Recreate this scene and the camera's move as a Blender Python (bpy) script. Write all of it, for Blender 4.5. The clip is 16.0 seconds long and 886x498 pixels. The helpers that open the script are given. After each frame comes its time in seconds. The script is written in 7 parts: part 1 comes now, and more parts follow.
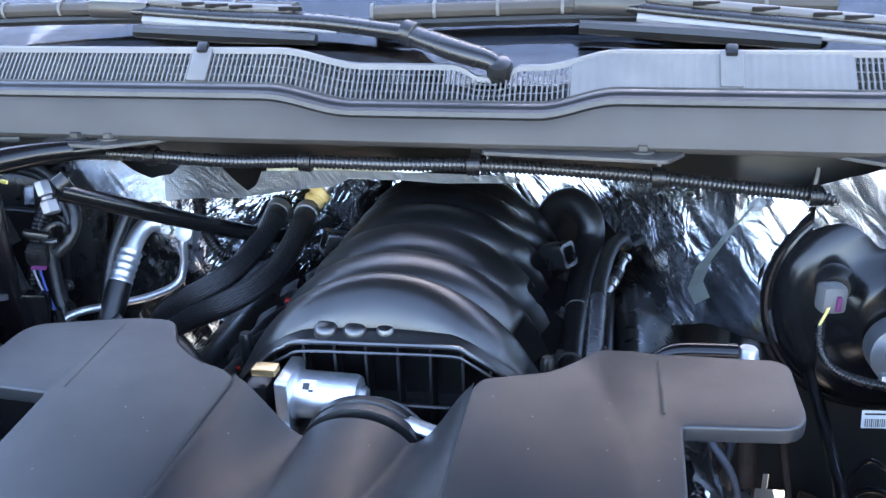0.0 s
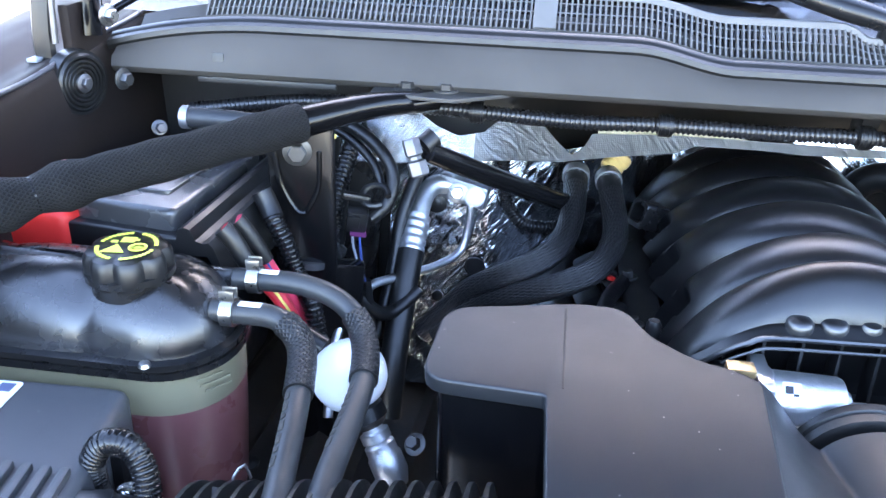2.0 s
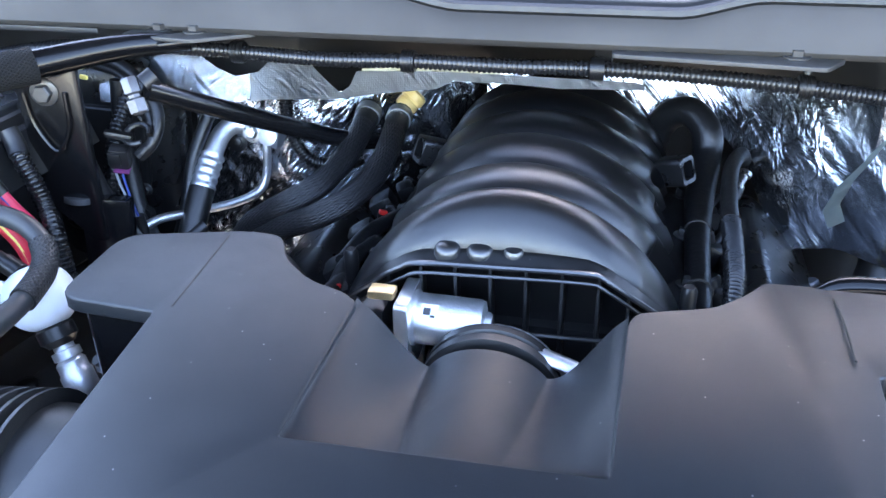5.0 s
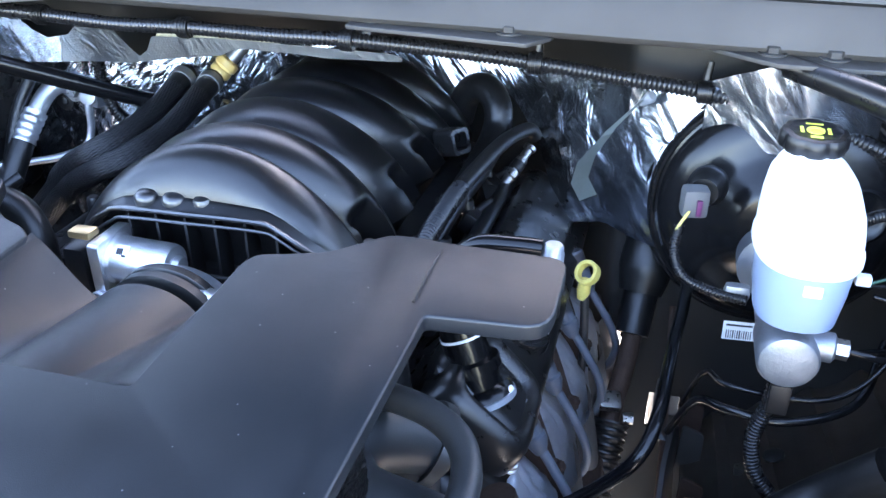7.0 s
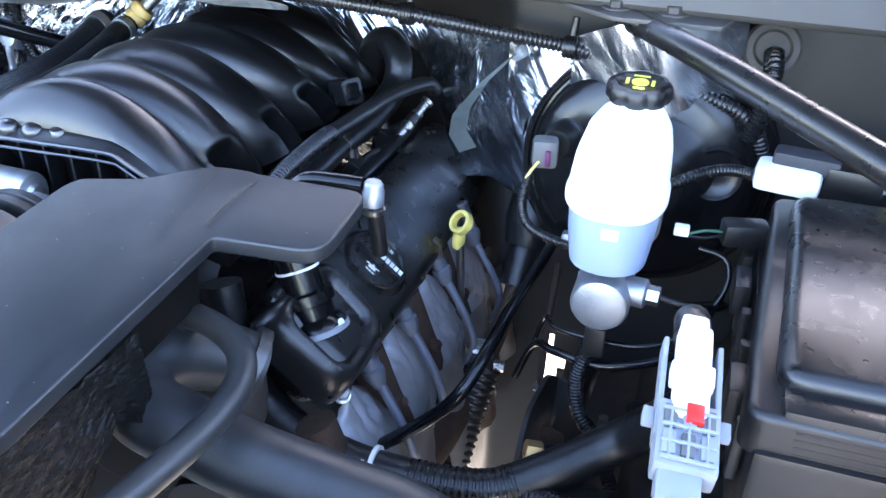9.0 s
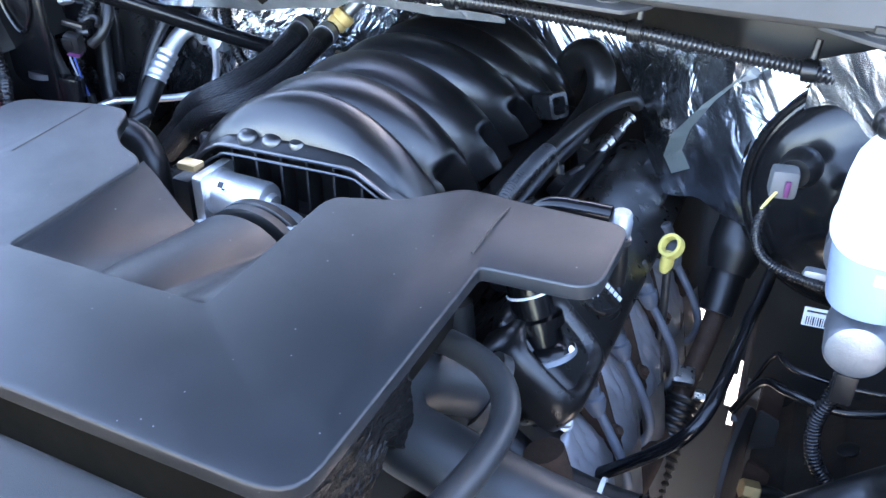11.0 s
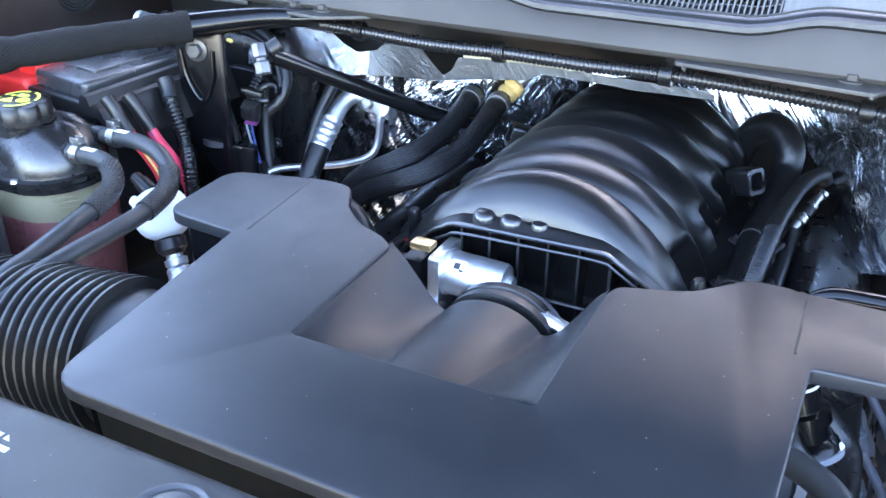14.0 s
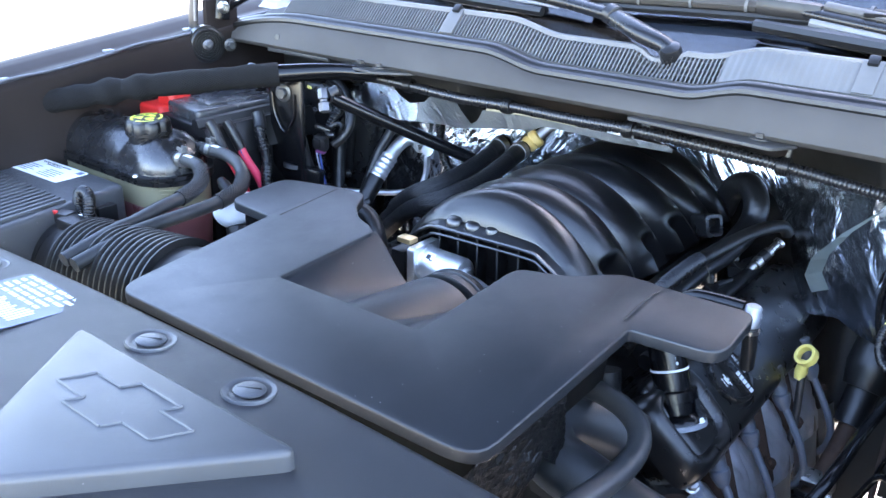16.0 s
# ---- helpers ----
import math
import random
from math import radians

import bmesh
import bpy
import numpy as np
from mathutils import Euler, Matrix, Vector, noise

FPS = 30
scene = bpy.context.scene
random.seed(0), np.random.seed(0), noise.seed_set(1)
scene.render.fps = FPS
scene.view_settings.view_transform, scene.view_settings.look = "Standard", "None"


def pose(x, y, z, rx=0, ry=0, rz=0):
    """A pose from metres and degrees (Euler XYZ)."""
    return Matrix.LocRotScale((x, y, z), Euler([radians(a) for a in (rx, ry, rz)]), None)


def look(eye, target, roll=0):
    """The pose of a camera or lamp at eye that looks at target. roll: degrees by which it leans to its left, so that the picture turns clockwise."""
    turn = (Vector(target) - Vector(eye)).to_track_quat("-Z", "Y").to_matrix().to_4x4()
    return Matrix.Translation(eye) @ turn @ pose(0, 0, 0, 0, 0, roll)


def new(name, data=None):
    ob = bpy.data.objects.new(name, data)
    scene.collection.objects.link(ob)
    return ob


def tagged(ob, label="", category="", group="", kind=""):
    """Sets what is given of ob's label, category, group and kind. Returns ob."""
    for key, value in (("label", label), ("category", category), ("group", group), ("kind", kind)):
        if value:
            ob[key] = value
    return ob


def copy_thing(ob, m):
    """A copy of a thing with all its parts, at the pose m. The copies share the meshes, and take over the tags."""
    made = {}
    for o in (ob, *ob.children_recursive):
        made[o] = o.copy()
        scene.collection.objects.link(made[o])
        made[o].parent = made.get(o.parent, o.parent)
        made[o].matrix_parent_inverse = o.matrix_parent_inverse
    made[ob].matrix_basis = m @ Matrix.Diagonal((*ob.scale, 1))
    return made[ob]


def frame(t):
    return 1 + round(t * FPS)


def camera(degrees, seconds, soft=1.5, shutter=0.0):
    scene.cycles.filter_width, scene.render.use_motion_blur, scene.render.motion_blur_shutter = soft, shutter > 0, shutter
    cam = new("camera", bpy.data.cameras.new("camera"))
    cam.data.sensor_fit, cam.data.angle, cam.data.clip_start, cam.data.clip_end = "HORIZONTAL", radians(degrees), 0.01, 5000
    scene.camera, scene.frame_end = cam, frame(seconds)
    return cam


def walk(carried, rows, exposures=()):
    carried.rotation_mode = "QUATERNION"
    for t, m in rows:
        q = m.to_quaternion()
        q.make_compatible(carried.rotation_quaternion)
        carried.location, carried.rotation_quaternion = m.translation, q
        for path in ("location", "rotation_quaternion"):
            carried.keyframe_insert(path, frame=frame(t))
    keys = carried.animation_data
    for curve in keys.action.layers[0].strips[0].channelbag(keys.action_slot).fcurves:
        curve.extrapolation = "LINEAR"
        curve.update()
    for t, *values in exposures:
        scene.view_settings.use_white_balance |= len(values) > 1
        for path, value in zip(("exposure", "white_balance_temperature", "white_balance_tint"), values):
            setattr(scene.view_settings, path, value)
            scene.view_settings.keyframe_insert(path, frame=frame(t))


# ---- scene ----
cam = camera(55.3, 16.0)
PATH = [
    (0, (0.116, 0.022, 1.449), (-0.212, 1.854, 0.716), -1.2),
    (0.5, (-0.017, 0.051, 1.436), (-0.277, 1.852, 0.606), -1.2),
    (1, (-0.167, 0.039, 1.454), (-0.325, 1.843, 0.605), 1.0),
    (1.5, (-0.256, 0.045, 1.435), (-0.403, 1.852, 0.589), 1.9),
    (2, (-0.317, 0.057, 1.431), (-0.555, 1.858, 0.594), 1.8),
    (2.5, (-0.339, 0.052, 1.432), (-0.635, 1.849, 0.604), 2.2),
    (3, (-0.35, 0.058, 1.422), (-0.695, 1.838, 0.579), 1.9),
    (3.5, (-0.315, 0.056, 1.428), (-0.665, 1.821, 0.554), 0.7),
    (4, (-0.231, 0.064, 1.435), (-0.569, 1.82, 0.539), -0.1),
    (4.5, (-0.091, 0.076, 1.439), (-0.456, 1.813, 0.517), -0.6),
    (5, (0.021, 0.078, 1.43), (-0.368, 1.802, 0.492), -0.8),
    (5.2, (0.048, 0.076, 1.428), (-0.33, 1.798, 0.485), -0.9),
    (7.3, (0.348, 0.085, 1.434), (-0.121, 1.770, 0.464), 0.4),
    (7.5, (0.353, 0.079, 1.436), (-0.106, 1.764, 0.462), -0.05),
    (8, (0.410, 0.083, 1.429), (-0.033, 1.762, 0.437), 0.05),
    (8.2, (0.449, 0.088, 1.427), (-0.005, 1.763, 0.433), 0.6),
    (10.3, (0.526, 0.098, 1.413), (-0.113, 1.674, 0.361), 0.7),
    (10.5, (0.501, 0.099, 1.413), (-0.166, 1.665, 0.363), 0.7),
    (11, (0.382, 0.074, 1.439), (-0.341, 1.620, 0.397), 0.6),
    (11.1, (0.359, 0.073, 1.446), (-0.383, 1.609, 0.403), 0.9),
    (11.5, (0.271, 0.048, 1.450), (-0.537, 1.581, 0.452), 0.45),
    (12, (0.220, 0.029, 1.455), (-0.608, 1.571, 0.485), 0.7),
    (12.5, (0.193, 0.012, 1.453), (-0.604, 1.574, 0.491), 1.2),
    (13, (0.166, 0.015, 1.450), (-0.603, 1.591, 0.490), 1.6),
    (13.5, (0.155, 0.018, 1.453), (-0.605, 1.600, 0.495), 1.6),
    (14, (0.168, 0.015, 1.453), (-0.600, 1.600, 0.507), 1.0),
    (14.5, (0.213, 0.010, 1.456), (-0.575, 1.586, 0.510), 0.45),
    (15, (0.257, 0.014, 1.457), (-0.565, 1.575, 0.514), 0.55),
    (15.5, (0.329, -0.009, 1.468), (-0.599, 1.522, 0.575), 1.15),
    (16, (0.469, -0.102, 1.481), (-0.648, 1.360, 0.695), 1.5),
]
walk(cam, [(t, look(eye, target, roll)) for t, eye, target, roll in PATH], exposures=((0, 3.92, 6550, 20), (1, 4.17, 6560, 20), (3, 4.16, 6560, 20), (5, 4.11, 6580, 20), (7.5, 4.16, 6500, 20), (8.2, 4.18, 6500, 20), (10.3, 4.10, 6520, 20), (11, 4.34, 6500, 20), (12.5, 4.37, 6480, 20), (14.5, 4.37, 6500, 20), (15.5, 4.29, 6500, 20), (16, 4.05, 6500, 20)))

EXPOSURE = 4.0

# ---- world and light ----
world = bpy.data.worlds.new("daylight")
scene.world = world
world.use_nodes = True
wn = world.node_tree.nodes
sky = wn.new("ShaderNodeTexSky")
sky.sky_type, sky.sun_disc = "NISHITA", False
SUN_EL, SUN_AZ = radians(25), radians(6)
sky.sun_elevation, sky.sun_rotation = SUN_EL, SUN_AZ
sky.air_density, sky.dust_density = 1.0, 0.8
world.node_tree.links.new(sky.outputs[0], wn["Background"].inputs[0])
wn["Background"].inputs[1].default_value = 0.15
sun = new("sun", bpy.data.lights.new("sun", "SUN"))
sun.data.energy, sun.data.angle, sun.data.color = 3.0, radians(0.5), (1.0, 0.95, 0.88)
sun_way = Vector((math.sin(SUN_AZ) * math.cos(SUN_EL), math.cos(SUN_AZ) * math.cos(SUN_EL), math.sin(SUN_EL)))
sun.matrix_world = look(sun_way * 20, (0, 0, 0))
scene.view_settings.exposure = EXPOSURE


# ---- materials ----
def material(name, base, rough=0.5, metal=0.0, vary=0.25, scale=40.0, grain=0.0, grain_scale=900.0, dust=0.0, dust_col=(0.35, 0.31, 0.26),
             coat=0.0, alpha_glass=0.0, subsurf=0.0, rough_vary=0.12, spec=0.5, random=0.0, specks=0.0, coat_rough=0.12):
    m = bpy.data.materials.new(name)
    m.use_nodes = True
    nt = m.node_tree
    n, link = nt.nodes, nt.links.new
    b = n["Principled BSDF"]
    co = n.new("ShaderNodeTexCoord")
    big = n.new("ShaderNodeTexNoise")
    big.inputs["Scale"].default_value, big.inputs["Detail"].default_value = scale, 4
    link(co.outputs["Object"], big.inputs["Vector"])
    mix = n.new("ShaderNodeMix")
    mix.data_type = "RGBA"
    mix.inputs["A"].default_value = (*[c * (1 - vary) for c in base], 1)
    mix.inputs["B"].default_value = (*[min(1, c * (1 + vary)) for c in base], 1)
    link(big.outputs["Fac"], mix.inputs["Factor"])
    colour = mix.outputs["Result"]
    if random:
        info = n.new("ShaderNodeObjectInfo")
        hsv = n.new("ShaderNodeHueSaturation")
        ramp = n.new("ShaderNodeMapRange")
        ramp.inputs["To Min"].default_value, ramp.inputs["To Max"].default_value = 1 - random, 1 + random
        link(info.outputs["Random"], ramp.inputs["Value"])
        link(ramp.outputs["Result"], hsv.inputs["Value"])
        link(colour, hsv.inputs["Color"])
        colour = hsv.outputs["Color"]
    if dust:
        dn = n.new("ShaderNodeTexNoise")
        dn.inputs["Scale"].default_value, dn.inputs["Detail"].default_value = scale * 0.35, 8
        link(co.outputs["Object"], dn.inputs["Vector"])
        dr = n.new("ShaderNodeMapRange")
        dr.inputs["From Min"].default_value, dr.inputs["From Max"].default_value = 0.4, 0.8
        dr.inputs["To Max"].default_value = dust
        link(dn.outputs["Fac"], dr.inputs["Value"])
        dm = n.new("ShaderNodeMix")
        dm.data_type = "RGBA"
        dm.inputs["B"].default_value = (*dust_col, 1)
        link(dr.outputs["Result"], dm.inputs["Factor"])
        link(colour, dm.inputs["A"])
        colour = dm.outputs["Result"]
    if specks:
        vo = n.new("ShaderNodeTexVoronoi")
        vo.inputs["Scale"].default_value = 95
        link(co.outputs["Object"], vo.inputs["Vector"])
        sm = n.new("ShaderNodeMapRange")
        sm.inputs["From Min"].default_value, sm.inputs["From Max"].default_value = 0.075, 0.045
        sm.inputs["To Max"].default_value = specks
        link(vo.outputs["Distance"], sm.inputs["Value"])
        gate = n.new("ShaderNodeMath")
        gate.operation = "GREATER_THAN"
        gate.inputs[1].default_value = 0.72
        sep = n.new("ShaderNodeSeparateColor")
        link(vo.outputs["Color"], sep.inputs[0])
        link(sep.outputs[0], gate.inputs[0])
        mul = n.new("ShaderNodeMath")
        mul.operation = "MULTIPLY"
        link(sm.outputs["Result"], mul.inputs[0])
        link(gate.outputs[0], mul.inputs[1])
        pm = n.new("ShaderNodeMix")
        pm.data_type = "RGBA"
        pm.inputs["B"].default_value = (0.45, 0.44, 0.42, 1)
        link(mul.outputs[0], pm.inputs["Factor"])
        link(colour, pm.inputs["A"])
        colour = pm.outputs["Result"]
    link(colour, b.inputs["Base Color"])
    rr = n.new("ShaderNodeMapRange")
    rr.inputs["To Min"].default_value, rr.inputs["To Max"].default_value = max(0.02, rough - rough_vary), min(1, rough + rough_vary)
    rn = n.new("ShaderNodeTexNoise")
    rn.inputs["Scale"].default_value, rn.inputs["Detail"].default_value = scale * 2.3, 6
    link(co.outputs["Object"], rn.inputs["Vector"])
    link(rn.outputs["Fac"], rr.inputs["Value"])
    link(rr.outputs["Result"], b.inputs["Roughness"])
    b.inputs["Metallic"].default_value = metal
    b.inputs["Specular IOR Level"].default_value = spec
    b.inputs["Coat Weight"].default_value = coat
    b.inputs["Coat Roughness"].default_value = coat_rough
    if alpha_glass:
        b.inputs["Transmission Weight"].default_value = alpha_glass
    if subsurf:
        b.inputs["Subsurface Weight"].default_value = subsurf
        b.inputs["Subsurface Radius"].default_value = (0.02, 0.02, 0.02)
    if grain:
        gn = n.new("ShaderNodeTexNoise")
        gn.inputs["Scale"].default_value, gn.inputs["Detail"].default_value = grain_scale, 3
        link(co.outputs["Object"], gn.inputs["Vector"])
        bump = n.new("ShaderNodeBump")
        bump.inputs["Strength"].default_value, bump.inputs["Distance"].default_value = grain, 0.001
        link(gn.outputs["Fac"], bump.inputs["Height"])
        link(bump.outputs["Normal"], b.inputs["Normal"])
    return m


def braid_material(name, base, around=18, pitch=0.004, rough=0.55, light=(0.09, 0.09, 0.09)):
    """Woven sleeve: two crossing sets of strands laid by the tube's own UV (turns, metres)."""
    m = material(name, base, rough)
    n, link = m.node_tree.nodes, m.node_tree.links.new
    b = n["Principled BSDF"]
    uv = n.new("ShaderNodeUVMap")
    sep = n.new("ShaderNodeSeparateXYZ")
    link(uv.outputs[0], sep.inputs[0])
    waves = []
    for sign in (1, -1):
        a = n.new("ShaderNodeMath"); a.operation = "MULTIPLY"; a.inputs[1].default_value = sign * around * 2 * math.pi
        link(sep.outputs["X"], a.inputs[0])
        c = n.new("ShaderNodeMath"); c.operation = "MULTIPLY"; c.inputs[1].default_value = 2 * math.pi / pitch
        link(sep.outputs["Y"], c.inputs[0])
        d = n.new("ShaderNodeMath"); d.operation = "ADD"
        link(a.outputs[0], d.inputs[0]); link(c.outputs[0], d.inputs[1])
        s = n.new("ShaderNodeMath"); s.operation = "SINE"
        link(d.outputs[0], s.inputs[0])
        waves.append(s)
    mx = n.new("ShaderNodeMath"); mx.operation = "MAXIMUM"
    link(waves[0].outputs[0], mx.inputs[0]); link(waves[1].outputs[0], mx.inputs[1])
    mr = n.new("ShaderNodeMapRange"); mr.inputs["From Min"].default_value = -0.6
    link(mx.outputs[0], mr.inputs["Value"])
    mix = n.new("ShaderNodeMix"); mix.data_type = "RGBA"
    mix.inputs["A"].default_value = (*[c * 0.35 for c in base], 1); mix.inputs["B"].default_value = (*light, 1)
    link(mr.outputs[0], mix.inputs["Factor"]); link(mix.outputs["Result"], b.inputs["Base Color"])
    bump = n.new("ShaderNodeBump"); bump.inputs["Strength"].default_value = 0.9; bump.inputs["Distance"].default_value = 0.001
    link(mr.outputs[0], bump.inputs["Height"]); link(bump.outputs["Normal"], b.inputs["Normal"])
    return m


def foil_material(name, base, rough, strength, stretch=0.22, fine=34, weave=0.0, slant=0.67):
    m = material(name, base, rough, 1.0, vary=0.1, scale=25, rough_vary=0.08)
    n, link = m.node_tree.nodes, m.node_tree.links.new
    b = n["Principled BSDF"]
    co = n.new("ShaderNodeTexCoord")
    turn = n.new("ShaderNodeMapping"); turn.inputs["Rotation"].default_value = (0, slant, 0)
    link(co.outputs["Object"], turn.inputs["Vector"])
    mp = n.new("ShaderNodeMapping"); mp.inputs["Scale"].default_value = (1.0, 1.0, stretch)
    link(turn.outputs[0], mp.inputs["Vector"])
    ridges = []
    for scale, detail, twist in ((fine, 3, 1.2), (fine * 2.7, 2, 0.6)):
        w = n.new("ShaderNodeTexNoise"); w.inputs["Scale"].default_value = scale; w.inputs["Detail"].default_value = detail; w.inputs["Distortion"].default_value = twist
        link(mp.outputs[0], w.inputs["Vector"])
        c = n.new("ShaderNodeMath"); c.operation = "SUBTRACT"; c.inputs[1].default_value = 0.5
        link(w.outputs["Fac"], c.inputs[0])
        k = n.new("ShaderNodeMath"); k.operation = "ABSOLUTE"
        link(c.outputs[0], k.inputs[0])
        ridges.append(k)
    small = n.new("ShaderNodeMath"); small.operation = "MULTIPLY"; small.inputs[1].default_value = 0.15
    link(ridges[1].outputs[0], small.inputs[0])
    add = n.new("ShaderNodeMath"); add.operation = "ADD"
    link(ridges[0].outputs[0], add.inputs[0]); link(small.outputs[0], add.inputs[1])
    bump = n.new("ShaderNodeBump"); bump.inputs["Strength"].default_value = strength; bump.inputs["Distance"].default_value = 0.006
    link(add.outputs[0], bump.inputs["Height"]); link(bump.outputs["Normal"], b.inputs["Normal"])
    if weave:
        # scrim threads pressed into the foil, about 3 mm apart
        height = n.new("ShaderNodeMath"); height.operation = "MULTIPLY"
        for k, axis in enumerate(("X", "Z")):
            t = n.new("ShaderNodeTexWave"); t.bands_direction = axis; t.inputs["Scale"].default_value = 150; t.inputs["Distortion"].default_value = 1.2; t.inputs["Detail Scale"].default_value = 3
            link(co.outputs["Object"], t.inputs["Vector"]); link(t.outputs["Fac"], height.inputs[k])
        press = n.new("ShaderNodeBump"); press.inputs["Strength"].default_value = weave; press.inputs["Distance"].default_value = 0.0012
        link(height.outputs[0], press.inputs["Height"]); link(bump.outputs["Normal"], press.inputs["Normal"]); link(press.outputs["Normal"], b.inputs["Normal"])
    return m


def glass_material(name):
    m = material(name, (0.05, 0.06, 0.07), 0.02, rough_vary=0.01, vary=0.05)
    b = m.node_tree.nodes["Principled BSDF"]
    b.inputs["Transmission Weight"].default_value = 1.0
    b.inputs["IOR"].default_value = 2.1
    return m


def weave_material(name, base, metal, rough, scale=380.0):
    m = material(name, base, rough, metal)
    n, link = m.node_tree.nodes, m.node_tree.links.new
    b = n["Principled BSDF"]
    co = n.new("ShaderNodeTexCoord")
    waves = []
    for axis in ("X", "Z"):
        w = n.new("ShaderNodeTexWave"); w.bands_direction = axis; w.inputs["Scale"].default_value = scale; w.inputs["Distortion"].default_value = 0.6
        link(co.outputs["Object"], w.inputs["Vector"]); waves.append(w)
    add = n.new("ShaderNodeMath"); add.operation = "ADD"
    link(waves[0].outputs["Fac"], add.inputs[0]); link(waves[1].outputs["Fac"], add.inputs[1])
    bump = n.new("ShaderNodeBump"); bump.inputs["Strength"].default_value = 0.5; bump.inputs["Distance"].default_value = 0.001
    link(add.outputs[0], bump.inputs["Height"]); link(bump.outputs["Normal"], b.inputs["Normal"])
    return m


COVER = material("textured_black_plastic", (0.0100, 0.0118, 0.0145), 0.40, grain=0.22, grain_scale=1500, dust=0.022, scale=14, specks=0.45, spec=0.62)
SEAM = material("dusty_seam_plastic", (0.022, 0.018, 0.015), 0.6, scale=60, dust=0.2)
BOOSTER = material("satin_black_booster_paint", (0.007, 0.007, 0.0075), 0.21, spec=0.36, scale=20, rough_vary=0.05)
MANIFOLD = material("smooth_black_nylon", (0.006, 0.006, 0.0068), 0.33, grain=0.06, grain_scale=900, scale=18, dust=0.0, spec=1.0, coat=0.7, coat_rough=0.31, specks=0.2, rough_vary=0.03)
BLACK = material("black_plastic", (0.006, 0.006, 0.0065), 0.36, grain=0.15, scale=30, dust=0.012)
GLOSS = material("gloss_black_paint", (0.004, 0.004, 0.0045), 0.20, coat=0.0, spec=0.4, scale=20, rough_vary=0.06)
TANKTOP = material("moulded_black_tank_shell", (0.008, 0.008, 0.009), 0.27, grain=0.12, scale=22, dust=0.02, spec=0.9)
SATIN = material("satin_black_plastic", (0.007, 0.007, 0.0075), 0.29, grain=0.1, scale=25, dust=0.018)
VALVE = material("satin_valve_cover_paint", (0.006, 0.006, 0.0063), 0.30, grain=0.1, scale=25, dust=0.03, spec=0.55)
# blacker and duller than the cover, standing for shade in the front gap
SHADE = material("shaded_black_edges", (0.005, 0.005, 0.005), 0.7, spec=0.2, scale=30, dust=0.02)
# black lid plastic, its base greyed to stand for reflected sky
LIDSHEEN = material("satin_black_lid_sky_sheen", (0.035, 0.036, 0.039), 0.26, grain=0.12, grain_scale=1500, scale=14, dust=0.05, spec=0.8)
PANEL = material("grained_grey_black_plastic", (0.060, 0.062, 0.066), 0.38, grain=0.3, grain_scale=1700, scale=12, dust=0.05, spec=0.6, specks=0.4)
COWL = material("weathered_grey_plastic", (0.040, 0.037, 0.034), 0.62, grain=0.3, grain_scale=1300, scale=10, dust=0.10, spec=0.35)
# pale colour standing for the highlight on the wiper arm's underside
ARMGLINT = material("arm_highlight_plastic", (0.17, 0.175, 0.185), 0.5, scale=40, dust=0.1)
PLATE = material("dull_grey_bracket_paint", (0.022, 0.0215, 0.021), 0.42, scale=40, dust=0.08)
GRILLE = material("faded_grey_grille_plastic", (0.10, 0.10, 0.10), 0.5, scale=30, dust=0.1)
RUBBER = material("black_rubber", (0.008, 0.008, 0.008), 0.36, grain=0.2, scale=60, dust=0.015)
HOSE = material("grey_black_rubber_hose", (0.020, 0.022, 0.024), 0.42, grain=0.2, scale=50, dust=0.05)
LOOMGREY = material("weathered_grey_black_conduit", (0.011, 0.011, 0.0122), 0.30, scale=50, dust=0.01, spec=0.7)
CONDUIT = material("corrugated_black_conduit", (0.007, 0.007, 0.0075), 0.26, scale=50)
DARK = material("dark_underbody_steel", (0.032, 0.030, 0.028), 0.6, scale=12, dust=0.25, dust_col=(0.16, 0.13, 0.10))
FIREWALL = material("black_painted_steel", (0.014, 0.0135, 0.013), 0.45, scale=10, dust=0.05)
PAINT = material("dark_brown_body_paint", (0.020, 0.0150, 0.0135), 0.60, spec=0.12, coat=0.0, scale=10, dust=0.03, rough_vary=0.08)
ALU = material("cast_aluminium", (0.74, 0.75, 0.77), 0.42, 1.0, grain=0.4, grain_scale=500, scale=50)
BRIGHT = material("drawn_aluminium", (0.50, 0.51, 0.52), 0.48, 1.0, scale=60, grain=0.2)
STEEL = material("zinc_plated_steel", (0.42, 0.41, 0.39), 0.3, 1.0, scale=80)
BOLT = material("dark_phosphate_steel", (0.10, 0.10, 0.10), 0.4, 0.8, scale=120)
BRASS = material("brass_terminal", (0.70, 0.50, 0.26), 0.35, 0.9, scale=80)
RUST = material("rusted_steel", (0.055, 0.032, 0.022), 0.75, 0.3, vary=0.5, scale=60, grain=0.6, grain_scale=300)
HEATSHIELD = material("dull_stamped_heat_shield", (0.50, 0.53, 0.58), 0.42, 0.45, vary=0.3, scale=25, grain=0.4, grain_scale=60)
HEATSTAIN = material("heat_stained_shield", (0.34, 0.32, 0.30), 0.45, 0.5, vary=0.5, scale=30, grain=0.4, grain_scale=60)
LINER = material("dusty_black_liner", (0.035, 0.032, 0.029), 0.5, grain=0.3, grain_scale=300, scale=14, dust=0.6, dust_col=(0.13, 0.11, 0.09))
LEAD = material("blue_grey_lead", (0.085, 0.098, 0.12), 0.42, scale=50, dust=0.1)
CASTGREY = material("sand_cast_aluminium", (0.34, 0.36, 0.39), 0.48, 0.9, grain=0.4, grain_scale=400, scale=40)
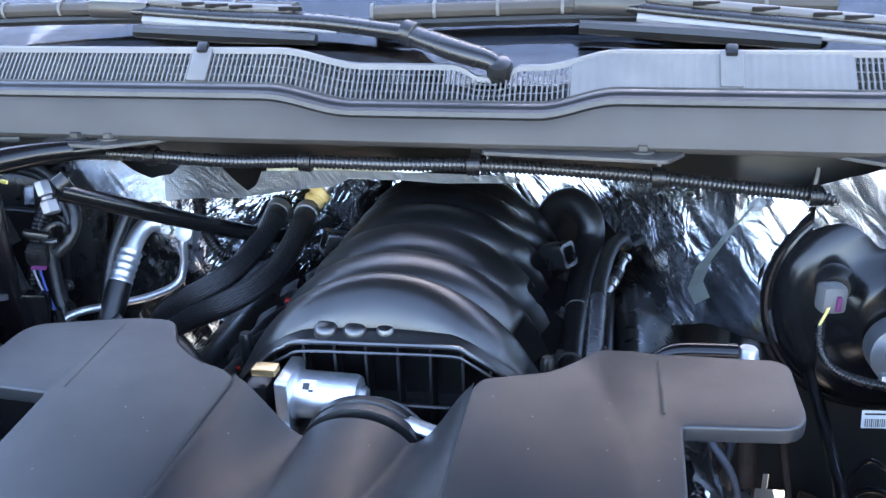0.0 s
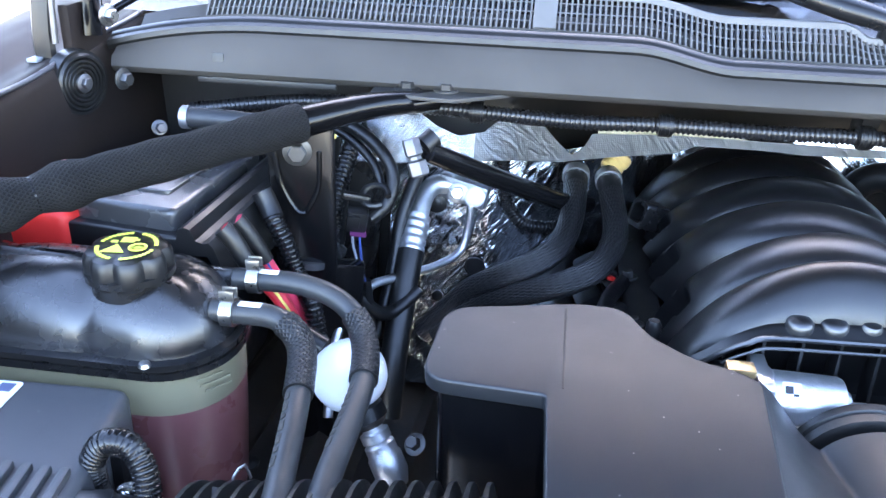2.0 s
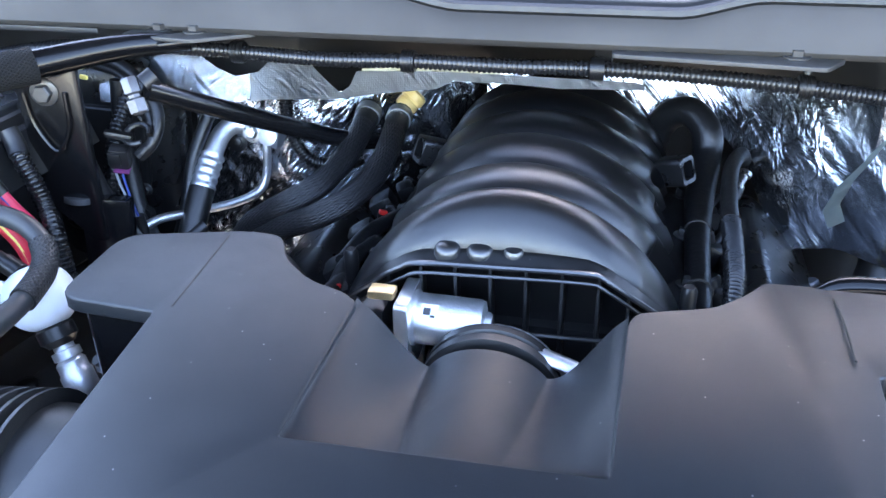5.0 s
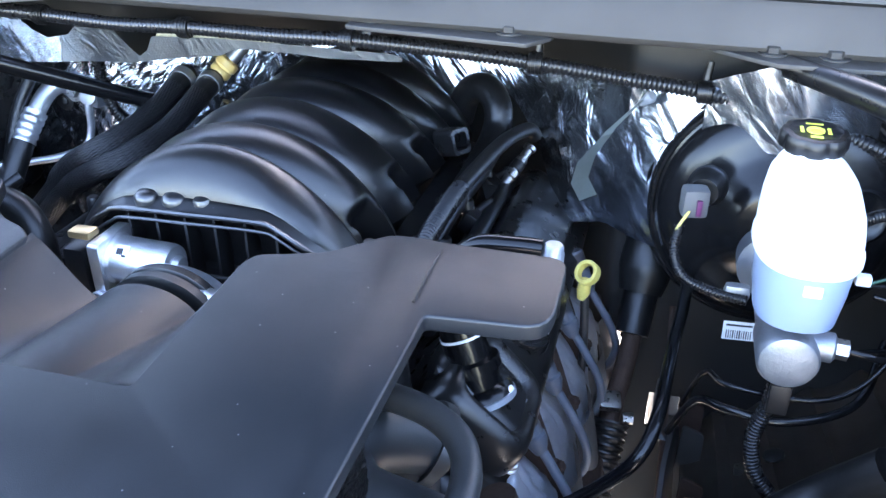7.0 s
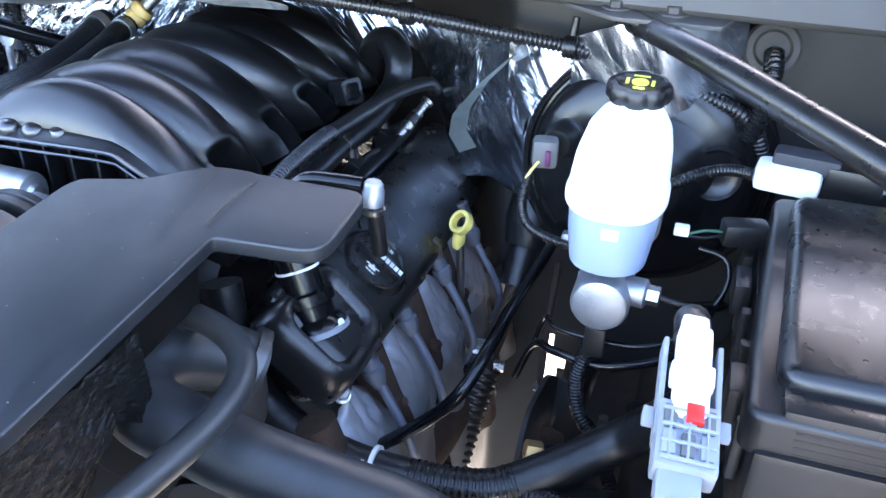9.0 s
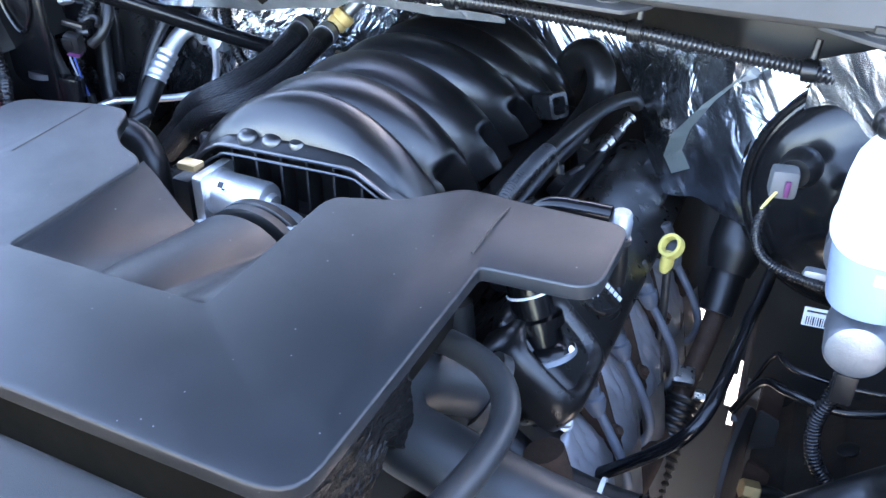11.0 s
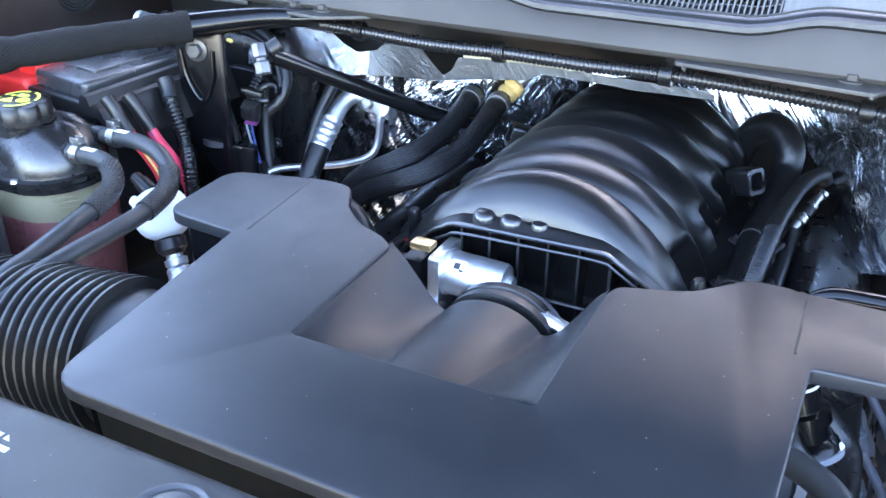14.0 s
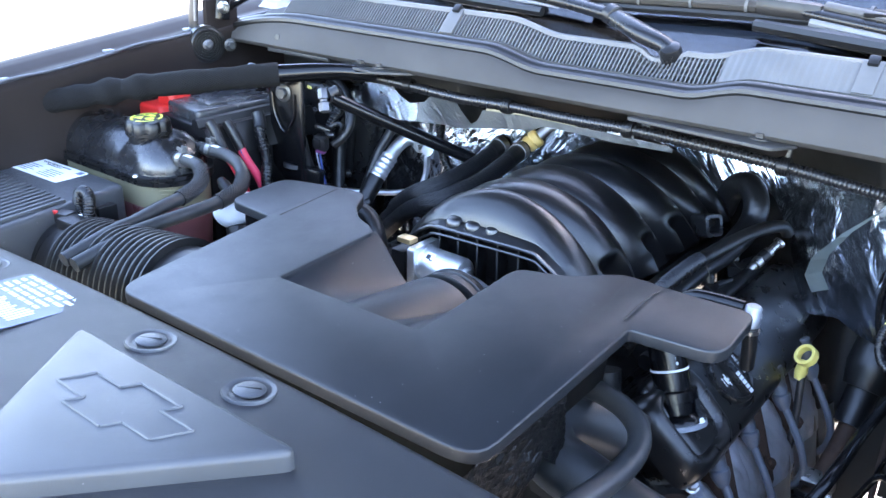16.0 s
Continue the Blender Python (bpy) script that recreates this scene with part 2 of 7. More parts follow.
DULL = material("dull_machined_metal", (0.16, 0.16, 0.17), 0.45, 0.9, vary=0.3, scale=70)
WHITE = material("white_plastic", (0.86, 0.87, 0.88), 0.4, scale=30, vary=0.03, subsurf=0.3)
MILK = material("milky_translucent_plastic", (0.27, 0.34, 0.46), 0.35, scale=30, vary=0.05, subsurf=0.5)
LIGHTGREY = material("light_grey_plastic", (0.24, 0.26, 0.29), 0.45, scale=40)
YELLOW = material("yellow_plastic", (0.74, 0.60, 0.16), 0.4, scale=50, vary=0.1)
YELLOWPRINT = material("yellow_print", (0.75, 0.78, 0.10), 0.5, scale=80)
AMBER = material("amber_connector", (0.66, 0.45, 0.16), 0.38, scale=50, vary=0.1)
RED = material("red_plastic", (0.62, 0.025, 0.02), 0.4, scale=40, vary=0.1)
REDWIRE = material("red_cable_insulation", (0.60, 0.03, 0.05), 0.4, scale=60)
PINKWIRE = material("pink_red_insulation", (0.68, 0.05, 0.10), 0.4, scale=60)
PURPLE = material("purple_plastic", (0.11, 0.02, 0.08), 0.45, scale=60)
BLUEWIRE = material("blue_wire", (0.04, 0.07, 0.25), 0.45, scale=60)
PRINT = material("white_print", (0.7, 0.72, 0.72), 0.6, scale=90)
PAPER = material("white_label_paper", (0.80, 0.81, 0.80), 0.45, scale=50, vary=0.04)
INK = material("black_ink", (0.03, 0.03, 0.035), 0.6, scale=50)
BLUELABEL = material("blue_grey_label", (0.085, 0.105, 0.19), 0.45, scale=50, vary=0.1)
TANK = material("milky_tank_wall", (0.25, 0.225, 0.14), 0.32, scale=20, vary=0.12, subsurf=0.2)
COOLANT = material("coolant_red_tank_wall", (0.20, 0.075, 0.075), 0.3, scale=14, vary=0.14, subsurf=0.15)
FOIL = foil_material("crinkled_foil", (0.62, 0.65, 0.69), 0.20, 0.72, 0.09, 40, 0.04)
FOILFLAT = foil_material("finely_crinkled_foil", (0.52, 0.55, 0.59), 0.17, 0.75, 0.20, 56, 0.06, -0.75)
FOILCALM = foil_material("pale_embossed_foil", (0.46, 0.50, 0.56), 0.24, 0.5, 0.35, 34, 0.10)
FLAPFOIL = foil_material("creased_flap_foil", (0.36, 0.385, 0.42), 0.25, 0.6, 0.3, 58, 0.12, -0.75)
FLAP = foil_material("silver_flap_facing", (0.19, 0.207, 0.23), 0.31, 0.42, 0.4, 60, 0.22)
INSUL = material("insulation_fibre", (0.42, 0.40, 0.30), 0.9, grain=0.8, grain_scale=400, scale=120)
BRAID = braid_material("braided_black_sleeve", (0.005, 0.005, 0.0055), 26, 0.016, 0.34, (0.016, 0.016, 0.017))
NETTING = braid_material("woven_mesh_sleeve", (0.005, 0.005, 0.005), 14, 0.0052, 0.42, light=(0.011, 0.011, 0.0115))
FABRIC = braid_material("black_woven_fabric", (0.007, 0.007, 0.007), 30, 0.0050, 0.9, (0.0095, 0.0095, 0.0097))
FABRIC.node_tree.nodes["Principled BSDF"].inputs["Specular IOR Level"].default_value = 0.25
TAPE = material("black_cloth_tape", (0.006, 0.006, 0.0065), 0.38, scale=70, grain=0.5, grain_scale=160)
# the pale specks stand for glints on the grit
FOAM = material("gritty_black_foam", (0.010, 0.010, 0.0105), 0.38, grain=1.0, grain_scale=420, scale=240, vary=0.6, dust=0.04, specks=0.5)
STRAP = material("grey_green_woven_strap", (0.13, 0.155, 0.15), 0.7, grain=0.5, grain_scale=500, scale=40)
GROUND = material("pale_sunlit_gravel", (0.50, 0.45, 0.38), 0.95, vary=0.35, scale=9, grain=1.0, grain_scale=60)
GLASS = glass_material("tinted_windscreen")
HOODPAINT = material("dark_hood_underside", (0.0075, 0.0078, 0.0085), 0.9, spec=0.1, scale=10)


# ---- mesh helpers ----
ORIGIN = {}


def thing(name, at, label, category, group="", kind=""):
    ob = new(name)
    ob.location = at
    ob.empty_display_size = 0.02
    ORIGIN[ob.name] = Vector(at)
    return tagged(ob, label, category, group, kind)


def finish(bm, name, mat, angle=38):
    me = bpy.data.meshes.new(name)
    bm.to_mesh(me)
    bm.free()
    me.materials.append(mat)
    me.polygons.foreach_set("use_smooth", [True] * len(me.polygons))
    me.set_sharp_from_angle(angle=radians(angle))
    return me


def part(name, bm, mat, parent, label="", angle=38):
    """One mesh under a thing or under a part; its coordinates are given in the world."""
    o = ORIGIN[parent.name]
    bmesh.ops.translate(bm, verts=bm.verts, vec=-o)
    ob = new(name, finish(bm, name, mat, angle))
    ob.parent = parent
    ORIGIN[ob.name] = o
    return tagged(ob, label)


def solid(name, bm, mat, label, category, group="", kind="", angle=38):
    """A thing of one mesh, its origin under its middle."""
    lo = Vector([min(v.co[i] for v in bm.verts) for i in range(3)])
    hi = Vector([max(v.co[i] for v in bm.verts) for i in range(3)])
    o = Vector(((lo.x + hi.x) / 2, (lo.y + hi.y) / 2, lo.z))
    bmesh.ops.translate(bm, verts=bm.verts, vec=-o)
    ob = new(name, finish(bm, name, mat, angle))
    ob.location = o
    ORIGIN[ob.name] = o
    return tagged(ob, label, category, group, kind)


def join(*bms):
    out = bms[0]
    for b in bms[1:]:
        me = bpy.data.meshes.new("tmp")
        b.to_mesh(me)
        b.free()
        out.from_mesh(me)
        bpy.data.meshes.remove(me)
    return out


def smooth_path(points, step=0.006):
    """Catmull-Rom curve through the points, sampled evenly."""
    p = [np.array(q, float) for q in points]
    if len(p) == 2:
        dense = [p[0] + (p[1] - p[0]) * k / 40 for k in range(41)]
    else:
        p = [2 * p[0] - p[1]] + p + [2 * p[-1] - p[-2]]
        dense = []
        for i in range(1, len(p) - 2):
            a, b, c, d = p[i - 1], p[i], p[i + 1], p[i + 2]
            for k in range(24):
                t = k / 24
                dense.append(0.5 * (2 * b + (c - a) * t + (2 * a - 5 * b + 4 * c - d) * t * t + (3 * b - a - 3 * c + d) * t ** 3))
        dense.append(p[-2])
    dense = np.array(dense)
    seg = np.linalg.norm(np.diff(dense, axis=0), axis=1)
    s = np.concatenate([[0], np.cumsum(seg)])
    n = max(2, int(round(s[-1] / step)))
    q = np.linspace(0, s[-1], n + 1)
    return np.stack([np.interp(q, s, dense[:, i]) for i in range(3)], 1), q


def tube(points, r, sides=12, step=0.006, ring=None, cap=True, flat=1.0):
    """A tube along a smooth curve. r: radius, a list of radii along it, or with ring=(pitch, depth) corrugated."""
    if ring:
        step = ring[0] / 4
    pts, s = smooth_path(points, step)
    n = len(pts)
    tan = np.gradient(pts, axis=0)
    tan /= np.linalg.norm(tan, axis=1)[:, None]
    ref = np.array([0, 0, 1.0]) if abs(tan[0][2]) < 0.9 else np.array([1.0, 0, 0])
    bm = bmesh.new()
    uvl = bm.loops.layers.uv.new("UVMap")
    rings = []
    nor = np.cross(ref, tan[0]); nor /= np.linalg.norm(nor)
    if np.ndim(r):
        rad = np.interp(np.linspace(0, 1, n), np.linspace(0, 1, len(r)), r)
    else:
        rad = np.full(n, float(r))
    if ring:
        rad = rad - ring[1] * np.array((0.0, 0.0, 0.85, 1.0))[np.arange(n) % 4]
    for i in range(n):
        nor = nor - tan[i] * (nor @ tan[i]); nor /= np.linalg.norm(nor)
        bi = np.cross(tan[i], nor)
        rings.append([bm.verts.new(pts[i] + rad[i] * (math.cos(a) * nor + flat * math.sin(a) * bi)) for a in (2 * math.pi * k / sides for k in range(sides))])
    for i in range(n - 1):
        for k in range(sides):
            f = bm.faces.new((rings[i][k], rings[i][(k + 1) % sides], rings[i + 1][(k + 1) % sides], rings[i + 1][k]))
            for l, (u, v) in zip(f.loops, ((k, i), (k + 1, i), (k + 1, i + 1), (k, i + 1))):
                l[uvl].uv = (u / sides, s[v])
    if cap:
        bm.faces.new(rings[0][::-1])
        bm.faces.new(rings[-1])
    bmesh.ops.recalc_face_normals(bm, faces=bm.faces)
    return bm


def sleeve(points, a, b, r, **kw):
    """The stretch from a to b (shares of the length) of the same smooth curve, as a tube."""
    pts, s = smooth_path(points, 0.004)
    n = len(pts)
    sub = pts[int(a * (n - 1)):int(b * (n - 1)) + 1]
    return tube(sub[::3] if len(sub) > 9 else sub, r, **kw)


def axis_matrix(at, way):
    z = Vector(way).normalized()
    return Matrix.Translation(at) @ z.to_track_quat("Z", "Y").to_matrix().to_4x4()


def lathe(profile, at=(0, 0, 0), way=(0, 0, 1), sides=32, wobble=None):
    """Turned body: profile of (radius, height) along way. wobble: (lobes, depth) for a lobed grip."""
    bm = bmesh.new()
    rings = []
    for r, z in profile:
        row = []
        for k in range(sides):
            a = 2 * math.pi * k / sides
            q = r
            if wobble and r > 0.6 * max(p[0] for p in profile):
                q = r * (1 - wobble[1] * (0.5 - 0.5 * math.cos(a * wobble[0])) ** 3)
            row.append(bm.verts.new((q * math.cos(a), q * math.sin(a), z)))
        rings.append(row)
    for a, b in zip(rings, rings[1:]):
        for k in range(sides):
            bm.faces.new((a[k], a[(k + 1) % sides], b[(k + 1) % sides], b[k]))
    bm.faces.new(rings[0][::-1])
    bm.faces.new(rings[-1])
    bmesh.ops.transform(bm, matrix=axis_matrix(at, way), verts=bm.verts)
    bmesh.ops.recalc_face_normals(bm, faces=bm.faces)
    return bm


def open_ring(at, way, r0, r1, height, sides=36):
    """A hoop with rounded rims, open through its middle."""
    e = 0.2 * (r1 - r0)
    prof = [(r0, -height / 2 + e), (r0 + e, -height / 2), (r1 - e, -height / 2), (r1, -height / 2 + e), (r1, height / 2 - e), (r1 - e, height / 2), (r0 + e, height / 2), (r0, height / 2 - e)]
    bm = bmesh.new()
    rows = [[bm.verts.new((r * math.cos(2 * math.pi * k / sides), r * math.sin(2 * math.pi * k / sides), z)) for k in range(sides)] for r, z in prof]
    for a, b in zip(rows, rows[1:] + rows[:1]):
        for k in range(sides):
            bm.faces.new((a[k], a[(k + 1) % sides], b[(k + 1) % sides], b[k]))
    bmesh.ops.transform(bm, matrix=axis_matrix(at, way), verts=bm.verts)
    bmesh.ops.recalc_face_normals(bm, faces=bm.faces)
    return bm


def box(size, at, turn=(0, 0, 0), bevel=0.003, seg=2, taper=1.0):
    bm = bmesh.new()
    bmesh.ops.create_cube(bm, size=1)
    for v in bm.verts:
        k = taper if v.co.z > 0 else 1.0
        v.co = Vector((v.co.x * size[0] * k, v.co.y * size[1] * k, v.co.z * size[2]))
    if bevel:
        bmesh.ops.bevel(bm, geom=bm.edges[:], offset=bevel, segments=seg, profile=0.6, affect="EDGES")
    bmesh.ops.transform(bm, matrix=pose(*at, *turn), verts=bm.verts)
    return bm


def round_poly(poly, radii, n=6):
    """Rounds the corners of a polygon; radii: one number or one for each corner."""
    out = []
    m = len(poly)
    for i in range(m):
        r = radii[i] if isinstance(radii, (list, tuple)) else radii
        p, a, b = Vector(poly[i]), Vector(poly[i - 1]), Vector(poly[(i + 1) % m])
        u, w = (a - p), (b - p)
        if r <= 0:
            out.append(tuple(p)); continue
        d = min(r, u.length * 0.45, w.length * 0.45)
        s, e = p + u.normalized() * d, p + w.normalized() * d
        for k in range(n + 1):
            t = k / n
            out.append(tuple(s * (1 - t) ** 2 + p * 2 * t * (1 - t) + e * t * t))
    return out


def prism(poly, z0, z1, bevel=0.0, seg=3, lift=None, m=None, bevel_low=False):
    """An upright slab over a polygon of (x, y), its upper rim rounded. lift(x, y): added to the height of every point."""
    bm = bmesh.new()
    low = [bm.verts.new((x, y, z0)) for x, y in poly]
    top = [bm.verts.new((x, y, z1)) for x, y in poly]
    f_top, f_low = bm.faces.new(top), bm.faces.new(low[::-1])
    for i in range(len(poly)):
        j = (i + 1) % len(poly)
        bm.faces.new((low[i], low[j], top[j], top[i]))
    bmesh.ops.recalc_face_normals(bm, faces=bm.faces)
    if bevel:
        edges = [e for e in f_top.edges] + ([e for e in f_low.edges] if bevel_low else [])
        bmesh.ops.bevel(bm, geom=edges, offset=bevel, segments=seg, profile=0.5, affect="EDGES", clamp_overlap=True)
    if lift:
        for v in bm.verts:
            v.co.z += lift(v.co.x, v.co.y)
    if m:
        bmesh.ops.transform(bm, matrix=m, verts=bm.verts)
    return bm


def sheet(nx, ny, place, thick=0.0):
    """A grid of points place(u, v), u and v from 0 to 1; thick: given a back at that distance along its normals."""
    bm = bmesh.new()
    uvl = bm.loops.layers.uv.new("UVMap")
    g = [[bm.verts.new(place(i / nx, j / ny)) for j in range(ny + 1)] for i in range(nx + 1)]
    for i in range(nx):
        for j in range(ny):
            f = bm.faces.new((g[i][j], g[i + 1][j], g[i + 1][j + 1], g[i][j + 1]))
            for l, (a, b) in zip(f.loops, ((i, j), (i + 1, j), (i + 1, j + 1), (i, j + 1))):
                l[uvl].uv = (a / nx, b / ny)
    if thick:
        bmesh.ops.solidify(bm, geom=bm.faces[:], thickness=thick)
        bmesh.ops.recalc_face_normals(bm, faces=bm.faces)
    return bm


def hexbolt(at, way=(0, 0, 1), r=0.008, h=0.006, washer=1.6):
    head = lathe([(r * washer, 0), (r * washer, 0.0015), (r * washer * 0.92, 0.002)], at, way, 20)
    hexa = lathe([(r, 0), (r, h * 0.85), (r * 0.86, h)], Vector(at) + Vector(way).normalized() * 0.002, way, 6)
    return join(head, hexa)


def text_bm(body, size, m, extrude=0.0003):
    cu = bpy.data.curves.new("text", "FONT")
    cu.body, cu.size, cu.extrude, cu.align_x, cu.align_y = body, size, extrude, "CENTER", "CENTER"
    cu.resolution_u = 3
    ob = bpy.data.objects.new("text", cu)
    scene.collection.objects.link(ob)
    me = bpy.data.meshes.new_from_object(ob.evaluated_get(bpy.context.evaluated_depsgraph_get()))
    bm = bmesh.new()
    bm.from_mesh(me)
    bmesh.ops.transform(bm, matrix=m, verts=bm.verts)
    bpy.data.objects.remove(ob)
    bpy.data.curves.remove(cu)
    bpy.data.meshes.remove(me)
    return bm


def bars(rects, m, depth=0.0004):
    """Flat bars (x, y, width, height) laid on a plane, for print."""
    out = bmesh.new()
    for x, y, w, h in rects:
        b = bmesh.new()
        bmesh.ops.create_cube(b, size=1)
        for v in b.verts:
            v.co = Vector((x + v.co.x * w, y + v.co.y * h, v.co.z * depth))
        out = join(out, b)
    bmesh.ops.transform(out, matrix=m, verts=out.verts)
    return out


def basis(at, right, up):
    """A pose whose x runs along right and whose y runs along up."""
    x = Vector(right).normalized()
    y = (Vector(up) - x * Vector(up).dot(x)).normalized()
    z = x.cross(y)
    return Matrix.Translation(at) @ Matrix((x, y, z)).transposed().to_4x4()


def clamp(path, share, r, parent, label="zinc spring hose clamp with raised ears"):
    """Spring clamp round a hose: band and two ears."""
    pts, s = smooth_path(path, 0.003)
    i = int(share * (len(pts) - 1))
    j = min(len(pts) - 1, i + 1)
    way = Vector(pts[j]) - Vector(pts[j - 1])
    at = Vector(pts[i])
    band = lathe([(r, -0.005), (r + 0.0018, -0.005), (r + 0.0018, 0.005), (r, 0.005)], at, way, 24)
    c = part("hose_clamp", band, STEEL, parent, label)
    up = Vector((0, 0, 1)) - way.normalized() * way.normalized().z
    up.normalize()
    for k in (-1, 1):
        e = box((0.0022, 0.012, 0.009), (0, 0, 0), bevel=0.0007)
        side = way.normalized().cross(up)
        bmesh.ops.transform(e, matrix=basis(at + up * (r + 0.005) + side * 0.004 * k, side, way), verts=e.verts)
        part("clamp_ear", e, STEEL, c)
    return c


# ---- setting ----
def ground_sheet():
    def place(u, v):
        x, y = (u - 0.5) * 2, (v - 0.5) * 2
        x, y = 3 * x + 397 * x ** 5, 3 * y + 397 * y ** 5
        return (x, y, 0.012 * noise.noise((x * 1.3, y * 1.3, 0)) + 0.004 * noise.noise((x * 9, y * 9, 3)))
    solid("ground", sheet(90, 90, place), GROUND, "pale sunlit gravel ground under the truck", "ground", kind="structure")


ground_sheet()


def cover_z(x, y):
    t = min(1, max(0, (x - 0.160) / 0.03))
    return 1.103 + 0.04 * (x + 0.06) + 0.08 * (y - 0.5) - 0.004 * t * t * (3 - 2 * t) - (0.011 * max(0, (y - 0.61) / 0.045) ** 2 if 0 < x < 0.2 else 0)


def firewall():
    """Black sheet-metal bulkhead behind the engine, with the shelf under the cowl."""
    def place(u, v):
        x = -0.92 + 1.84 * u
        z = 0.25 + 0.98 * v
        mid = max(0.0, 1 - ((x + 0.04) / 0.33) ** 4)
        y = 1.03 + 0.20 * mid * (1 - max(0, (z - 1.05) / 0.18) ** 2)
        return (x, y, z)
    bm = sheet(230, 120, place)
    # gaps beside the tunnel, where daylight shows from under the truck
    gaps = ((0.372, 0.685, 0.013, 0.045), (0.392, 0.70, 0.006, 0.03), (0.255, 0.565, 0.026, 0.034), (0.49, 0.575, 0.020, 0.018), (0.565, 0.58, 0.020, 0.022), (0.305, 0.79, 0.026, 0.012))
    def in_gap(c):
        return any(abs(c.x - x) / w + abs(c.z - z) / h < 1.25 for x, z, w, h in gaps)
    bmesh.ops.delete(bm, geom=[f for f in bm.faces if in_gap(f.calc_center_median())], context="FACES")
    bmesh.ops.solidify(bm, geom=bm.faces[:], thickness=0.004)
    bmesh.ops.recalc_face_normals(bm, faces=bm.faces)
    solid("firewall", bm, FIREWALL, "black painted steel firewall behind the engine", "firewall", kind="structure")
    solid("cowl_shelf", box((1.80, 0.16, 0.006), (0, 1.00, 1.213), bevel=0.001), FIREWALL, "black painted steel shelf under the cowl panel", "firewall shelf", kind="structure")


firewall()


def inner_fender(side):
    """Inner panel of the bay with its flange, then the outer fender falling away."""
    s = side
    prof = [(0.80, 0.30), (0.79, 0.75), (0.795, 1.00), (0.80, 1.13), (0.803, 1.215), (0.806, 1.232), (0.812, 1.239), (0.820, 1.241), (0.834, 1.238), (0.850, 1.237), (0.866, 1.241), (0.885, 1.245),
            (0.910, 1.246), (0.940, 1.242), (0.965, 1.228), (0.99, 1.18), (1.0, 1.05), (1.0, 0.75)]
    def place(u, v):
        k = u * (len(prof) - 1)
        i = min(int(k), len(prof) - 2)
        f = k - i
        x = prof[i][0] * (1 - f) + prof[i + 1][0] * f
        z = prof[i][1] * (1 - f) + prof[i + 1][1] * f
        y = -0.05 + 1.30 * v
        rise = 0.115 * (y - 0.86) if z > 1.05 else 0
        return (s * x, y, z + rise + (0.003 * noise.noise((x * 6, y * 4, z * 3)) if z < 1.15 else 0))
    name = "fender_passenger" if s < 0 else "fender_driver"
    body = sheet(60, 40, place)
    f = thing(name, (s * 0.9, 0.6, 0.3), "dark brown painted fender with its inner panel and flange", "fender", kind="structure")
    part("panel", body, PAINT, f)
    for y in (0.50, 0.68, 0.84):
        part("flange_clip", box((0.012, 0.016, 0.004), (s * 0.838, y, 1.2395 + 0.115 * (y - 0.86)), bevel=0.0015), LIGHTGREY, f, "small pale flange clip")
    hem = [(s * 0.812, y, 1.2395 + 0.115 * (y - 0.86) + (0.004 if k % 3 == 1 else 0.0)) for k, y in enumerate((-0.04, 0.15, 0.30, 0.42, 0.50, 0.56, 0.64, 0.72, 0.78, 0.84, 0.90, 0.98, 1.08))]
    # grey metal in place of paint, for the highlight along the hem
    part("hem_glint", tube(hem, 0.0028, 8, step=0.01), DULL, f, "pale hem standing for the highlight along the flange")


inner_fender(-1)
inner_fender(1)


def hood():
    """The raised hood over the bay: outer skin and inner frame."""
    h = thing("hood", (0, 0.98, 1.30), "raised dark painted hood over the engine bay", "hood", kind="structure")
    m = pose(0, 0.955, 1.40, -66, 0, 0)
    skin = prism(round_poly([(-0.86, -1.22), (0.86, -1.22), (0.84, 0), (-0.84, 0)], 0.06), 0.0, 0.012, 0.004, m=m)
    part("skin", skin, PAINT, h)
    frame_bm = prism(round_poly([(-0.80, -1.15), (0.80, -1.15), (0.78, -0.06), (-0.78, -0.06)], 0.05), -0.03, -0.004, 0.006, m=m)
    part("inner_frame", frame_bm, HOODPAINT, h)


hood()


# ---- windscreen, wipers and cowl ----
def glass_z(x, y):
    return 1.268 + 0.70 * (y - 0.985 - 0.04 * (x / 0.85) ** 2)


def windscreen():
    def place(u, v):
        x = -0.85 + 1.7 * u
        y = 0.975 + 0.84 * v + 0.04 * (x / 0.85) ** 2
        return (x, y, glass_z(x, y))
    solid("windscreen", sheet(30, 16, place, 0.006), GLASS, "dark tinted windscreen reflecting the blue sky", "windscreen", kind="structure")
    solid("cabin_roof", box((1.72, 1.6, 0.04), (0, 2.58, 1.855), bevel=0.015), PAINT, "dark painted cab roof above the windscreen", "roof", kind="structure")
    # added panel that keeps sky out of the glass, for the dark cabin
    solid("cabin_backing", box((1.7, 0.03, 1.36), (0, 1.84, 1.15), bevel=0.005), DARK, "dark panel standing for the unlit cabin behind the windscreen", "cabin", kind="structure")
    solid("dashboard", box((1.66, 0.6, 0.05), (0, 1.50, 1.22), (6, 0, 0), 0.02), DARK, "black dashboard behind the windscreen", "dashboard", kind="structure")


windscreen()


def seal_z(x):
    """Height of the cowl's rubber seal: it sinks in the middle."""
    def s(a, b):
        t = min(1, max(0, (x - a) / (b - a)))
        return t * t * (3 - 2 * t)
    dip = s(-0.245, -0.145) * (1 - s(0.06, 0.145))
    end = max(0, (abs(x) - 0.62) / 0.2)
    return 1.271 - 0.017 * dip - 0.03 * end ** 2


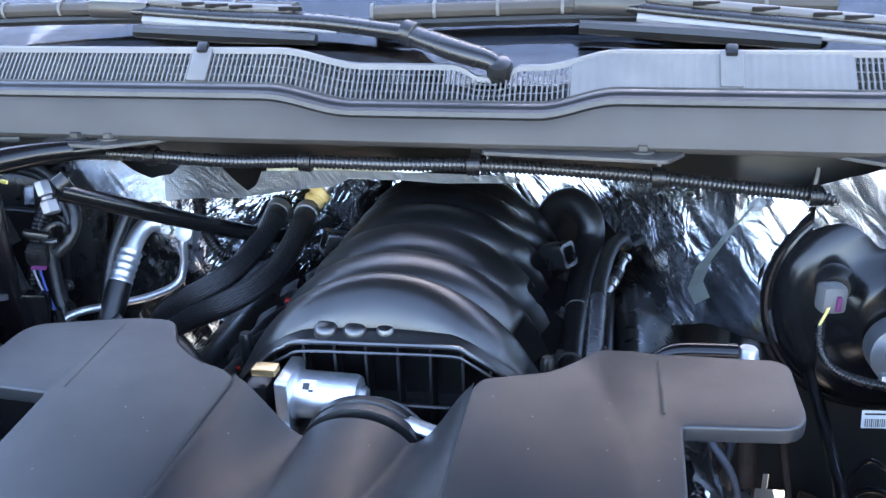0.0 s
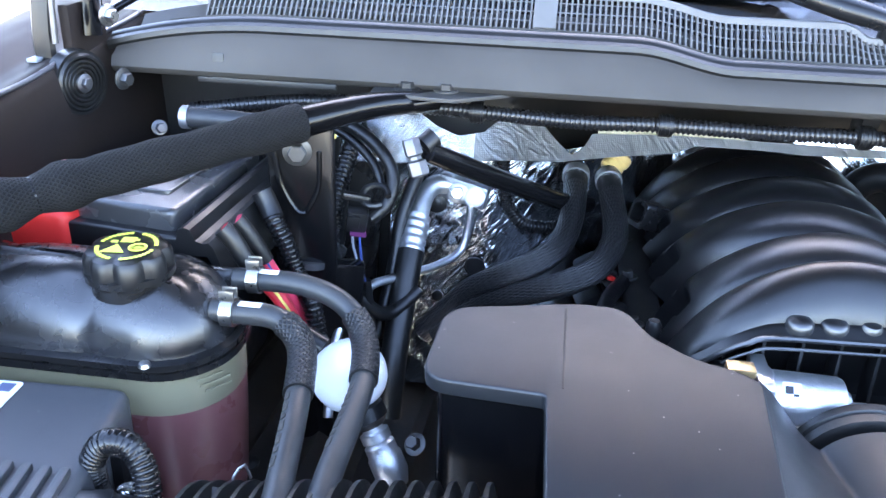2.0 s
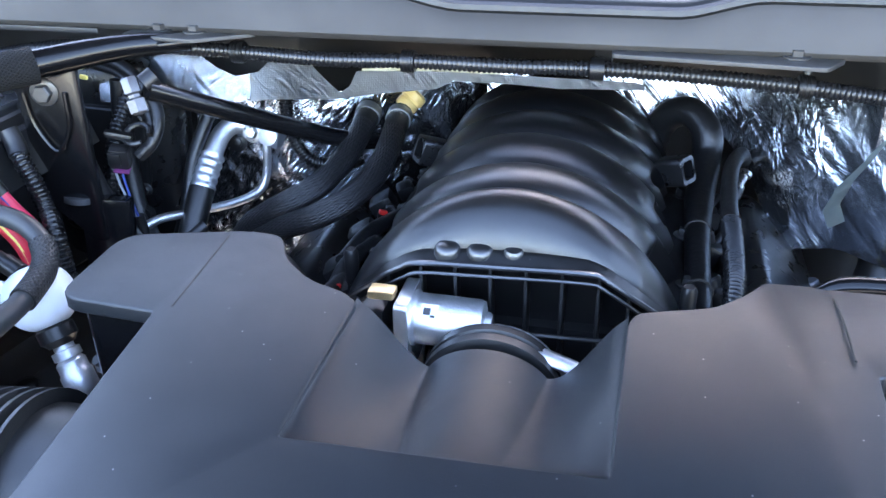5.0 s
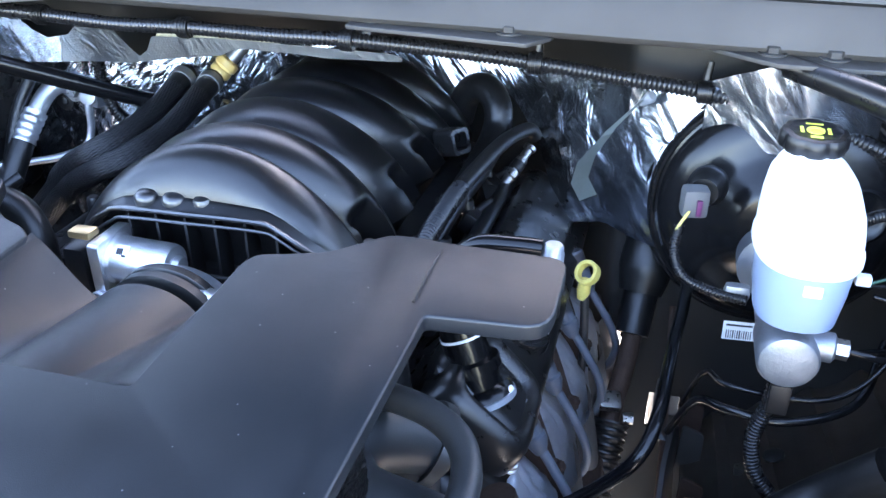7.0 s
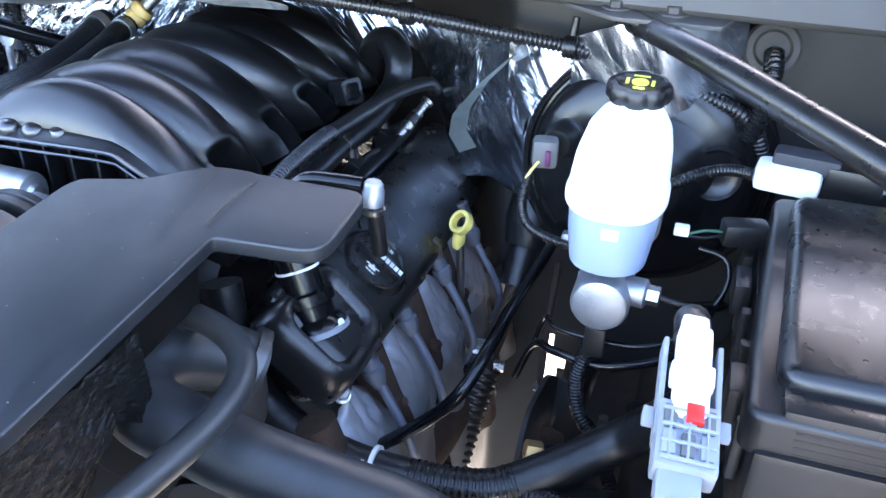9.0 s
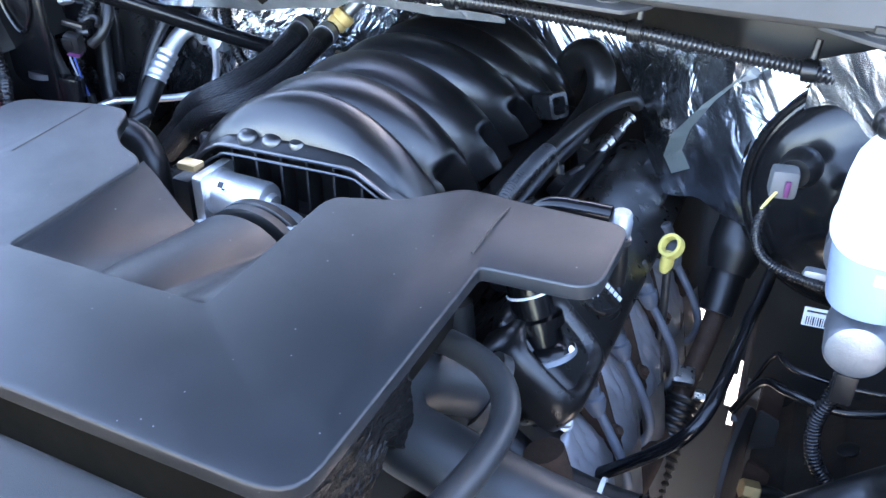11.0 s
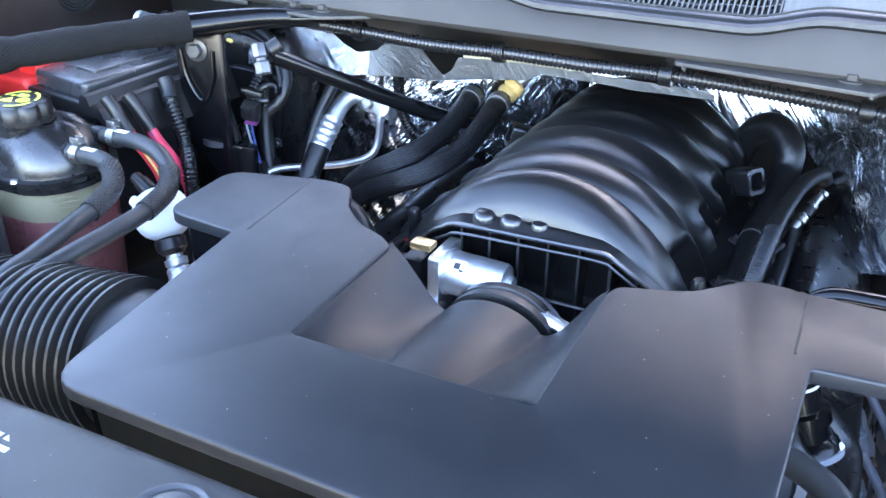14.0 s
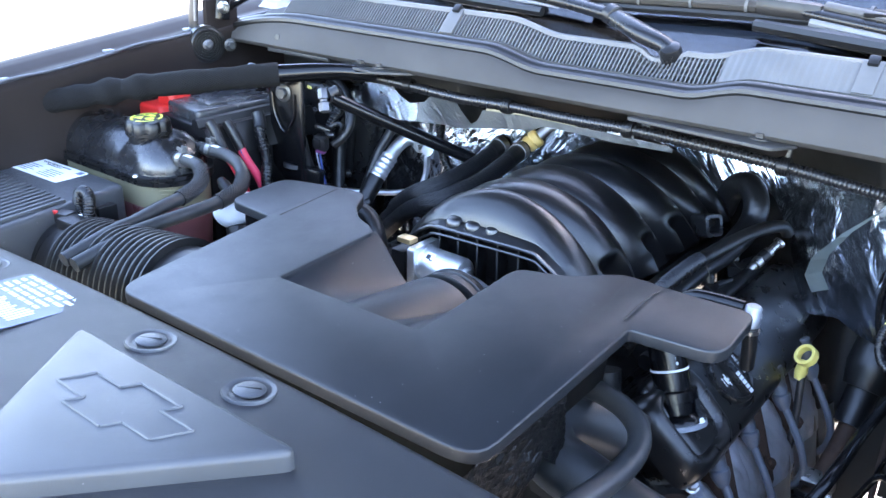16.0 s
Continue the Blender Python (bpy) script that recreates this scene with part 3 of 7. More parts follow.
def cowl():
    c = thing("cowl", (0, 0.93, 1.215), "weathered grey plastic cowl panel with air grilles under the windscreen", "cowl panel")
    n = 120
    def strip(points, thick=0.0, x0=-0.79, x1=0.79):
        """points(x): the cross-section as (y, z) pairs at x."""
        bm = bmesh.new()
        rows = [[bm.verts.new((x, y, z)) for y, z in points(x)] for x in (x0 + (x1 - x0) * i / n for i in range(n + 1))]
        for a, b in zip(rows, rows[1:]):
            for k in range(len(a) - 1):
                bm.faces.new((a[k], b[k], b[k + 1], a[k + 1]))
        if thick:
            bmesh.ops.solidify(bm, geom=bm.faces[:], thickness=thick)
        bmesh.ops.recalc_face_normals(bm, faces=bm.faces)
        return bm
    part("fascia", strip(lambda x: [(0.905, 1.214), (0.899, 1.217), (0.896, 1.222), (0.900, 1.232), (0.908, seal_z(x) - 0.014), (0.918, seal_z(x) - 0.006), (0.930, seal_z(x) - 0.004)]), COWL, c)
    def bead(x):
        z = seal_z(x)
        return [(0.914, z - 0.012), (0.911, z - 0.007), (0.912, z - 0.002), (0.917, z + 0.0005), (0.9195, z - 0.0015), (0.922, z + 0.002), (0.927, z + 0.005), (0.933, z + 0.0045), (0.938, z + 0.001), (0.942, z - 0.006)]
    part("rubber_seal", strip(bead, x0=-0.80, x1=0.80), RUBBER, c, "black rubber seal bead")
    # air grille: a bed, two rails and close upright bars
    def lo(x): return (0.944, seal_z(x) + 0.003)
    def hi(x): return (0.978, seal_z(x) + 0.037 - 0.014 * math.exp(-((x - 0.002) / 0.026) ** 4))
    part("grille_bed", strip(lambda x: [(0.950, seal_z(x) - 0.018), (0.985, seal_z(x) + 0.012)]), DARK, c)
    part("upper_rail", strip(lambda x: [(hi(x)[0] - 0.004, hi(x)[1] - 0.005), (hi(x)[0] - 0.003, hi(x)[1] + 0.001), (hi(x)[0] + 0.002, hi(x)[1] + 0.002), (hi(x)[0] + 0.012, hi(x)[1] - 0.006)], x0=-0.74, x1=0.74), GRILLE, c, "pale worn rail")
    part("lower_rail", strip(lambda x: [(lo(x)[0] - 0.003, lo(x)[1] - 0.004), (lo(x)[0] - 0.002, lo(x)[1] + 0.002), (lo(x)[0] + 0.004, lo(x)[1] + 0.001)], x0=-0.74, x1=0.74), COWL, c)
    def bar(x, w, d):
        (y0, z0), (y1, z1) = lo(x), hi(x)
        b = bmesh.new()
        v = [b.verts.new(q) for q in ((x - w, y0, z0), (x + w, y0, z0), (x + w, y1, z1), (x - w, y1, z1), (x - w, y0 + d, z0 - d), (x + w, y0 + d, z0 - d), (x + w, y1 + d, z1 - d), (x - w, y1 + d, z1 - d))]
        for f in ((0, 1, 2, 3), (0, 4, 5, 1), (1, 5, 6, 2), (3, 2, 6, 7), (0, 3, 7, 4)):
            b.faces.new([v[k] for k in f])
        return b
    bm = bmesh.new()
    for a, b in ((-0.70, -0.352), (-0.322, 0.092), (0.385, 0.70)):
        k = int((b - a) / 0.0058)
        for i in range(k + 1):
            bm = join(bm, bar(a + (b - a) * i / k, 0.0009, 0.006))
    ob = part("air_grille", bm, GRILLE, c, "fine pale upright grille bars")
    tagged(ob, kind="stuff")
    bm = bmesh.new()
    for f in (0.28, 0.52, 0.76):
        bm = join(bm, strip(lambda x: [(lo(x)[0] * (1 - f) + hi(x)[0] * f + 0.0018, lo(x)[1] * (1 - f) + hi(x)[1] * f - 0.0022), (lo(x)[0] * (1 - f) + hi(x)[0] * f + 0.0024, lo(x)[1] * (1 - f) + hi(x)[1] * f - 0.0011)], x0=-0.70, x1=0.70))
    tagged(part("grille_lattice", bm, GRILLE, c), kind="stuff")
    # closed ribbed stretch in front of the driver
    n2 = 90
    bm = bmesh.new()
    rows = []
    for i in range(n2 * 2 + 1):
        x = 0.094 + (0.384 - 0.094) * i / (2 * n2)
        r = 0.0008 if (i // 3) % 2 else 0.0
        rows.append([bm.verts.new((x, lo(x)[0] - r * 0.6, lo(x)[1] + 0.001 + r)), bm.verts.new((x, hi(x)[0] - 0.003 - r * 0.6, hi(x)[1] - 0.002 + r))])
    for a, b in zip(rows, rows[1:]):
        bm.faces.new((a[0], b[0], b[1], a[1]))
    part("closed_panel", bm, GRILLE, c, "pale ribbed closed stretch of the grille")
    for x in (-0.337, 0.262):
        (y0, z0), (y1, z1) = lo(x), hi(x)
        pad = box((0.024, 0.046, 0.006), (x, (y0 + y1) / 2, (z0 + z1) / 2 + 0.001), (math.degrees(math.atan2(z1 - z0, y1 - y0)), 0, 0), 0.002)
        p = part("clip_pad", pad, GRILLE, c)
        part("dark_clip", box((0.013, 0.014, 0.008), (x, y1 - 0.004, z1 + 0.002), (40, 0, 0), 0.003), BLACK, p)
    part("drain_lip", box((0.15, 0.004, 0.006), (-0.62, 0.900, 1.213), bevel=0.001), FIREWALL, c)
    part("dark_patch", box((0.012, 0.001, 0.018), (-0.672, 0.9005, 1.232), (-8, 0, 0), 0.0003), BLACK, c)


cowl()


def wiper(arm, blade, low, hooked):
    """arm: from its pivot to the joint; blade: its spine; low: the dark linkage under the arm."""
    w = thing("wiper", arm[0], "black wiper arm with a segmented blade resting on the windscreen", "wiper", "windscreen wipers")
    v = [Vector(q) for q in arm]
    part("pivot_cap", lathe([(0.0150, -0.014), (0.0152, 0.000), (0.013, 0.006), (0.005, 0.009)], arm[0], (0, -0.5, 0.86), 24), SATIN, w)
    if hooked:
        part("arm_base", tube([tuple(v[0] + Vector((0.004, -0.002, -0.012))), tuple(v[0] + Vector((-0.008, 0.004, 0.004))), tuple(v[1] + Vector((-0.008, 0, 0.004))), arm[2]], [0.010, 0.0145, 0.0155, 0.0150, 0.0135], 18, flat=0.8), SATIN, w)
        part("knuckle", lathe([(0.012, -0.009), (0.0148, -0.007), (0.0148, 0.007), (0.012, 0.009)], arm[2], v[2] - v[1], 20), BLACK, w)
        run = arm[2:]
    else:
        run = arm
    part("arm", tube(run, [0.0135, 0.0135, 0.012, 0.0115], 14, flat=0.72), SATIN, w)
    pts, _ = smooth_path(run, 0.004)
    n = len(pts)
    rail = [tuple(pts[i] + np.array((0, 0.006, 0.012))) for i in range(int(n * 0.42), n, 8)]
    sh = part("slotted_shroud", tube(rail, 0.0075, 10, flat=0.8), GRILLE, w, "pale weathered shroud with slots")
    for k in range(4):
        q = np.array(rail[int((0.15 + 0.22 * k) * (len(rail) - 1))])
        part("slot", box((0.030, 0.003, 0.006), tuple(q + (0, -0.0065, 0.002)), (20, 0, 0), 0.001), BLACK, sh)
    # tapered pale strip: the arm's underside highlight made as a part
    part("lower_glint", tube([tuple(pts[i] + np.array((0, -0.010, -0.009))) for i in range(int(n * 0.25), n, 8)], [0.0012, 0.004, 0.0055, 0.0055], 8), ARMGLINT, w, "pale strip standing for the highlight under the arm")
    b = part("blade", tube(blade, 0.0105, 10, step=0.012, flat=0.85), COWL, w)
    part("rubber_edge", tube([(x, y - 0.006, z - 0.013) for x, y, z in blade], 0.006, 8, step=0.012), RUBBER, b)
    bp, _ = smooth_path(blade, 0.075)
    for q, nx in zip(bp, bp[1:]):
        part("blade_clip", lathe([(0.0112, -0.002), (0.0118, -0.002), (0.0118, 0.002), (0.0112, 0.002)], tuple(q), tuple(nx - q), 14), GRILLE, b)
    part("linkage", tube(low, [0.008, 0.010, 0.007], 8), RUBBER, w)
    j = arm[-1]
    part("blade_joint", box((0.085, 0.026, 0.024), (j[0] - 0.02, j[1] + 0.002, j[2] + 0.002), (0, 2, 0), 0.009), BLACK, w)


wiper([(0.014, 0.978, 1.290), (-0.030, 0.992, 1.302), (-0.097, 1.02, 1.321), (-0.209, 1.036, 1.332), (-0.334, 1.041, 1.337), (-0.46, 1.053, 1.344)],
      [(-0.80, 1.044, 1.334), (-0.70, 1.052, 1.341), (-0.556, 1.057, 1.346), (-0.40, 1.058, 1.347), (-0.246, 1.056, 1.345)],
      [(-0.45, 1.028, 1.322), (-0.33, 1.022, 1.318), (-0.211, 1.017, 1.314)], True)
wiper([(0.63, 0.985, 1.300), (0.53, 1.006, 1.312), (0.427, 1.023, 1.322), (0.272, 1.041, 1.335), (0.153, 1.058, 1.346)],
      [(-0.148, 1.051, 1.341), (-0.018, 1.057, 1.345), (0.111, 1.061, 1.348), (0.25, 1.063, 1.349), (0.382, 1.062, 1.348)],
      [(0.10, 1.034, 1.327), (0.25, 1.024, 1.319), (0.36, 1.016, 1.312)], False)


def mounting_plate(poly, bolts, z=1.2165):
    p = thing("cowl_bracket", (sum(q[0] for q in poly) / len(poly), 0.91, z), "grey steel bracket plate bolted under the cowl", "bracket", "cowl brackets")
    part("plate", prism(round_poly(poly, 0.005, 3), z - 0.004, z, 0.001), PLATE, p)
    for b in bolts:
        part("bolt", hexbolt((*b, z), (0, 0, 1), 0.0085, 0.006), PLATE, p)


mounting_plate([(-0.505, 0.878), (-0.42, 0.868), (-0.365, 0.905), (-0.365, 0.93), (-0.505, 0.93)], [(-0.470, 0.899), (-0.430, 0.901)])
mounting_plate([(0.005, 0.885), (0.195, 0.868), (0.215, 0.90), (0.215, 0.93), (0.005, 0.93)], [(0.028, 0.912), (0.172, 0.902)])
mounting_plate([(0.365, 0.905), (0.42, 0.868), (0.515, 0.872), (0.53, 0.93), (0.365, 0.93)], [(0.417, 0.901), (0.470, 0.899)])


# ---- firewall insulation ----
def insulation():
    ins = thing("firewall_insulation", (-0.05, 1.0, 0.8), "crinkled silver foil heat insulation on the firewall", "heat insulation")
    def crumple(x, z):
        return 0.004 * noise.noise((x * 13, z * 11, 1)) + 0.003 * abs(noise.noise((x * 40, z * 46, 5))) + 0.0012 * noise.noise((x * 110, z * 90, 9))
    def left(u, v):
        x, z = -0.51 + 0.37 * u, 0.80 + 0.312 * v
        y = 0.990 + 0.030 * v + 0.16 * max(0, (x + 0.39) / 0.22) ** 1.4
        return (x, y - 0.7 * crumple(x, z) - 0.7 * streaks(x, z), z)
    def wall(x, z):
        mid = max(0.0, 1 - ((x + 0.04) / 0.33) ** 4)
        return 1.03 + 0.20 * mid * (1 - max(0, (z - 1.05) / 0.18) ** 2) - 0.014
    def back(x):
        t = min(1, max(0, (x - 0.12) / 0.24))
        return 1.172 - 0.18 * t * t * (3 - 2 * t)
    def right(u, v):
        x = -0.16 + 0.54 * u
        yt = back(x)
        top = 1.116 + (1.172 - yt) * 0.16 + 0.004 * noise.noise((x * 40, 2, 2))
        low = float(np.interp(x, [0.05, 0.08, 0.13, 0.175, 0.205, 0.235, 0.28], [0.80, 1.085, 1.066, 1.022, 0.968, 0.945, 0.965]))
        z = low + (top - low) * v
        y = yt - (0.24 + 0.14 * min(1, max(0, (x - 0.12) / 0.06)) - 0.16 * min(1, max(0, (x - 0.225) / 0.045))) * (top - z) + 2.6 * max(0, 1.045 - z) ** 2
        return (x, min(y, wall(x, z)) - streaks(x, z), z)
    def streaks(x, z):
        """Long creases fanning down to the driver's side, with a few broad folds."""
        s = x * 0.78 + z * 0.62
        d = -x * 0.62 + z * 0.78
        a = 0.005 * noise.noise((s * 9, d * 4, 1)) + 0.003 * abs(noise.noise((s * 46, d * 7, 5)))
        return a + 0.0009 * abs(noise.noise((s * 120, d * 12, 9)))
    part("passenger_sheet", sheet(150, 140, left), FOILFLAT, ins)
    part("driver_sheet", sheet(160, 130, lambda u, v: right(u * 0.775, v)), FOIL, ins)
    part("smooth_sheet", sheet(60, 110, lambda u, v: right(0.775 + u * 0.225, v)), FOILCALM, ins, "smoother pale foil with faint embossing")
    def lump(u, v):
        x, z = 0.37 + 0.17 * u, 1.10 + 0.105 * v * (0.6 + 0.4 * math.sin(u * 2.2))
        return (x, 0.975 - 0.03 * math.sin(math.pi * u) + 0.02 * (z - 1.15) - streaks(x, z) * 1.3, z)
    part("corner_sheet", sheet(60, 40, lump), FOILCALM, ins)
    edge = [(-0.600, 1.150), (-0.579, 1.153), (-0.526, 1.170), (-0.474, 1.175), (-0.448, 1.159), (-0.423, 1.150), (-0.395, 1.156), (-0.381, 1.169), (-0.328, 1.167), (-0.312, 1.150), (-0.297, 1.137), (-0.285, 1.145), (-0.276, 1.163), (-0.19, 1.167), (-0.127, 1.167), (-0.05, 1.167), (0.03, 1.166), (0.045, 1.162)]
    bottom = [(0.04, 1.158), (-0.05, 1.155), (-0.10, 1.157), (-0.165, 1.157), (-0.185, 1.147), (-0.238, 1.140), (-0.309, 1.128), (-0.37, 1.125), (-0.454, 1.120), (-0.52, 1.115), (-0.60, 1.112)]
    low = bottom[::-1]
    def flap(u, v, x0, x1, rough):
        x = x0 + (x1 - x0) * u
        top = float(np.interp(x, [q[0] for q in edge], [q[1] for q in edge]))
        base = float(np.interp(x, [q[0] for q in low], [q[1] for q in low]))
        z = base + (top - base) * v
        lean = 0.30 * min(1, max(0, (-0.36 - x) / 0.06))
        return (x, 0.966 + lean * (z - 1.15) - rough * streaks(x, z), z)
    part("flap", sheet(180, 22, lambda u, v: flap(u, v, -0.405, 0.04, 0.2), 0.0035), FLAP, ins, "silver faced flap with cut notches")
    part("foil_flap", sheet(100, 26, lambda u, v: flap(u, v, -0.600, -0.405, 0.6), 0.003), FLAPFOIL, ins, "shiny creased foil flap")
    rim = tube([(x, 0.969, z) for x, z in ((-0.27, 1.164), (-0.2, 1.168), (-0.127, 1.167), (-0.10, 1.161))], 0.0022, step=0.004)
    part("fibre_edge", rim, INSUL, ins, "frayed yellowish fibre edge")
    for x, z in ((-0.447, 0.926), (-0.452, 1.052)):
        part("push_pin", lathe([(0.013, 0), (0.013, 0.002), (0.007, 0.003), (0.007, 0.006), (0.004, 0.007)], (x, 1.006, z), (0, -1, 0.1), 18), BLACK, ins, "round black push pin")
    part("dark_hole", lathe([(0.012, 0), (0.013, 0.001), (0.011, 0.0015), (0.010, -0.006)], (-0.402, 1.006, 0.970), (0, -1, 0.1), 18), BLACK, ins, "dark torn hole in the foil")


insulation()


# ---- engine ----
def manifold():
    m = thing("intake_manifold", (-0.062, 0.88, 1.0), "black nylon intake manifold with arched runners", "intake manifold")
    xc, n = -0.062, 6
    mid = [0.668, 0.736, 0.800, 0.882, 0.962, 1.040, 1.120]
    right = [0.690, 0.742, 0.828, 0.935, 1.035, 1.102, 1.155]
    left = [0.700, 0.738, 0.835, 0.940, 1.045, 1.110, 1.160]
    edge_x = [-0.212, -0.205, -0.189, -0.179, -0.164, -0.148, -0.133, -0.065, 0.006, 0.021, 0.047, 0.075, 0.088]
    edge_y = [0.694, 0.689, 0.679, 0.675, 0.671, 0.669, 0.668, 0.667, 0.668, 0.669, 0.674, 0.690, 0.702]
    edge_z = [1.032, 1.039, 1.056, 1.064, 1.078, 1.088, 1.094, 1.097, 1.098, 1.092, 1.073, 1.047, 1.034]
    def crease(k, a):
        q = right[k] if a > 0 else left[k]
        return mid[k] + (q - mid[k]) * abs(a) ** 1.8
    def point(k, a, f):
        """A point on runner k: a across the engine, f from -1 at its front crease to 1 at its rear one."""
        ang = a * 1.20
        lo, hi = crease(k, a), crease(k + 1, a)
        first, last = k == 0, k == n - 1
        x0 = xc + 0.1495 * math.sin(ang) / math.sin(1.20)
        if first:
            lo = float(np.interp(x0, edge_x, edge_y)) + 0.013 * (1 - a * a)
        top = lo + (hi - lo) * (0.72 - 0.14 * abs(a) if first else 0.56)
        y = top + f * ((hi - top) if f > 0 else (top - lo))
        span = (0.1495 - 0.016 * (y - 0.67)) / math.sin(1.20)
        rise = 0.113 / (1 - math.cos(1.20))
        x = xc + span * math.sin(ang)
        z = 1.030 + rise * (math.cos(ang) - math.cos(1.20)) - 0.030 * max(0, y - 0.85)
        fall = (1 - math.sqrt(1 - 0.96 * f * f)) / 0.8
        # each bank's own creases run deeper
        odd = (k if f < 0 else k + 1) % 2 == 1
        deep = 1 + (0.35 if odd else -0.35) * max(-1, min(1, a * 2.2))
        sink = (0.012 + 0.028 * abs(a) ** 1.3) * deep * fall
        way = Vector((math.sin(ang) / span, math.cos(ang) / rise)).normalized()
        if first and f < 0:
            z -= max(0.004, z - float(np.interp(x0, edge_x, edge_z)) - 0.003) * fall
        elif last and f > 0:
            z -= 0.050 * f ** 2.2
        else:
            x -= way.x * sink
            z -= way.y * sink
        # rounded gaps between the feet of the runners
        side = max(0.0, min(1.0, (abs(a) - 0.74) / 0.14))
        gap = max(0.0, 1 - ((y - hi + 0.046) / 0.018) ** 2) if k in (1, 2, 3) else 0.0
        x -= math.copysign(0.055 * side * gap, a)
        z -= 0.050 * side * gap
        return (x, y, z)
    for k in range(n):
        part("runner", sheet(96, 36, lambda u, v, k=k: point(k, u * 2 - 1, -math.cos(math.pi * v)), -0.003), MANIFOLD, m, angle=50)
        if k < n - 1:
            part("weld_line", tube([point(k, 0.15 + 0.055 * i, 1.0) for i in range(11)], 0.0012, 6), MANIFOLD, m, "thin moulded line along the crease")
            part("weld_line", tube([point(k, -0.25 - 0.05 * i, 1.0) for i in range(10)], 0.0011, 6), MANIFOLD, m)
    part("plenum", box((0.22, 0.42, 0.10), (xc, 0.91, 0.975), bevel=0.02), BLACK, m)
    for s in (-1, 1):
        part("flange", box((0.040, 0.44, 0.022), (xc + s * 0.146, 0.915, 0.994), (0, s * 14, 0), 0.006), BLACK, m)
        for y in (0.70, 0.81, 0.92, 1.03):
            part("flange_bolt", hexbolt((xc + s * 0.158, y + 0.02, 1.004), (s * 0.2, 0, 1), 0.0065, 0.008), BOLT, m)
    for q in ((0.092, 1.012, 1.052), (-0.207, 1.0, 1.060)):
        s = 1 if q[0] > 0 else -1
        bas = basis(q, (0.53, 0.85 * s, 0), (-0.3 * s, 0.15, 1)) @ Matrix.Scale(0.85, 4)
        outer = round_poly([(-0.017, -0.019), (0.017, -0.019), (0.017, 0.019), (-0.017, 0.019)], 0.008, 4)
        inner = [(x * 0.66, y * 0.66) for x, y in outer]
        bm = bmesh.new()
        rows = [[bm.verts.new((x, y, z)) for x, y in poly] for poly, z in ((outer, -0.03), (outer, 0.008), ([(x * 0.94, y * 0.94) for x, y in outer], 0.010), (inner, 0.010), (inner, -0.018))]
        for r0, r1 in zip(rows, rows[1:]):
            for i in range(len(outer)):
                j = (i + 1) % len(outer)
                bm.faces.new((r0[i], r0[j], r1[j], r1[i]))
        bm.faces.new(rows[-1])
        bmesh.ops.transform(bm, matrix=bas, verts=bm.verts)
        bmesh.ops.recalc_face_normals(bm, faces=bm.faces)
        part("sensor_socket", bm, SATIN, m, "open square socket")
    # front rim, three cast bumps and the ribbed face under it
    rim = list(zip(edge_x, edge_y, edge_z))[1:-1]
    def ledge(u, v):
        a = -0.97 + 1.94 * u
        e = Vector(point(0, a, -0.97))
        r = Vector((e.x, float(np.interp(e.x, edge_x, edge_y)), float(np.interp(e.x, edge_x, edge_z))))
        return r.lerp(e, v)
    part("front_ledge", sheet(60, 4, ledge, -0.003), MANIFOLD, m)
    part("front_rim", tube(rim, 0.0024, 8), MANIFOLD, m)
    part("lower_rim", tube([(x * 0.985, y + 0.002, z - 0.010) for x, y, z in rim], 0.0016, 8), MANIFOLD, m)
    for x, y, r in ((-0.111, 0.682, 0.0112), (-0.084, 0.684, 0.0114), (-0.056, 0.685, 0.0092)):
        b = lathe([(r * 1.02, -0.002), (r, 0.004), (r * 0.94, 0.0085), (r * 0.72, 0.0112), (r * 0.25, 0.0122)], (x, y - 0.0015, 1.0968), (0, -0.18, 0.98), 22)
        part("cast_bump", b, MANIFOLD, m)
    def face(u, v):
        pts, _ = smooth_path(rim, 0.01)
        p = pts[min(len(pts) - 1, int(round(u * (len(pts) - 1))))]
        return (p[0] * (1 - 0.1 * v), p[1] + 0.012 + 0.035 * math.sin(v * 3), p[2] - (p[2] - 0.93) * v)
    part("front_face", sheet(40, 10, face), BLACK, m)
    for x in (-0.165, -0.135, -0.105, -0.075, -0.045, -0.015, 0.015, 0.04):
        top = float(np.interp(x, edge_x, edge_z)) - 0.006
        part("rib", box((0.003, 0.022, top - 0.985), (x, float(np.interp(x, edge_x, edge_y)) + 0.022, (top + 0.985) / 2), (0, 0, (x - xc) * -60), 0.0008), BLACK, m)
    part("cross_rib", tube([(-0.17, 0.676, 1.035), (-0.06, 0.662, 1.040), (0.05, 0.676, 1.032)], 0.002, 6), BLACK, m)
    part("stud", lathe([(0.007, 0), (0.007, 0.03), (0.005, 0.034)], (0.088, 0.715, 1.035), (0, 0, 1), 12), BLACK, m)
    part("stud", lathe([(0.007, 0), (0.007, 0.03), (0.005, 0.034)], (-0.215, 0.735, 1.03), (0, 0, 1), 12), BLACK, m)


manifold()


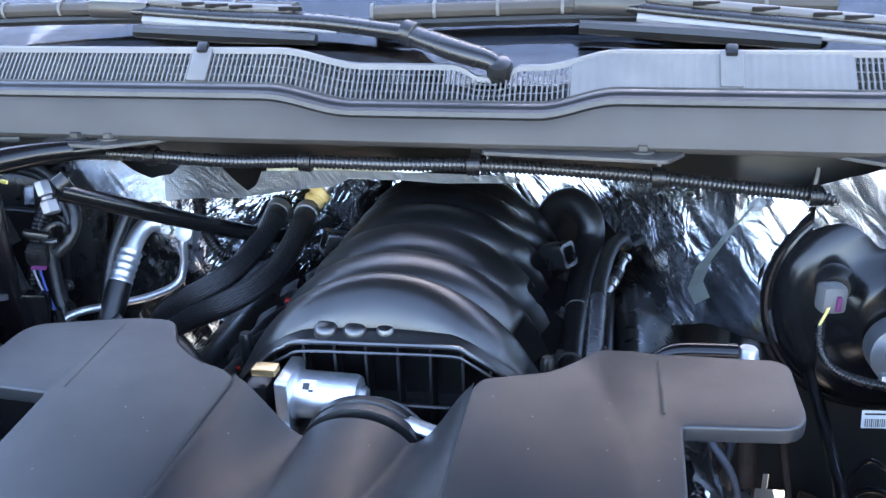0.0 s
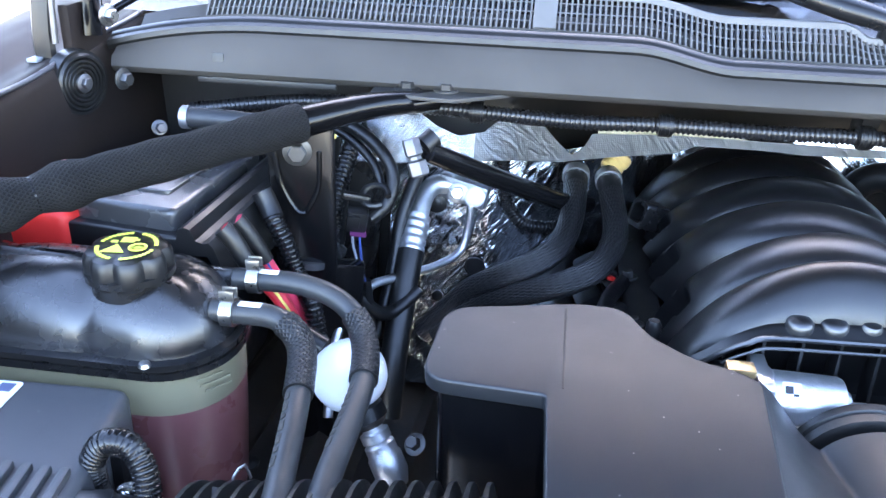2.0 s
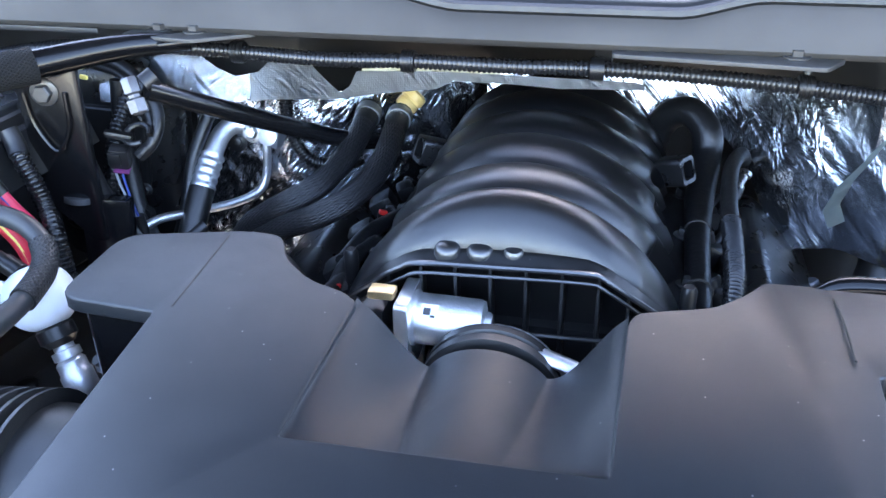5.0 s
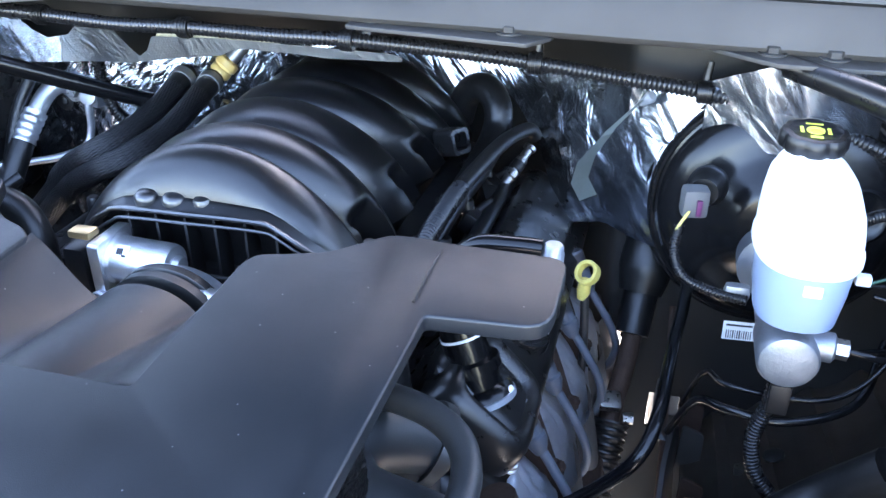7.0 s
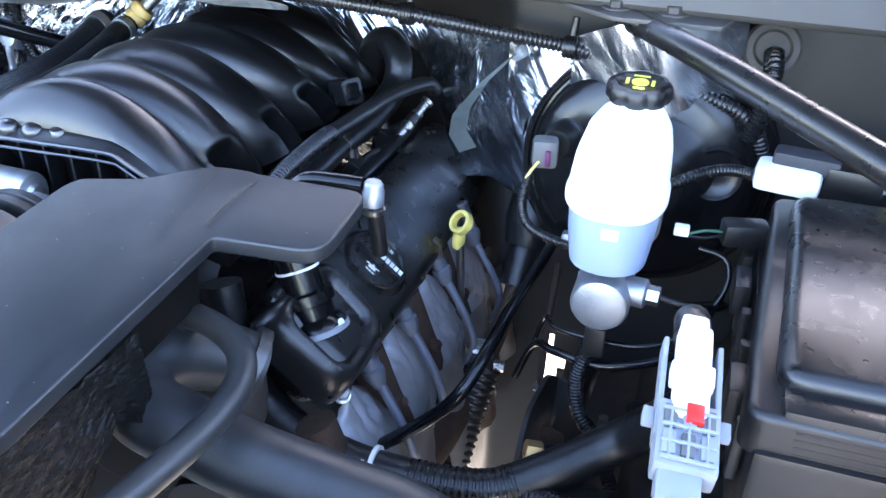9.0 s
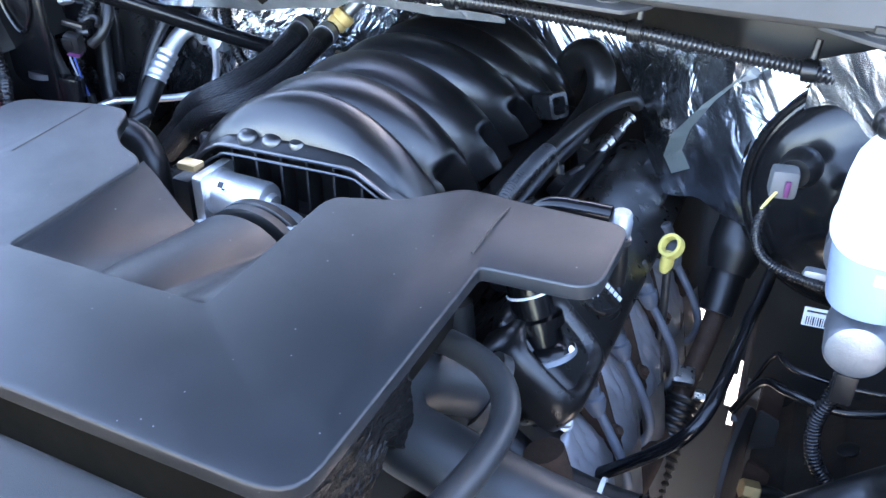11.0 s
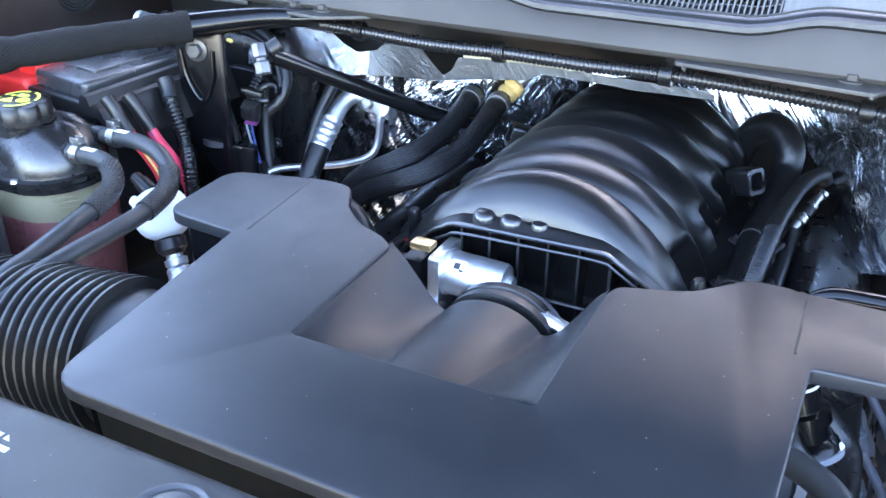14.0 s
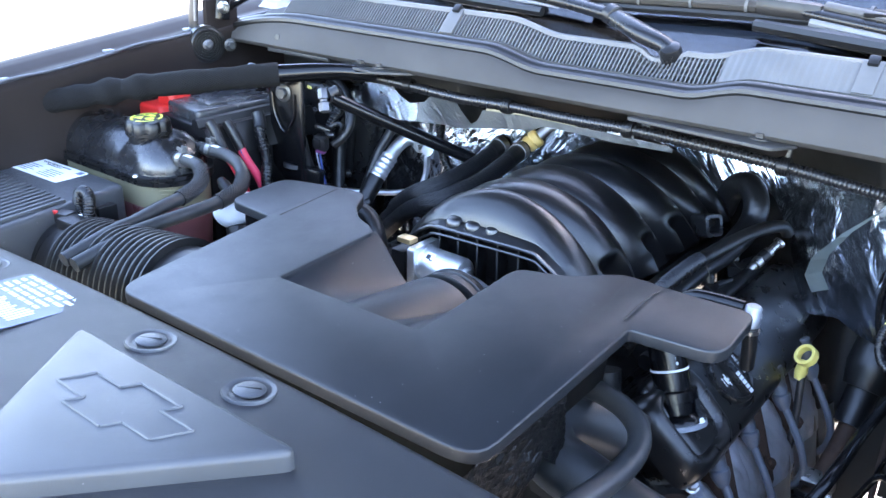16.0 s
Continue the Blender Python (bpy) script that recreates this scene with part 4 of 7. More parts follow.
def throttle_body():
    t = thing("throttle_body", (-0.06, 0.63, 0.98), "cast aluminium throttle body with a cylindrical motor", "throttle body")
    part("motor", lathe([(0.012, 0.004), (0.020, 0.002), (0.0215, -0.002), (0.0215, -0.052), (0.0235, -0.054), (0.0235, -0.060)], (-0.078, 0.655, 1.048), (1, 0, -0.02), 32), ALU, t)
    part("motor_tip", lathe([(0.012, -0.003), (0.012, 0.006), (0.010, 0.009), (0.004, 0.010)], (-0.078, 0.655, 1.048), (1, 0, -0.02), 24), BRIGHT, t)
    part("flange", prism(round_poly([(-0.026, -0.045), (0.026, -0.045), (0.026, 0.026), (-0.026, 0.026)], 0.006, 4), 0, 0.012, 0.002, m=basis((-0.134, 0.655, 1.048), (0, -1, 0), (0, 0, 1))), ALU, t)
    part("connector", box((0.022, 0.046, 0.056), (-0.166, 0.657, 1.036), bevel=0.005), BLACK, t)
    part("brass_clip", box((0.022, 0.016, 0.007), (-0.158, 0.645, 1.077), bevel=0.002), BRASS, t, "small brass clip")
    part("boss", lathe([(0.008, 0), (0.008, 0.02), (0.006, 0.022)], (-0.138, 0.640, 1.016), (0, -1, 0.4), 14), ALU, t)
    part("bore", lathe([(0.052, 0), (0.056, 0.002), (0.056, 0.022), (0.050, 0.022), (0.050, 0.004)], (-0.062, 0.650, 1.000), (0, -1, 0), 40), ALU, t)
    part("coupling_ring", lathe([(0.050, 0), (0.058, 0.0), (0.058, 0.008), (0.054, 0.010), (0.058, 0.013), (0.058, 0.022), (0.052, 0.024)], (-0.062, 0.626, 1.012), (0, -1, 0), 48), RUBBER, t, "black rubber coupling")
    part("arm", tube([(-0.085, 0.636, 1.036), (-0.04, 0.622, 1.050), (0.0, 0.618, 1.042), (0.024, 0.618, 1.022)], [0.010, 0.010, 0.008, 0.011], flat=0.7), ALU, t)
    part("bolt", hexbolt((0.020, 0.622, 1.012), (0, -0.5, 1), 0.006, 0.005), STEEL, t)
    part("label_plate", bars([(0, 0, 0.014, 0.014)], basis((-0.118, 0.640, 1.0645), (1, 0, 0), (0, 0.74, 0.68))), PAPER, t)
    part("label_print", bars([(-0.002, 0.001, 0.006, 0.006), (0.003, -0.003, 0.004, 0.002)], basis((-0.118, 0.6396, 1.0650), (1, 0, 0), (0, 0.74, 0.68)), 0.0005), INK, t)
    part("red_clip", box((0.012, 0.008, 0.006), (-0.197, 0.655, 1.012), bevel=0.002), RED, t, "small red connector clip")
    s = thing("map_sensor", (0.035, 0.668, 0.99), "black sensor with a steel bolt and white label", "sensor")
    part("body", box((0.05, 0.03, 0.03), (0.035, 0.668, 1.005), (20, 0, 8), 0.006), BLACK, s)
    part("bolt", hexbolt((0.028, 0.664, 1.022), (0, -0.5, 1), 0.007, 0.007), STEEL, s)
    part("label", box((0.022, 0.002, 0.010), (0.032, 0.650, 1.008), (20, 0, 8), 0.0005), PAPER, s)


throttle_body()


def engine_cover():
    e = thing("engine_cover", (-0.06, 0.48, 0.98), "matte black plastic engine cover with two wings and centre recess", "engine cover")
    back_r = [(0.134, 0.657), (0.119, 0.626), (0.096, 0.605), (0.062, 0.597), (0.042, 0.592)]
    poly = [(-0.300, 0.330), (0.182, 0.318), (0.190, 0.548), (0.276, 0.550), (0.276, 0.634), (0.160, 0.652)] + back_r + [(0.036, 0.578), (0.031, 0.438), (-0.165, 0.443), (-0.158, 0.582)]
    poly += [(-0.172, 0.594), (-0.203, 0.606), (-0.232, 0.632), (-0.250, 0.668), (-0.285, 0.672), (-0.392, 0.655), (-0.398, 0.562), (-0.308, 0.552)]
    rad = [0.030, 0.030, 0.004, 0.022, 0.014, 0.02] + [0.012] * 5 + [0.006, 0.003, 0.003, 0.006] + [0.012] * 4 + [0.012, 0.022, 0.022, 0.004]
    lift = lambda x, y: cover_z(x, y) - 1.10
    part("top_shell", prism(round_poly(poly, rad, 5), 1.087, 1.100, 0.0062, 5, lift, bevel_low=True), COVER, e, angle=60)
    # raised seams where the wings meet the duct
    for x, y0, y1 in ((0.178, 0.560, 0.650), (-0.296, 0.560, 0.662)):
        s = tube([(x, y, cover_z(x, y) - 0.0004) for y in (y0, (y0 + y1) / 2, y1)], 0.0010, 8)
        part("wing_seam", s, SEAM, e, "faint dusty moulded seam")
    # recess with the rounded duct running to the throttle body
    def ease(t):
        t = min(1.0, max(0.0, t))
        return t * t * (3 - 2 * t)
    def floor(u, v):
        y = 0.437 + 0.152 * v
        xl, xr = -0.166 + 0.006 * v, 0.033 + 0.004 * v
        x = xl + (xr - xl) * u
        top = cover_z(x, y) - 0.0015
        side = min(1.0, (x - xl) / 0.060, (xr - x) / 0.052)
        low = 0.010 * ease(v / 0.10) + 0.046 * v
        z = top - low * ease(side) ** 0.8 - 0.003 * ease(min(side, v) / 0.05)
        q = 0.052 ** 2 - (x + 0.061) ** 2
        if q > 0:
            arch = cover_z(-0.061, y) - 0.004 - 0.031 * v - 0.004 * ease(v / 0.1) - (0.052 - math.sqrt(q)) * 0.8
            z = max(z, min(arch, top - 0.002 * ease(v / 0.06)))
        return (x, y, z)
    part("recess", sheet(110, 60, floor), COVER, e, angle=70)
    # side skirts and boxes hanging below the shell
    def skirt(pts, depth):
        bm = bmesh.new()
        rows = [[bm.verts.new((x, y, cover_z(x, y) - 0.012)), bm.verts.new((x + (0.006 if x < -0.06 else -0.006), y, cover_z(x, y) - depth))] for x, y in pts]
        for a, b in zip(rows, rows[1:]):
            bm.faces.new((a[0], b[0], b[1], a[1]))
        bmesh.ops.solidify(bm, geom=bm.faces[:], thickness=0.003)
        return bm
    part("front_skirt", skirt([(-0.284, 0.352), (-0.262, 0.346), (0.142, 0.336), (0.162, 0.348)], 0.10), SHADE, e)
    part("side_skirt", skirt([(0.164, 0.345), (0.172, 0.555)], 0.07), SHADE, e)
    part("side_skirt", skirt([(-0.286, 0.35), (-0.294, 0.56)], 0.16), SHADE, e)
    part("resonator_box", prism(round_poly([(-0.388, 0.572), (-0.295, 0.566), (-0.295, 0.650), (-0.385, 0.645)], 0.016, 4), 0.955, 1.082, 0.004), GLOSS, e, "glossy black resonator box")
    part("duct_tube", lathe([(0.052, 0), (0.052, 0.066), (0.055, 0.068), (0.055, 0.078)], (-0.061, 0.52, 1.003), (0, 1, 0), 40), COVER, e)
    def pad(u, v):
        y = 0.325 + 0.155 * u
        x = 0.1675 + 0.004 * v + 0.0016 * noise.noise((y * 90, v * 14, 2)) + 0.0012 * noise.noise((y * 420, v * 90, 4))
        return (x, y, 1.070 - 0.085 * v * (0.55 + 0.45 * abs(math.sin(u * 3.6 + 0.5))) + 0.003 * noise.noise((y * 80, v * 20, 7)))
    part("foam_pad", sheet(90, 60, pad, 0.006), FOAM, e, "gritty crumbling foam pad")


engine_cover()
# ---- front panel ----
def radiator_cover():
    r = thing("radiator_cover", (0, 0.15, 1.08), "grey-black plastic radiator cover with a raised emblem panel", "radiator cover")
    def top(x, y):
        return 1.128 + 0.06 * (0.276 - y) - 0.035 * (abs(x) / 0.7) ** 2
    n = 70
    def place(u, v):
        x, y = -0.72 + 1.44 * u, 0.278 - 0.345 * v ** 1.4
        return (x, y, top(x, y) - 0.016 * max(0.0, (y - 0.262) / 0.016) ** 2.5 - 0.10 * max(0, 0.016 - y))
    part("panel", sheet(n, 60, place, -0.003), PANEL, r, angle=60)
    part("rear_edge", tube([(x, 0.275, top(x, 0.276) - 0.020) for x in (-0.72, -0.4, 0, 0.4, 0.72)], 0.004, 8), SHADE, r)
    # raised emblem panel
    poly = [(-0.132, 0.201), (0.130, 0.201), (0.030, 0.068), (0.015, 0.050), (-0.017, 0.050), (-0.032, 0.068)]
    b = prism(round_poly(poly, 0.016, 4), 0.0, 0.022, 0.013, 3)
    for v in b.verts:
        v.co.z += top(v.co.x, v.co.y) - 0.006
    part("emblem_panel", b, PANEL, r, angle=60)
    base = lambda x, y: top(x, y) + 0.0155
    # flat cross-shaped outline, slanted ends
    cx, cy = 0.0, 0.1545
    out = [(-0.061, -0.0125), (-0.026, -0.0125), (-0.032, -0.025), (0.014, -0.025), (0.020, -0.0125), (0.050, -0.0125), (0.062, 0.0125), (0.026, 0.0125), (0.032, 0.025), (-0.014, 0.025), (-0.020, 0.0125), (-0.051, 0.0125)]
    for a, c in zip(out, out[1:] + out[:1]):
        p, q = (cx + a[0], cy + a[1]), (cx + c[0], cy + c[1])
        part("emblem_edge", tube([(*p, base(*p)), ((p[0] + q[0]) / 2, (p[1] + q[1]) / 2, base((p[0] + q[0]) / 2, (p[1] + q[1]) / 2)), (*q, base(*q))], 0.0013, 6), PANEL, r)
    for x, y in ((-0.093, 0.239), (0.028, 0.241), (-0.36, 0.232), (0.33, 0.232)):
        z = top(x, y)
        ring = lathe([(0.0215, -0.001), (0.0205, 0.0009), (0.0185, 0.0009), (0.0155, -0.0010), (0.0148, -0.0010), (0.0145, -0.003)], (x, y, z + 0.0006), (0, 0.1, 1), 32)
        f = part("push_fastener", ring, PANEL, r)
        part("pin_head", lathe([(0.0125, 0), (0.0125, 0.0012), (0.0110, 0.0022), (0.004, 0.0026)], (x, y, z + 0.0006), (0, 0.1, 1), 24), PANEL, f)
        part("pin_slot", box((0.019, 0.0012, 0.0012), (x, y, z + 0.0030), (0, 0, 30), 0.0003), BLACK, f)
    m = basis((-0.245, 0.212, top(-0.245, 0.212) + 0.0012), (1, 0, 0), (0, 1, -0.1))
    part("blue_label", prism(round_poly([(-0.055, -0.05), (0.047, -0.05), (0.047, 0.035), (-0.055, 0.035)], 0.006, 3), 0, 0.0006, m=m), BLUELABEL, r, "blue-grey information label")
    rows = []
    random.seed(4)
    for i in range(5):
        x = -0.048
        while x < 0.03:
            w = random.uniform(0.005, 0.014)
            rows.append((x + w / 2, 0.030 - 0.0082 * i, w, 0.0040))
            x += w + random.uniform(0.002, 0.006)
    for i in range(17):
        h = random.uniform(0.016, 0.026)
        rows.append((-0.046 + 0.0050 * i, -0.030 + h / 2 - 0.004, 0.0026, h))
    part("label_print", bars(rows, m @ Matrix.Translation((0, 0, 0.0008))), PRINT, r)


radiator_cover()


# ---- shared engine parts under the cover ----
def engine_block():
    b = thing("engine_block", (-0.06, 0.85, 0.35), "dark cast engine block and front accessory drive", "engine")
    part("block", box((0.34, 0.52, 0.42), (-0.06, 0.90, 0.68), bevel=0.03), DARK, b)
    for s in (-1, 1):
        part("cylinder_head", box((0.13, 0.48, 0.12), (-0.06 + s * 0.215, 0.88, 0.86), (0, s * 42, 0), 0.015), DARK, b)
    part("front_cover", box((0.30, 0.06, 0.34), (-0.06, 0.62, 0.72), bevel=0.02), DARK, b)
    part("pulley", lathe([(0.03, 0), (0.075, 0.002), (0.075, 0.03), (0.07, 0.031), (0.03, 0.02)], (0.08, 0.575, 0.90), (0, -1, 0), 32), DARK, b)
    part("tensioner", lathe([(0.02, 0), (0.04, 0.002), (0.04, 0.03), (0.02, 0.03)], (0.16, 0.56, 0.83), (0, -1, 0), 28), BLACK, b)
    part("water_pump", box((0.10, 0.07, 0.10), (0.14, 0.58, 0.93), (0, 0, 10), 0.02), DARK, b)
    u = thing("underbody_frame", (0, 0.6, 0.35), "dark dusty steel frame rails and cross member", "vehicle frame")
    for s in (-1, 1):
        part("rail", box((0.09, 1.9, 0.16), (s * 0.42, 0.6, 0.42), bevel=0.01), DARK, u)
    part("cross_member", box((0.9, 0.14, 0.10), (0, 0.55, 0.38), bevel=0.01), DARK, u)
    part("radiator", box((1.0, 0.07, 0.62), (0, 0.17, 0.72), bevel=0.01), DARK, u)
    part("fan_shroud", box((0.95, 0.05, 0.50), (0, 0.24, 0.76), bevel=0.02), BLACK, u)


engine_block()


def valve_cover(side):
    """Cover along one bank; the driver's carries the oil cap."""
    v = thing("valve_cover", (-0.06 + side * 0.27, 0.85, 0.88), "satin black valve cover running along the engine", "valve cover", "valve covers")
    m = basis((-0.06 + side * 0.265, 0.878, 0.946), (0, 1, 0), (side * -0.75, 0, 0.66))
    lo, hi = (-0.07, 0.020) if side > 0 else (-0.020, 0.07)
    part("body", prism(round_poly([(-0.238, -0.056), (0.235, -0.056), (0.235, 0.058), (-0.238, 0.058)], 0.030, 5), lo, hi, 0.016, 4, m=m, bevel_low=side < 0), VALVE, v)
    if side > 0:
        lip = prism(round_poly([(-0.246, -0.066), (0.242, -0.066), (0.242, 0.064), (-0.246, 0.064)], 0.032, 5), -0.078, -0.066, 0.003, 2, m=m)
        part("gasket_flange", lip, VALVE, v)
        for q in (-0.23, -0.08, 0.08, 0.22):
            at = m @ Vector((q, -0.064, -0.060))
            part("bolt", hexbolt(at, m.to_3x3() @ Vector((0, 0, 1)), 0.007, 0.009), STEEL, v)
        fm = basis((0.207, 0.682, 0.948), (0, 1, 0), (-0.75, 0, 0.66))
        outer = round_poly([(-0.064, -0.052), (0.045, -0.052), (0.055, 0.05), (-0.066, 0.05)], 0.03, 6)
        inner = [(x * 0.60 - 0.004, y * 0.62) for x, y in outer]
        grow = lambda poly, k: [(x * k, y * k) for x, y in poly]
        levels = [(grow(outer, 1.06), -0.012), (grow(outer, 1.03), 0.004), (grow(outer, 0.98), 0.014), (grow(outer, 0.91), 0.021), (grow(outer, 0.83), 0.0245), (grow(outer, 0.76), 0.0245), (grow(inner, 1.08), 0.021), (grow(inner, 1.0), 0.014), (grow(inner, 0.93), 0.008), (grow(inner, 0.82), 0.005)]
        bm = bmesh.new()
        rows = [[bm.verts.new((x, y, z)) for x, y in poly] for poly, z in levels]
        for r0, r1 in zip(rows, rows[1:]):
            for i in range(len(outer)):
                j = (i + 1) % len(outer)
                bm.faces.new((r0[i], r0[j], r1[j], r1[i]))
        bm.faces.new(rows[-1])
        bmesh.ops.transform(bm, matrix=fm, verts=bm.verts)
        bmesh.ops.recalc_face_normals(bm, faces=bm.faces)
        part("filler_well", bm, VALVE, v, "raised rounded wall round the filler", angle=85)



    return v


driver_valve_cover = valve_cover(1)
valve_cover(-1)


def oil_filler():
    f = thing("oil_filler_tube", (0.212, 0.655, 0.965), "black oil filler tube with printed bands", "filler tube")
    at, way = Vector((0.206, 0.668, 0.957)), Vector((-0.36, 0.18, 0.91)).normalized()
    part("tube", lathe([(0.030, 0), (0.028, 0.006), (0.022, 0.010), (0.022, 0.022), (0.026, 0.024), (0.026, 0.034), (0.020, 0.036), (0.020, 0.10)], at, way, 32), GLOSS, f)
    part("white_band", lathe([(0.0205, 0.056), (0.0206, 0.056), (0.0206, 0.0585), (0.0205, 0.0585)], at, way, 32), PRINT, f)
    part("white_tab", box((0.006, 0.022, 0.007), tuple(at + Vector((0.022, -0.008, 0.010))), (10, 40, -20), 0.002), WHITE, f, "curved white lock tab")
    part("seat", lathe([(0.031, -0.006), (0.031, -0.001), (0.028, 0.000)], at, way, 32), LIGHTGREY, f)
    rows = [(-0.004 + 0.001 * (i % 2), 0.0055 * i, 0.010 - 0.002 * (i % 3), 0.003) for i in range(4)]
    part("print", bars(rows, basis(at + way * 0.072 + Vector((0.010, -0.0172, 0.0)), way.cross(Vector((0.5, -0.85, 0.1))) * -1, way)), PRINT, f)
    at, way = Vector((0.217, 0.782, 0.961)), Vector((0.64, -0.14, 0.76)).normalized()
    c = part("oil_cap", lathe([(0.034, 0), (0.034, 0.008), (0.0325, 0.011), (0.029, 0.0115), (0.0275, 0.009), (0.004, 0.009)], at, way, 44), SATIN, driver_valve_cover, "round black oil cap with a grip bar and white print")
    part("cap_seat", lathe([(0.040, -0.006), (0.0405, 0.000), (0.0385, 0.003), (0.036, 0.001)], at, way, 44), SATIN, driver_valve_cover)
    up = (Vector((0.2, 1, 0.25)) - way * way.dot(Vector((0.2, 1, 0.25)))).normalized()
    g = basis(at + way * 0.012, up.cross(way), up)
    grip = box((0.058, 0.014, 0.010), (0, 0, 0), bevel=0.003)
    bmesh.ops.transform(grip, matrix=g, verts=grip.verts)
    part("grip", grip, SATIN, c)
    part("grip_print", bars([(0.004 + 0.0058 * k, 0, 0.0046, 0.0062) for k in range(5)], g @ Matrix.Translation((-0.002, 0, 0.0052))), PRINT, c)
    part("grade_print", text_bm("SAE 0W-20", 0.0052, g @ Matrix.Translation((-0.004, 0.021, -0.0026))), PRINT, c)
    part("book_symbol", bars([(-0.002, 0.0135, 0.007, 0.0012), (-0.002, 0.0100, 0.007, 0.0012), (-0.005, 0.0118, 0.0012, 0.004), (0.001, 0.0118, 0.0012, 0.004)], g @ Matrix.Translation((0, 0, -0.0026))), PRINT, c)
    part("oil_symbol", bars([(0, -0.0140, 0.009, 0.0042), (-0.006, -0.0125, 0.004, 0.0014), (0.006, -0.0115, 0.0045, 0.0014), (0, -0.0108, 0.003, 0.0026), (-0.004, -0.0195, 0.003, 0.0015), (0.0, -0.0195, 0.003, 0.0015), (0.004, -0.0195, 0.003, 0.0015)], g @ Matrix.Translation((0, 0, -0.0026))), PRINT, c)


oil_filler()


def dipstick():
    d = thing("dipstick", (0.27, 0.92, 0.90), "yellow plastic dipstick loop beside the valve cover", "dipstick")
    at = Vector((0.270, 0.918, 0.950))
    part("loop", open_ring(at, (-0.45, -0.62, 0.64), 0.0098, 0.0142, 0.011), YELLOW, d)
    part("stem", lathe([(0.006, -0.034), (0.008, -0.024), (0.007, -0.010)], at, (0.1, 0, 1), 16), YELLOW, d)
    part("tube", tube([at + Vector((0, 0, -0.03)), at + Vector((0.005, -0.01, -0.12)), at + Vector((0.0, -0.05, -0.25)), at + Vector((-0.02, -0.10, -0.36))], 0.005), BOLT, d)


dipstick()


def exhaust_side():
    def petal(y0, seed):
        """Stamped sheet with a rounded top, bulging out and turning down over its port."""
        def place(u, v):
            a = u * 2 - 1
            w = 0.056 * math.sqrt(min(1.0, 0.12 + v / 0.32)) * (1 - 0.18 * max(0, v - 0.6))
            y = y0 + a * w - 0.012 * v
            x = 0.240 + 0.050 * math.sin(min(1, v * 1.15) * math.pi / 2) - 0.007 * a * a
            z = 0.893 - 0.125 * v - 0.010 * a * a * (1 - v)
            q = (y * 26, z * 26, seed)
            bend = 0.006 * noise.noise(q) + 0.005 * abs(noise.noise((y * 55, z * 40, seed + 4))) + 0.0015 * noise.noise((y * 150, z * 130, seed))
            return (x + bend, y, z + 0.7 * bend)
        return sheet(44, 34, place, 0.0015)
    for k, (x, y, z) in enumerate(((0.264, 0.674, 0.843), (0.264, 0.782, 0.838), (0.264, 0.888, 0.841), (0.264, 0.993, 0.841))):
        s = thing("exhaust_heat_shield", (x, y, z - 0.05), "dull stamped aluminium heat shield with a rounded edge", "heat shield", "exhaust heat shields")
        part("shield", petal(y - 0.012, k), HEATSHIELD, s, angle=30)
        part("rivet", hexbolt((x + 0.012, y + 0.030, z + 0.012), (0.7, 0, 0.6), 0.0055, 0.005), RUST, s)
        def skirt(u, v, x=x, y=y, z=z, k=k):
            a = (u - 0.5) * 2
            return (x + 0.020 + 0.030 * v + 0.012 * (1 - a * a), y + 0.045 + 0.045 * a * (1 - 0.3 * v) - 0.02 * v, z - 0.004 - 0.13 * v + 0.006 * noise.noise((u * 3, v * 5, k)))
        part("lower_shield", sheet(16, 16, skirt, 0.0015), HEATSTAIN, s, "heat-stained lower shield", angle=60)
    h = thing("exhaust_manifold", (0.27, 0.78, 0.68), "rusty cast exhaust manifold", "exhaust manifold")
    part("manifold_pipe", tube([(0.27, 0.60, 0.79), (0.285, 0.75, 0.76), (0.29, 0.92, 0.72), (0.28, 1.0, 0.60)], 0.030), RUST, h)
    for y in (0.60, 0.712, 0.818, 0.922):
        part("port", tube([(0.235, y, 0.905), (0.252, y, 0.860), (0.268, y + 0.01, 0.80)], [0.019, 0.018, 0.02]), RUST, h)
    for k, (x, y, z) in enumerate(((0.252, 0.690, 0.904), (0.252, 0.784, 0.902), (0.255, 0.891, 0.902), (0.262, 0.985, 0.905))):
        w = thing("spark_plug_lead", (0.255, y, 0.75), "blue-grey spark plug lead with a rubber boot", "spark plug lead", "spark plug leads")
        top = Vector((x, y, z))
        way = Vector((-0.45, 0.10, 1))
        part("metal_sleeve", lathe([(0.0085, 0.006), (0.0092, 0.008), (0.0092, 0.034), (0.0075, 0.036)], top, way, 16), DULL, w)
        part("boot", lathe([(0.0058, -0.022), (0.0085, -0.016), (0.0112, -0.008), (0.0112, -0.002), (0.0090, 0.0), (0.0095, 0.010)], top, way, 18), LEAD, w)
        part("wire", tube([top + Vector((0.004, 0, -0.010)), top + Vector((0.020, -0.006, -0.030)), top + Vector((0.040, -0.014, -0.058)), top + Vector((0.048, -0.014, -0.088)), top + Vector((0.038, -0.012, -0.118)), top + Vector((0.006, -0.012, -0.135))], 0.0049, 12), LEAD, w)
    c = thing("accessory_bracket", (0.18, 0.65, 0.85), "cast aluminium accessory bracket bolted to the head", "bracket")
    part("casting", prism(round_poly([(-0.040, -0.045), (0.032, -0.05), (0.042, -0.02), (0.020, 0.006), (0.012, 0.030), (-0.030, 0.034)], 0.010, 3), -0.02, 0.0, 0.005, m=basis((0.188, 0.645, 0.872), (1, 0, -0.1), (0, 0.45, 0.9))), DULL, c)
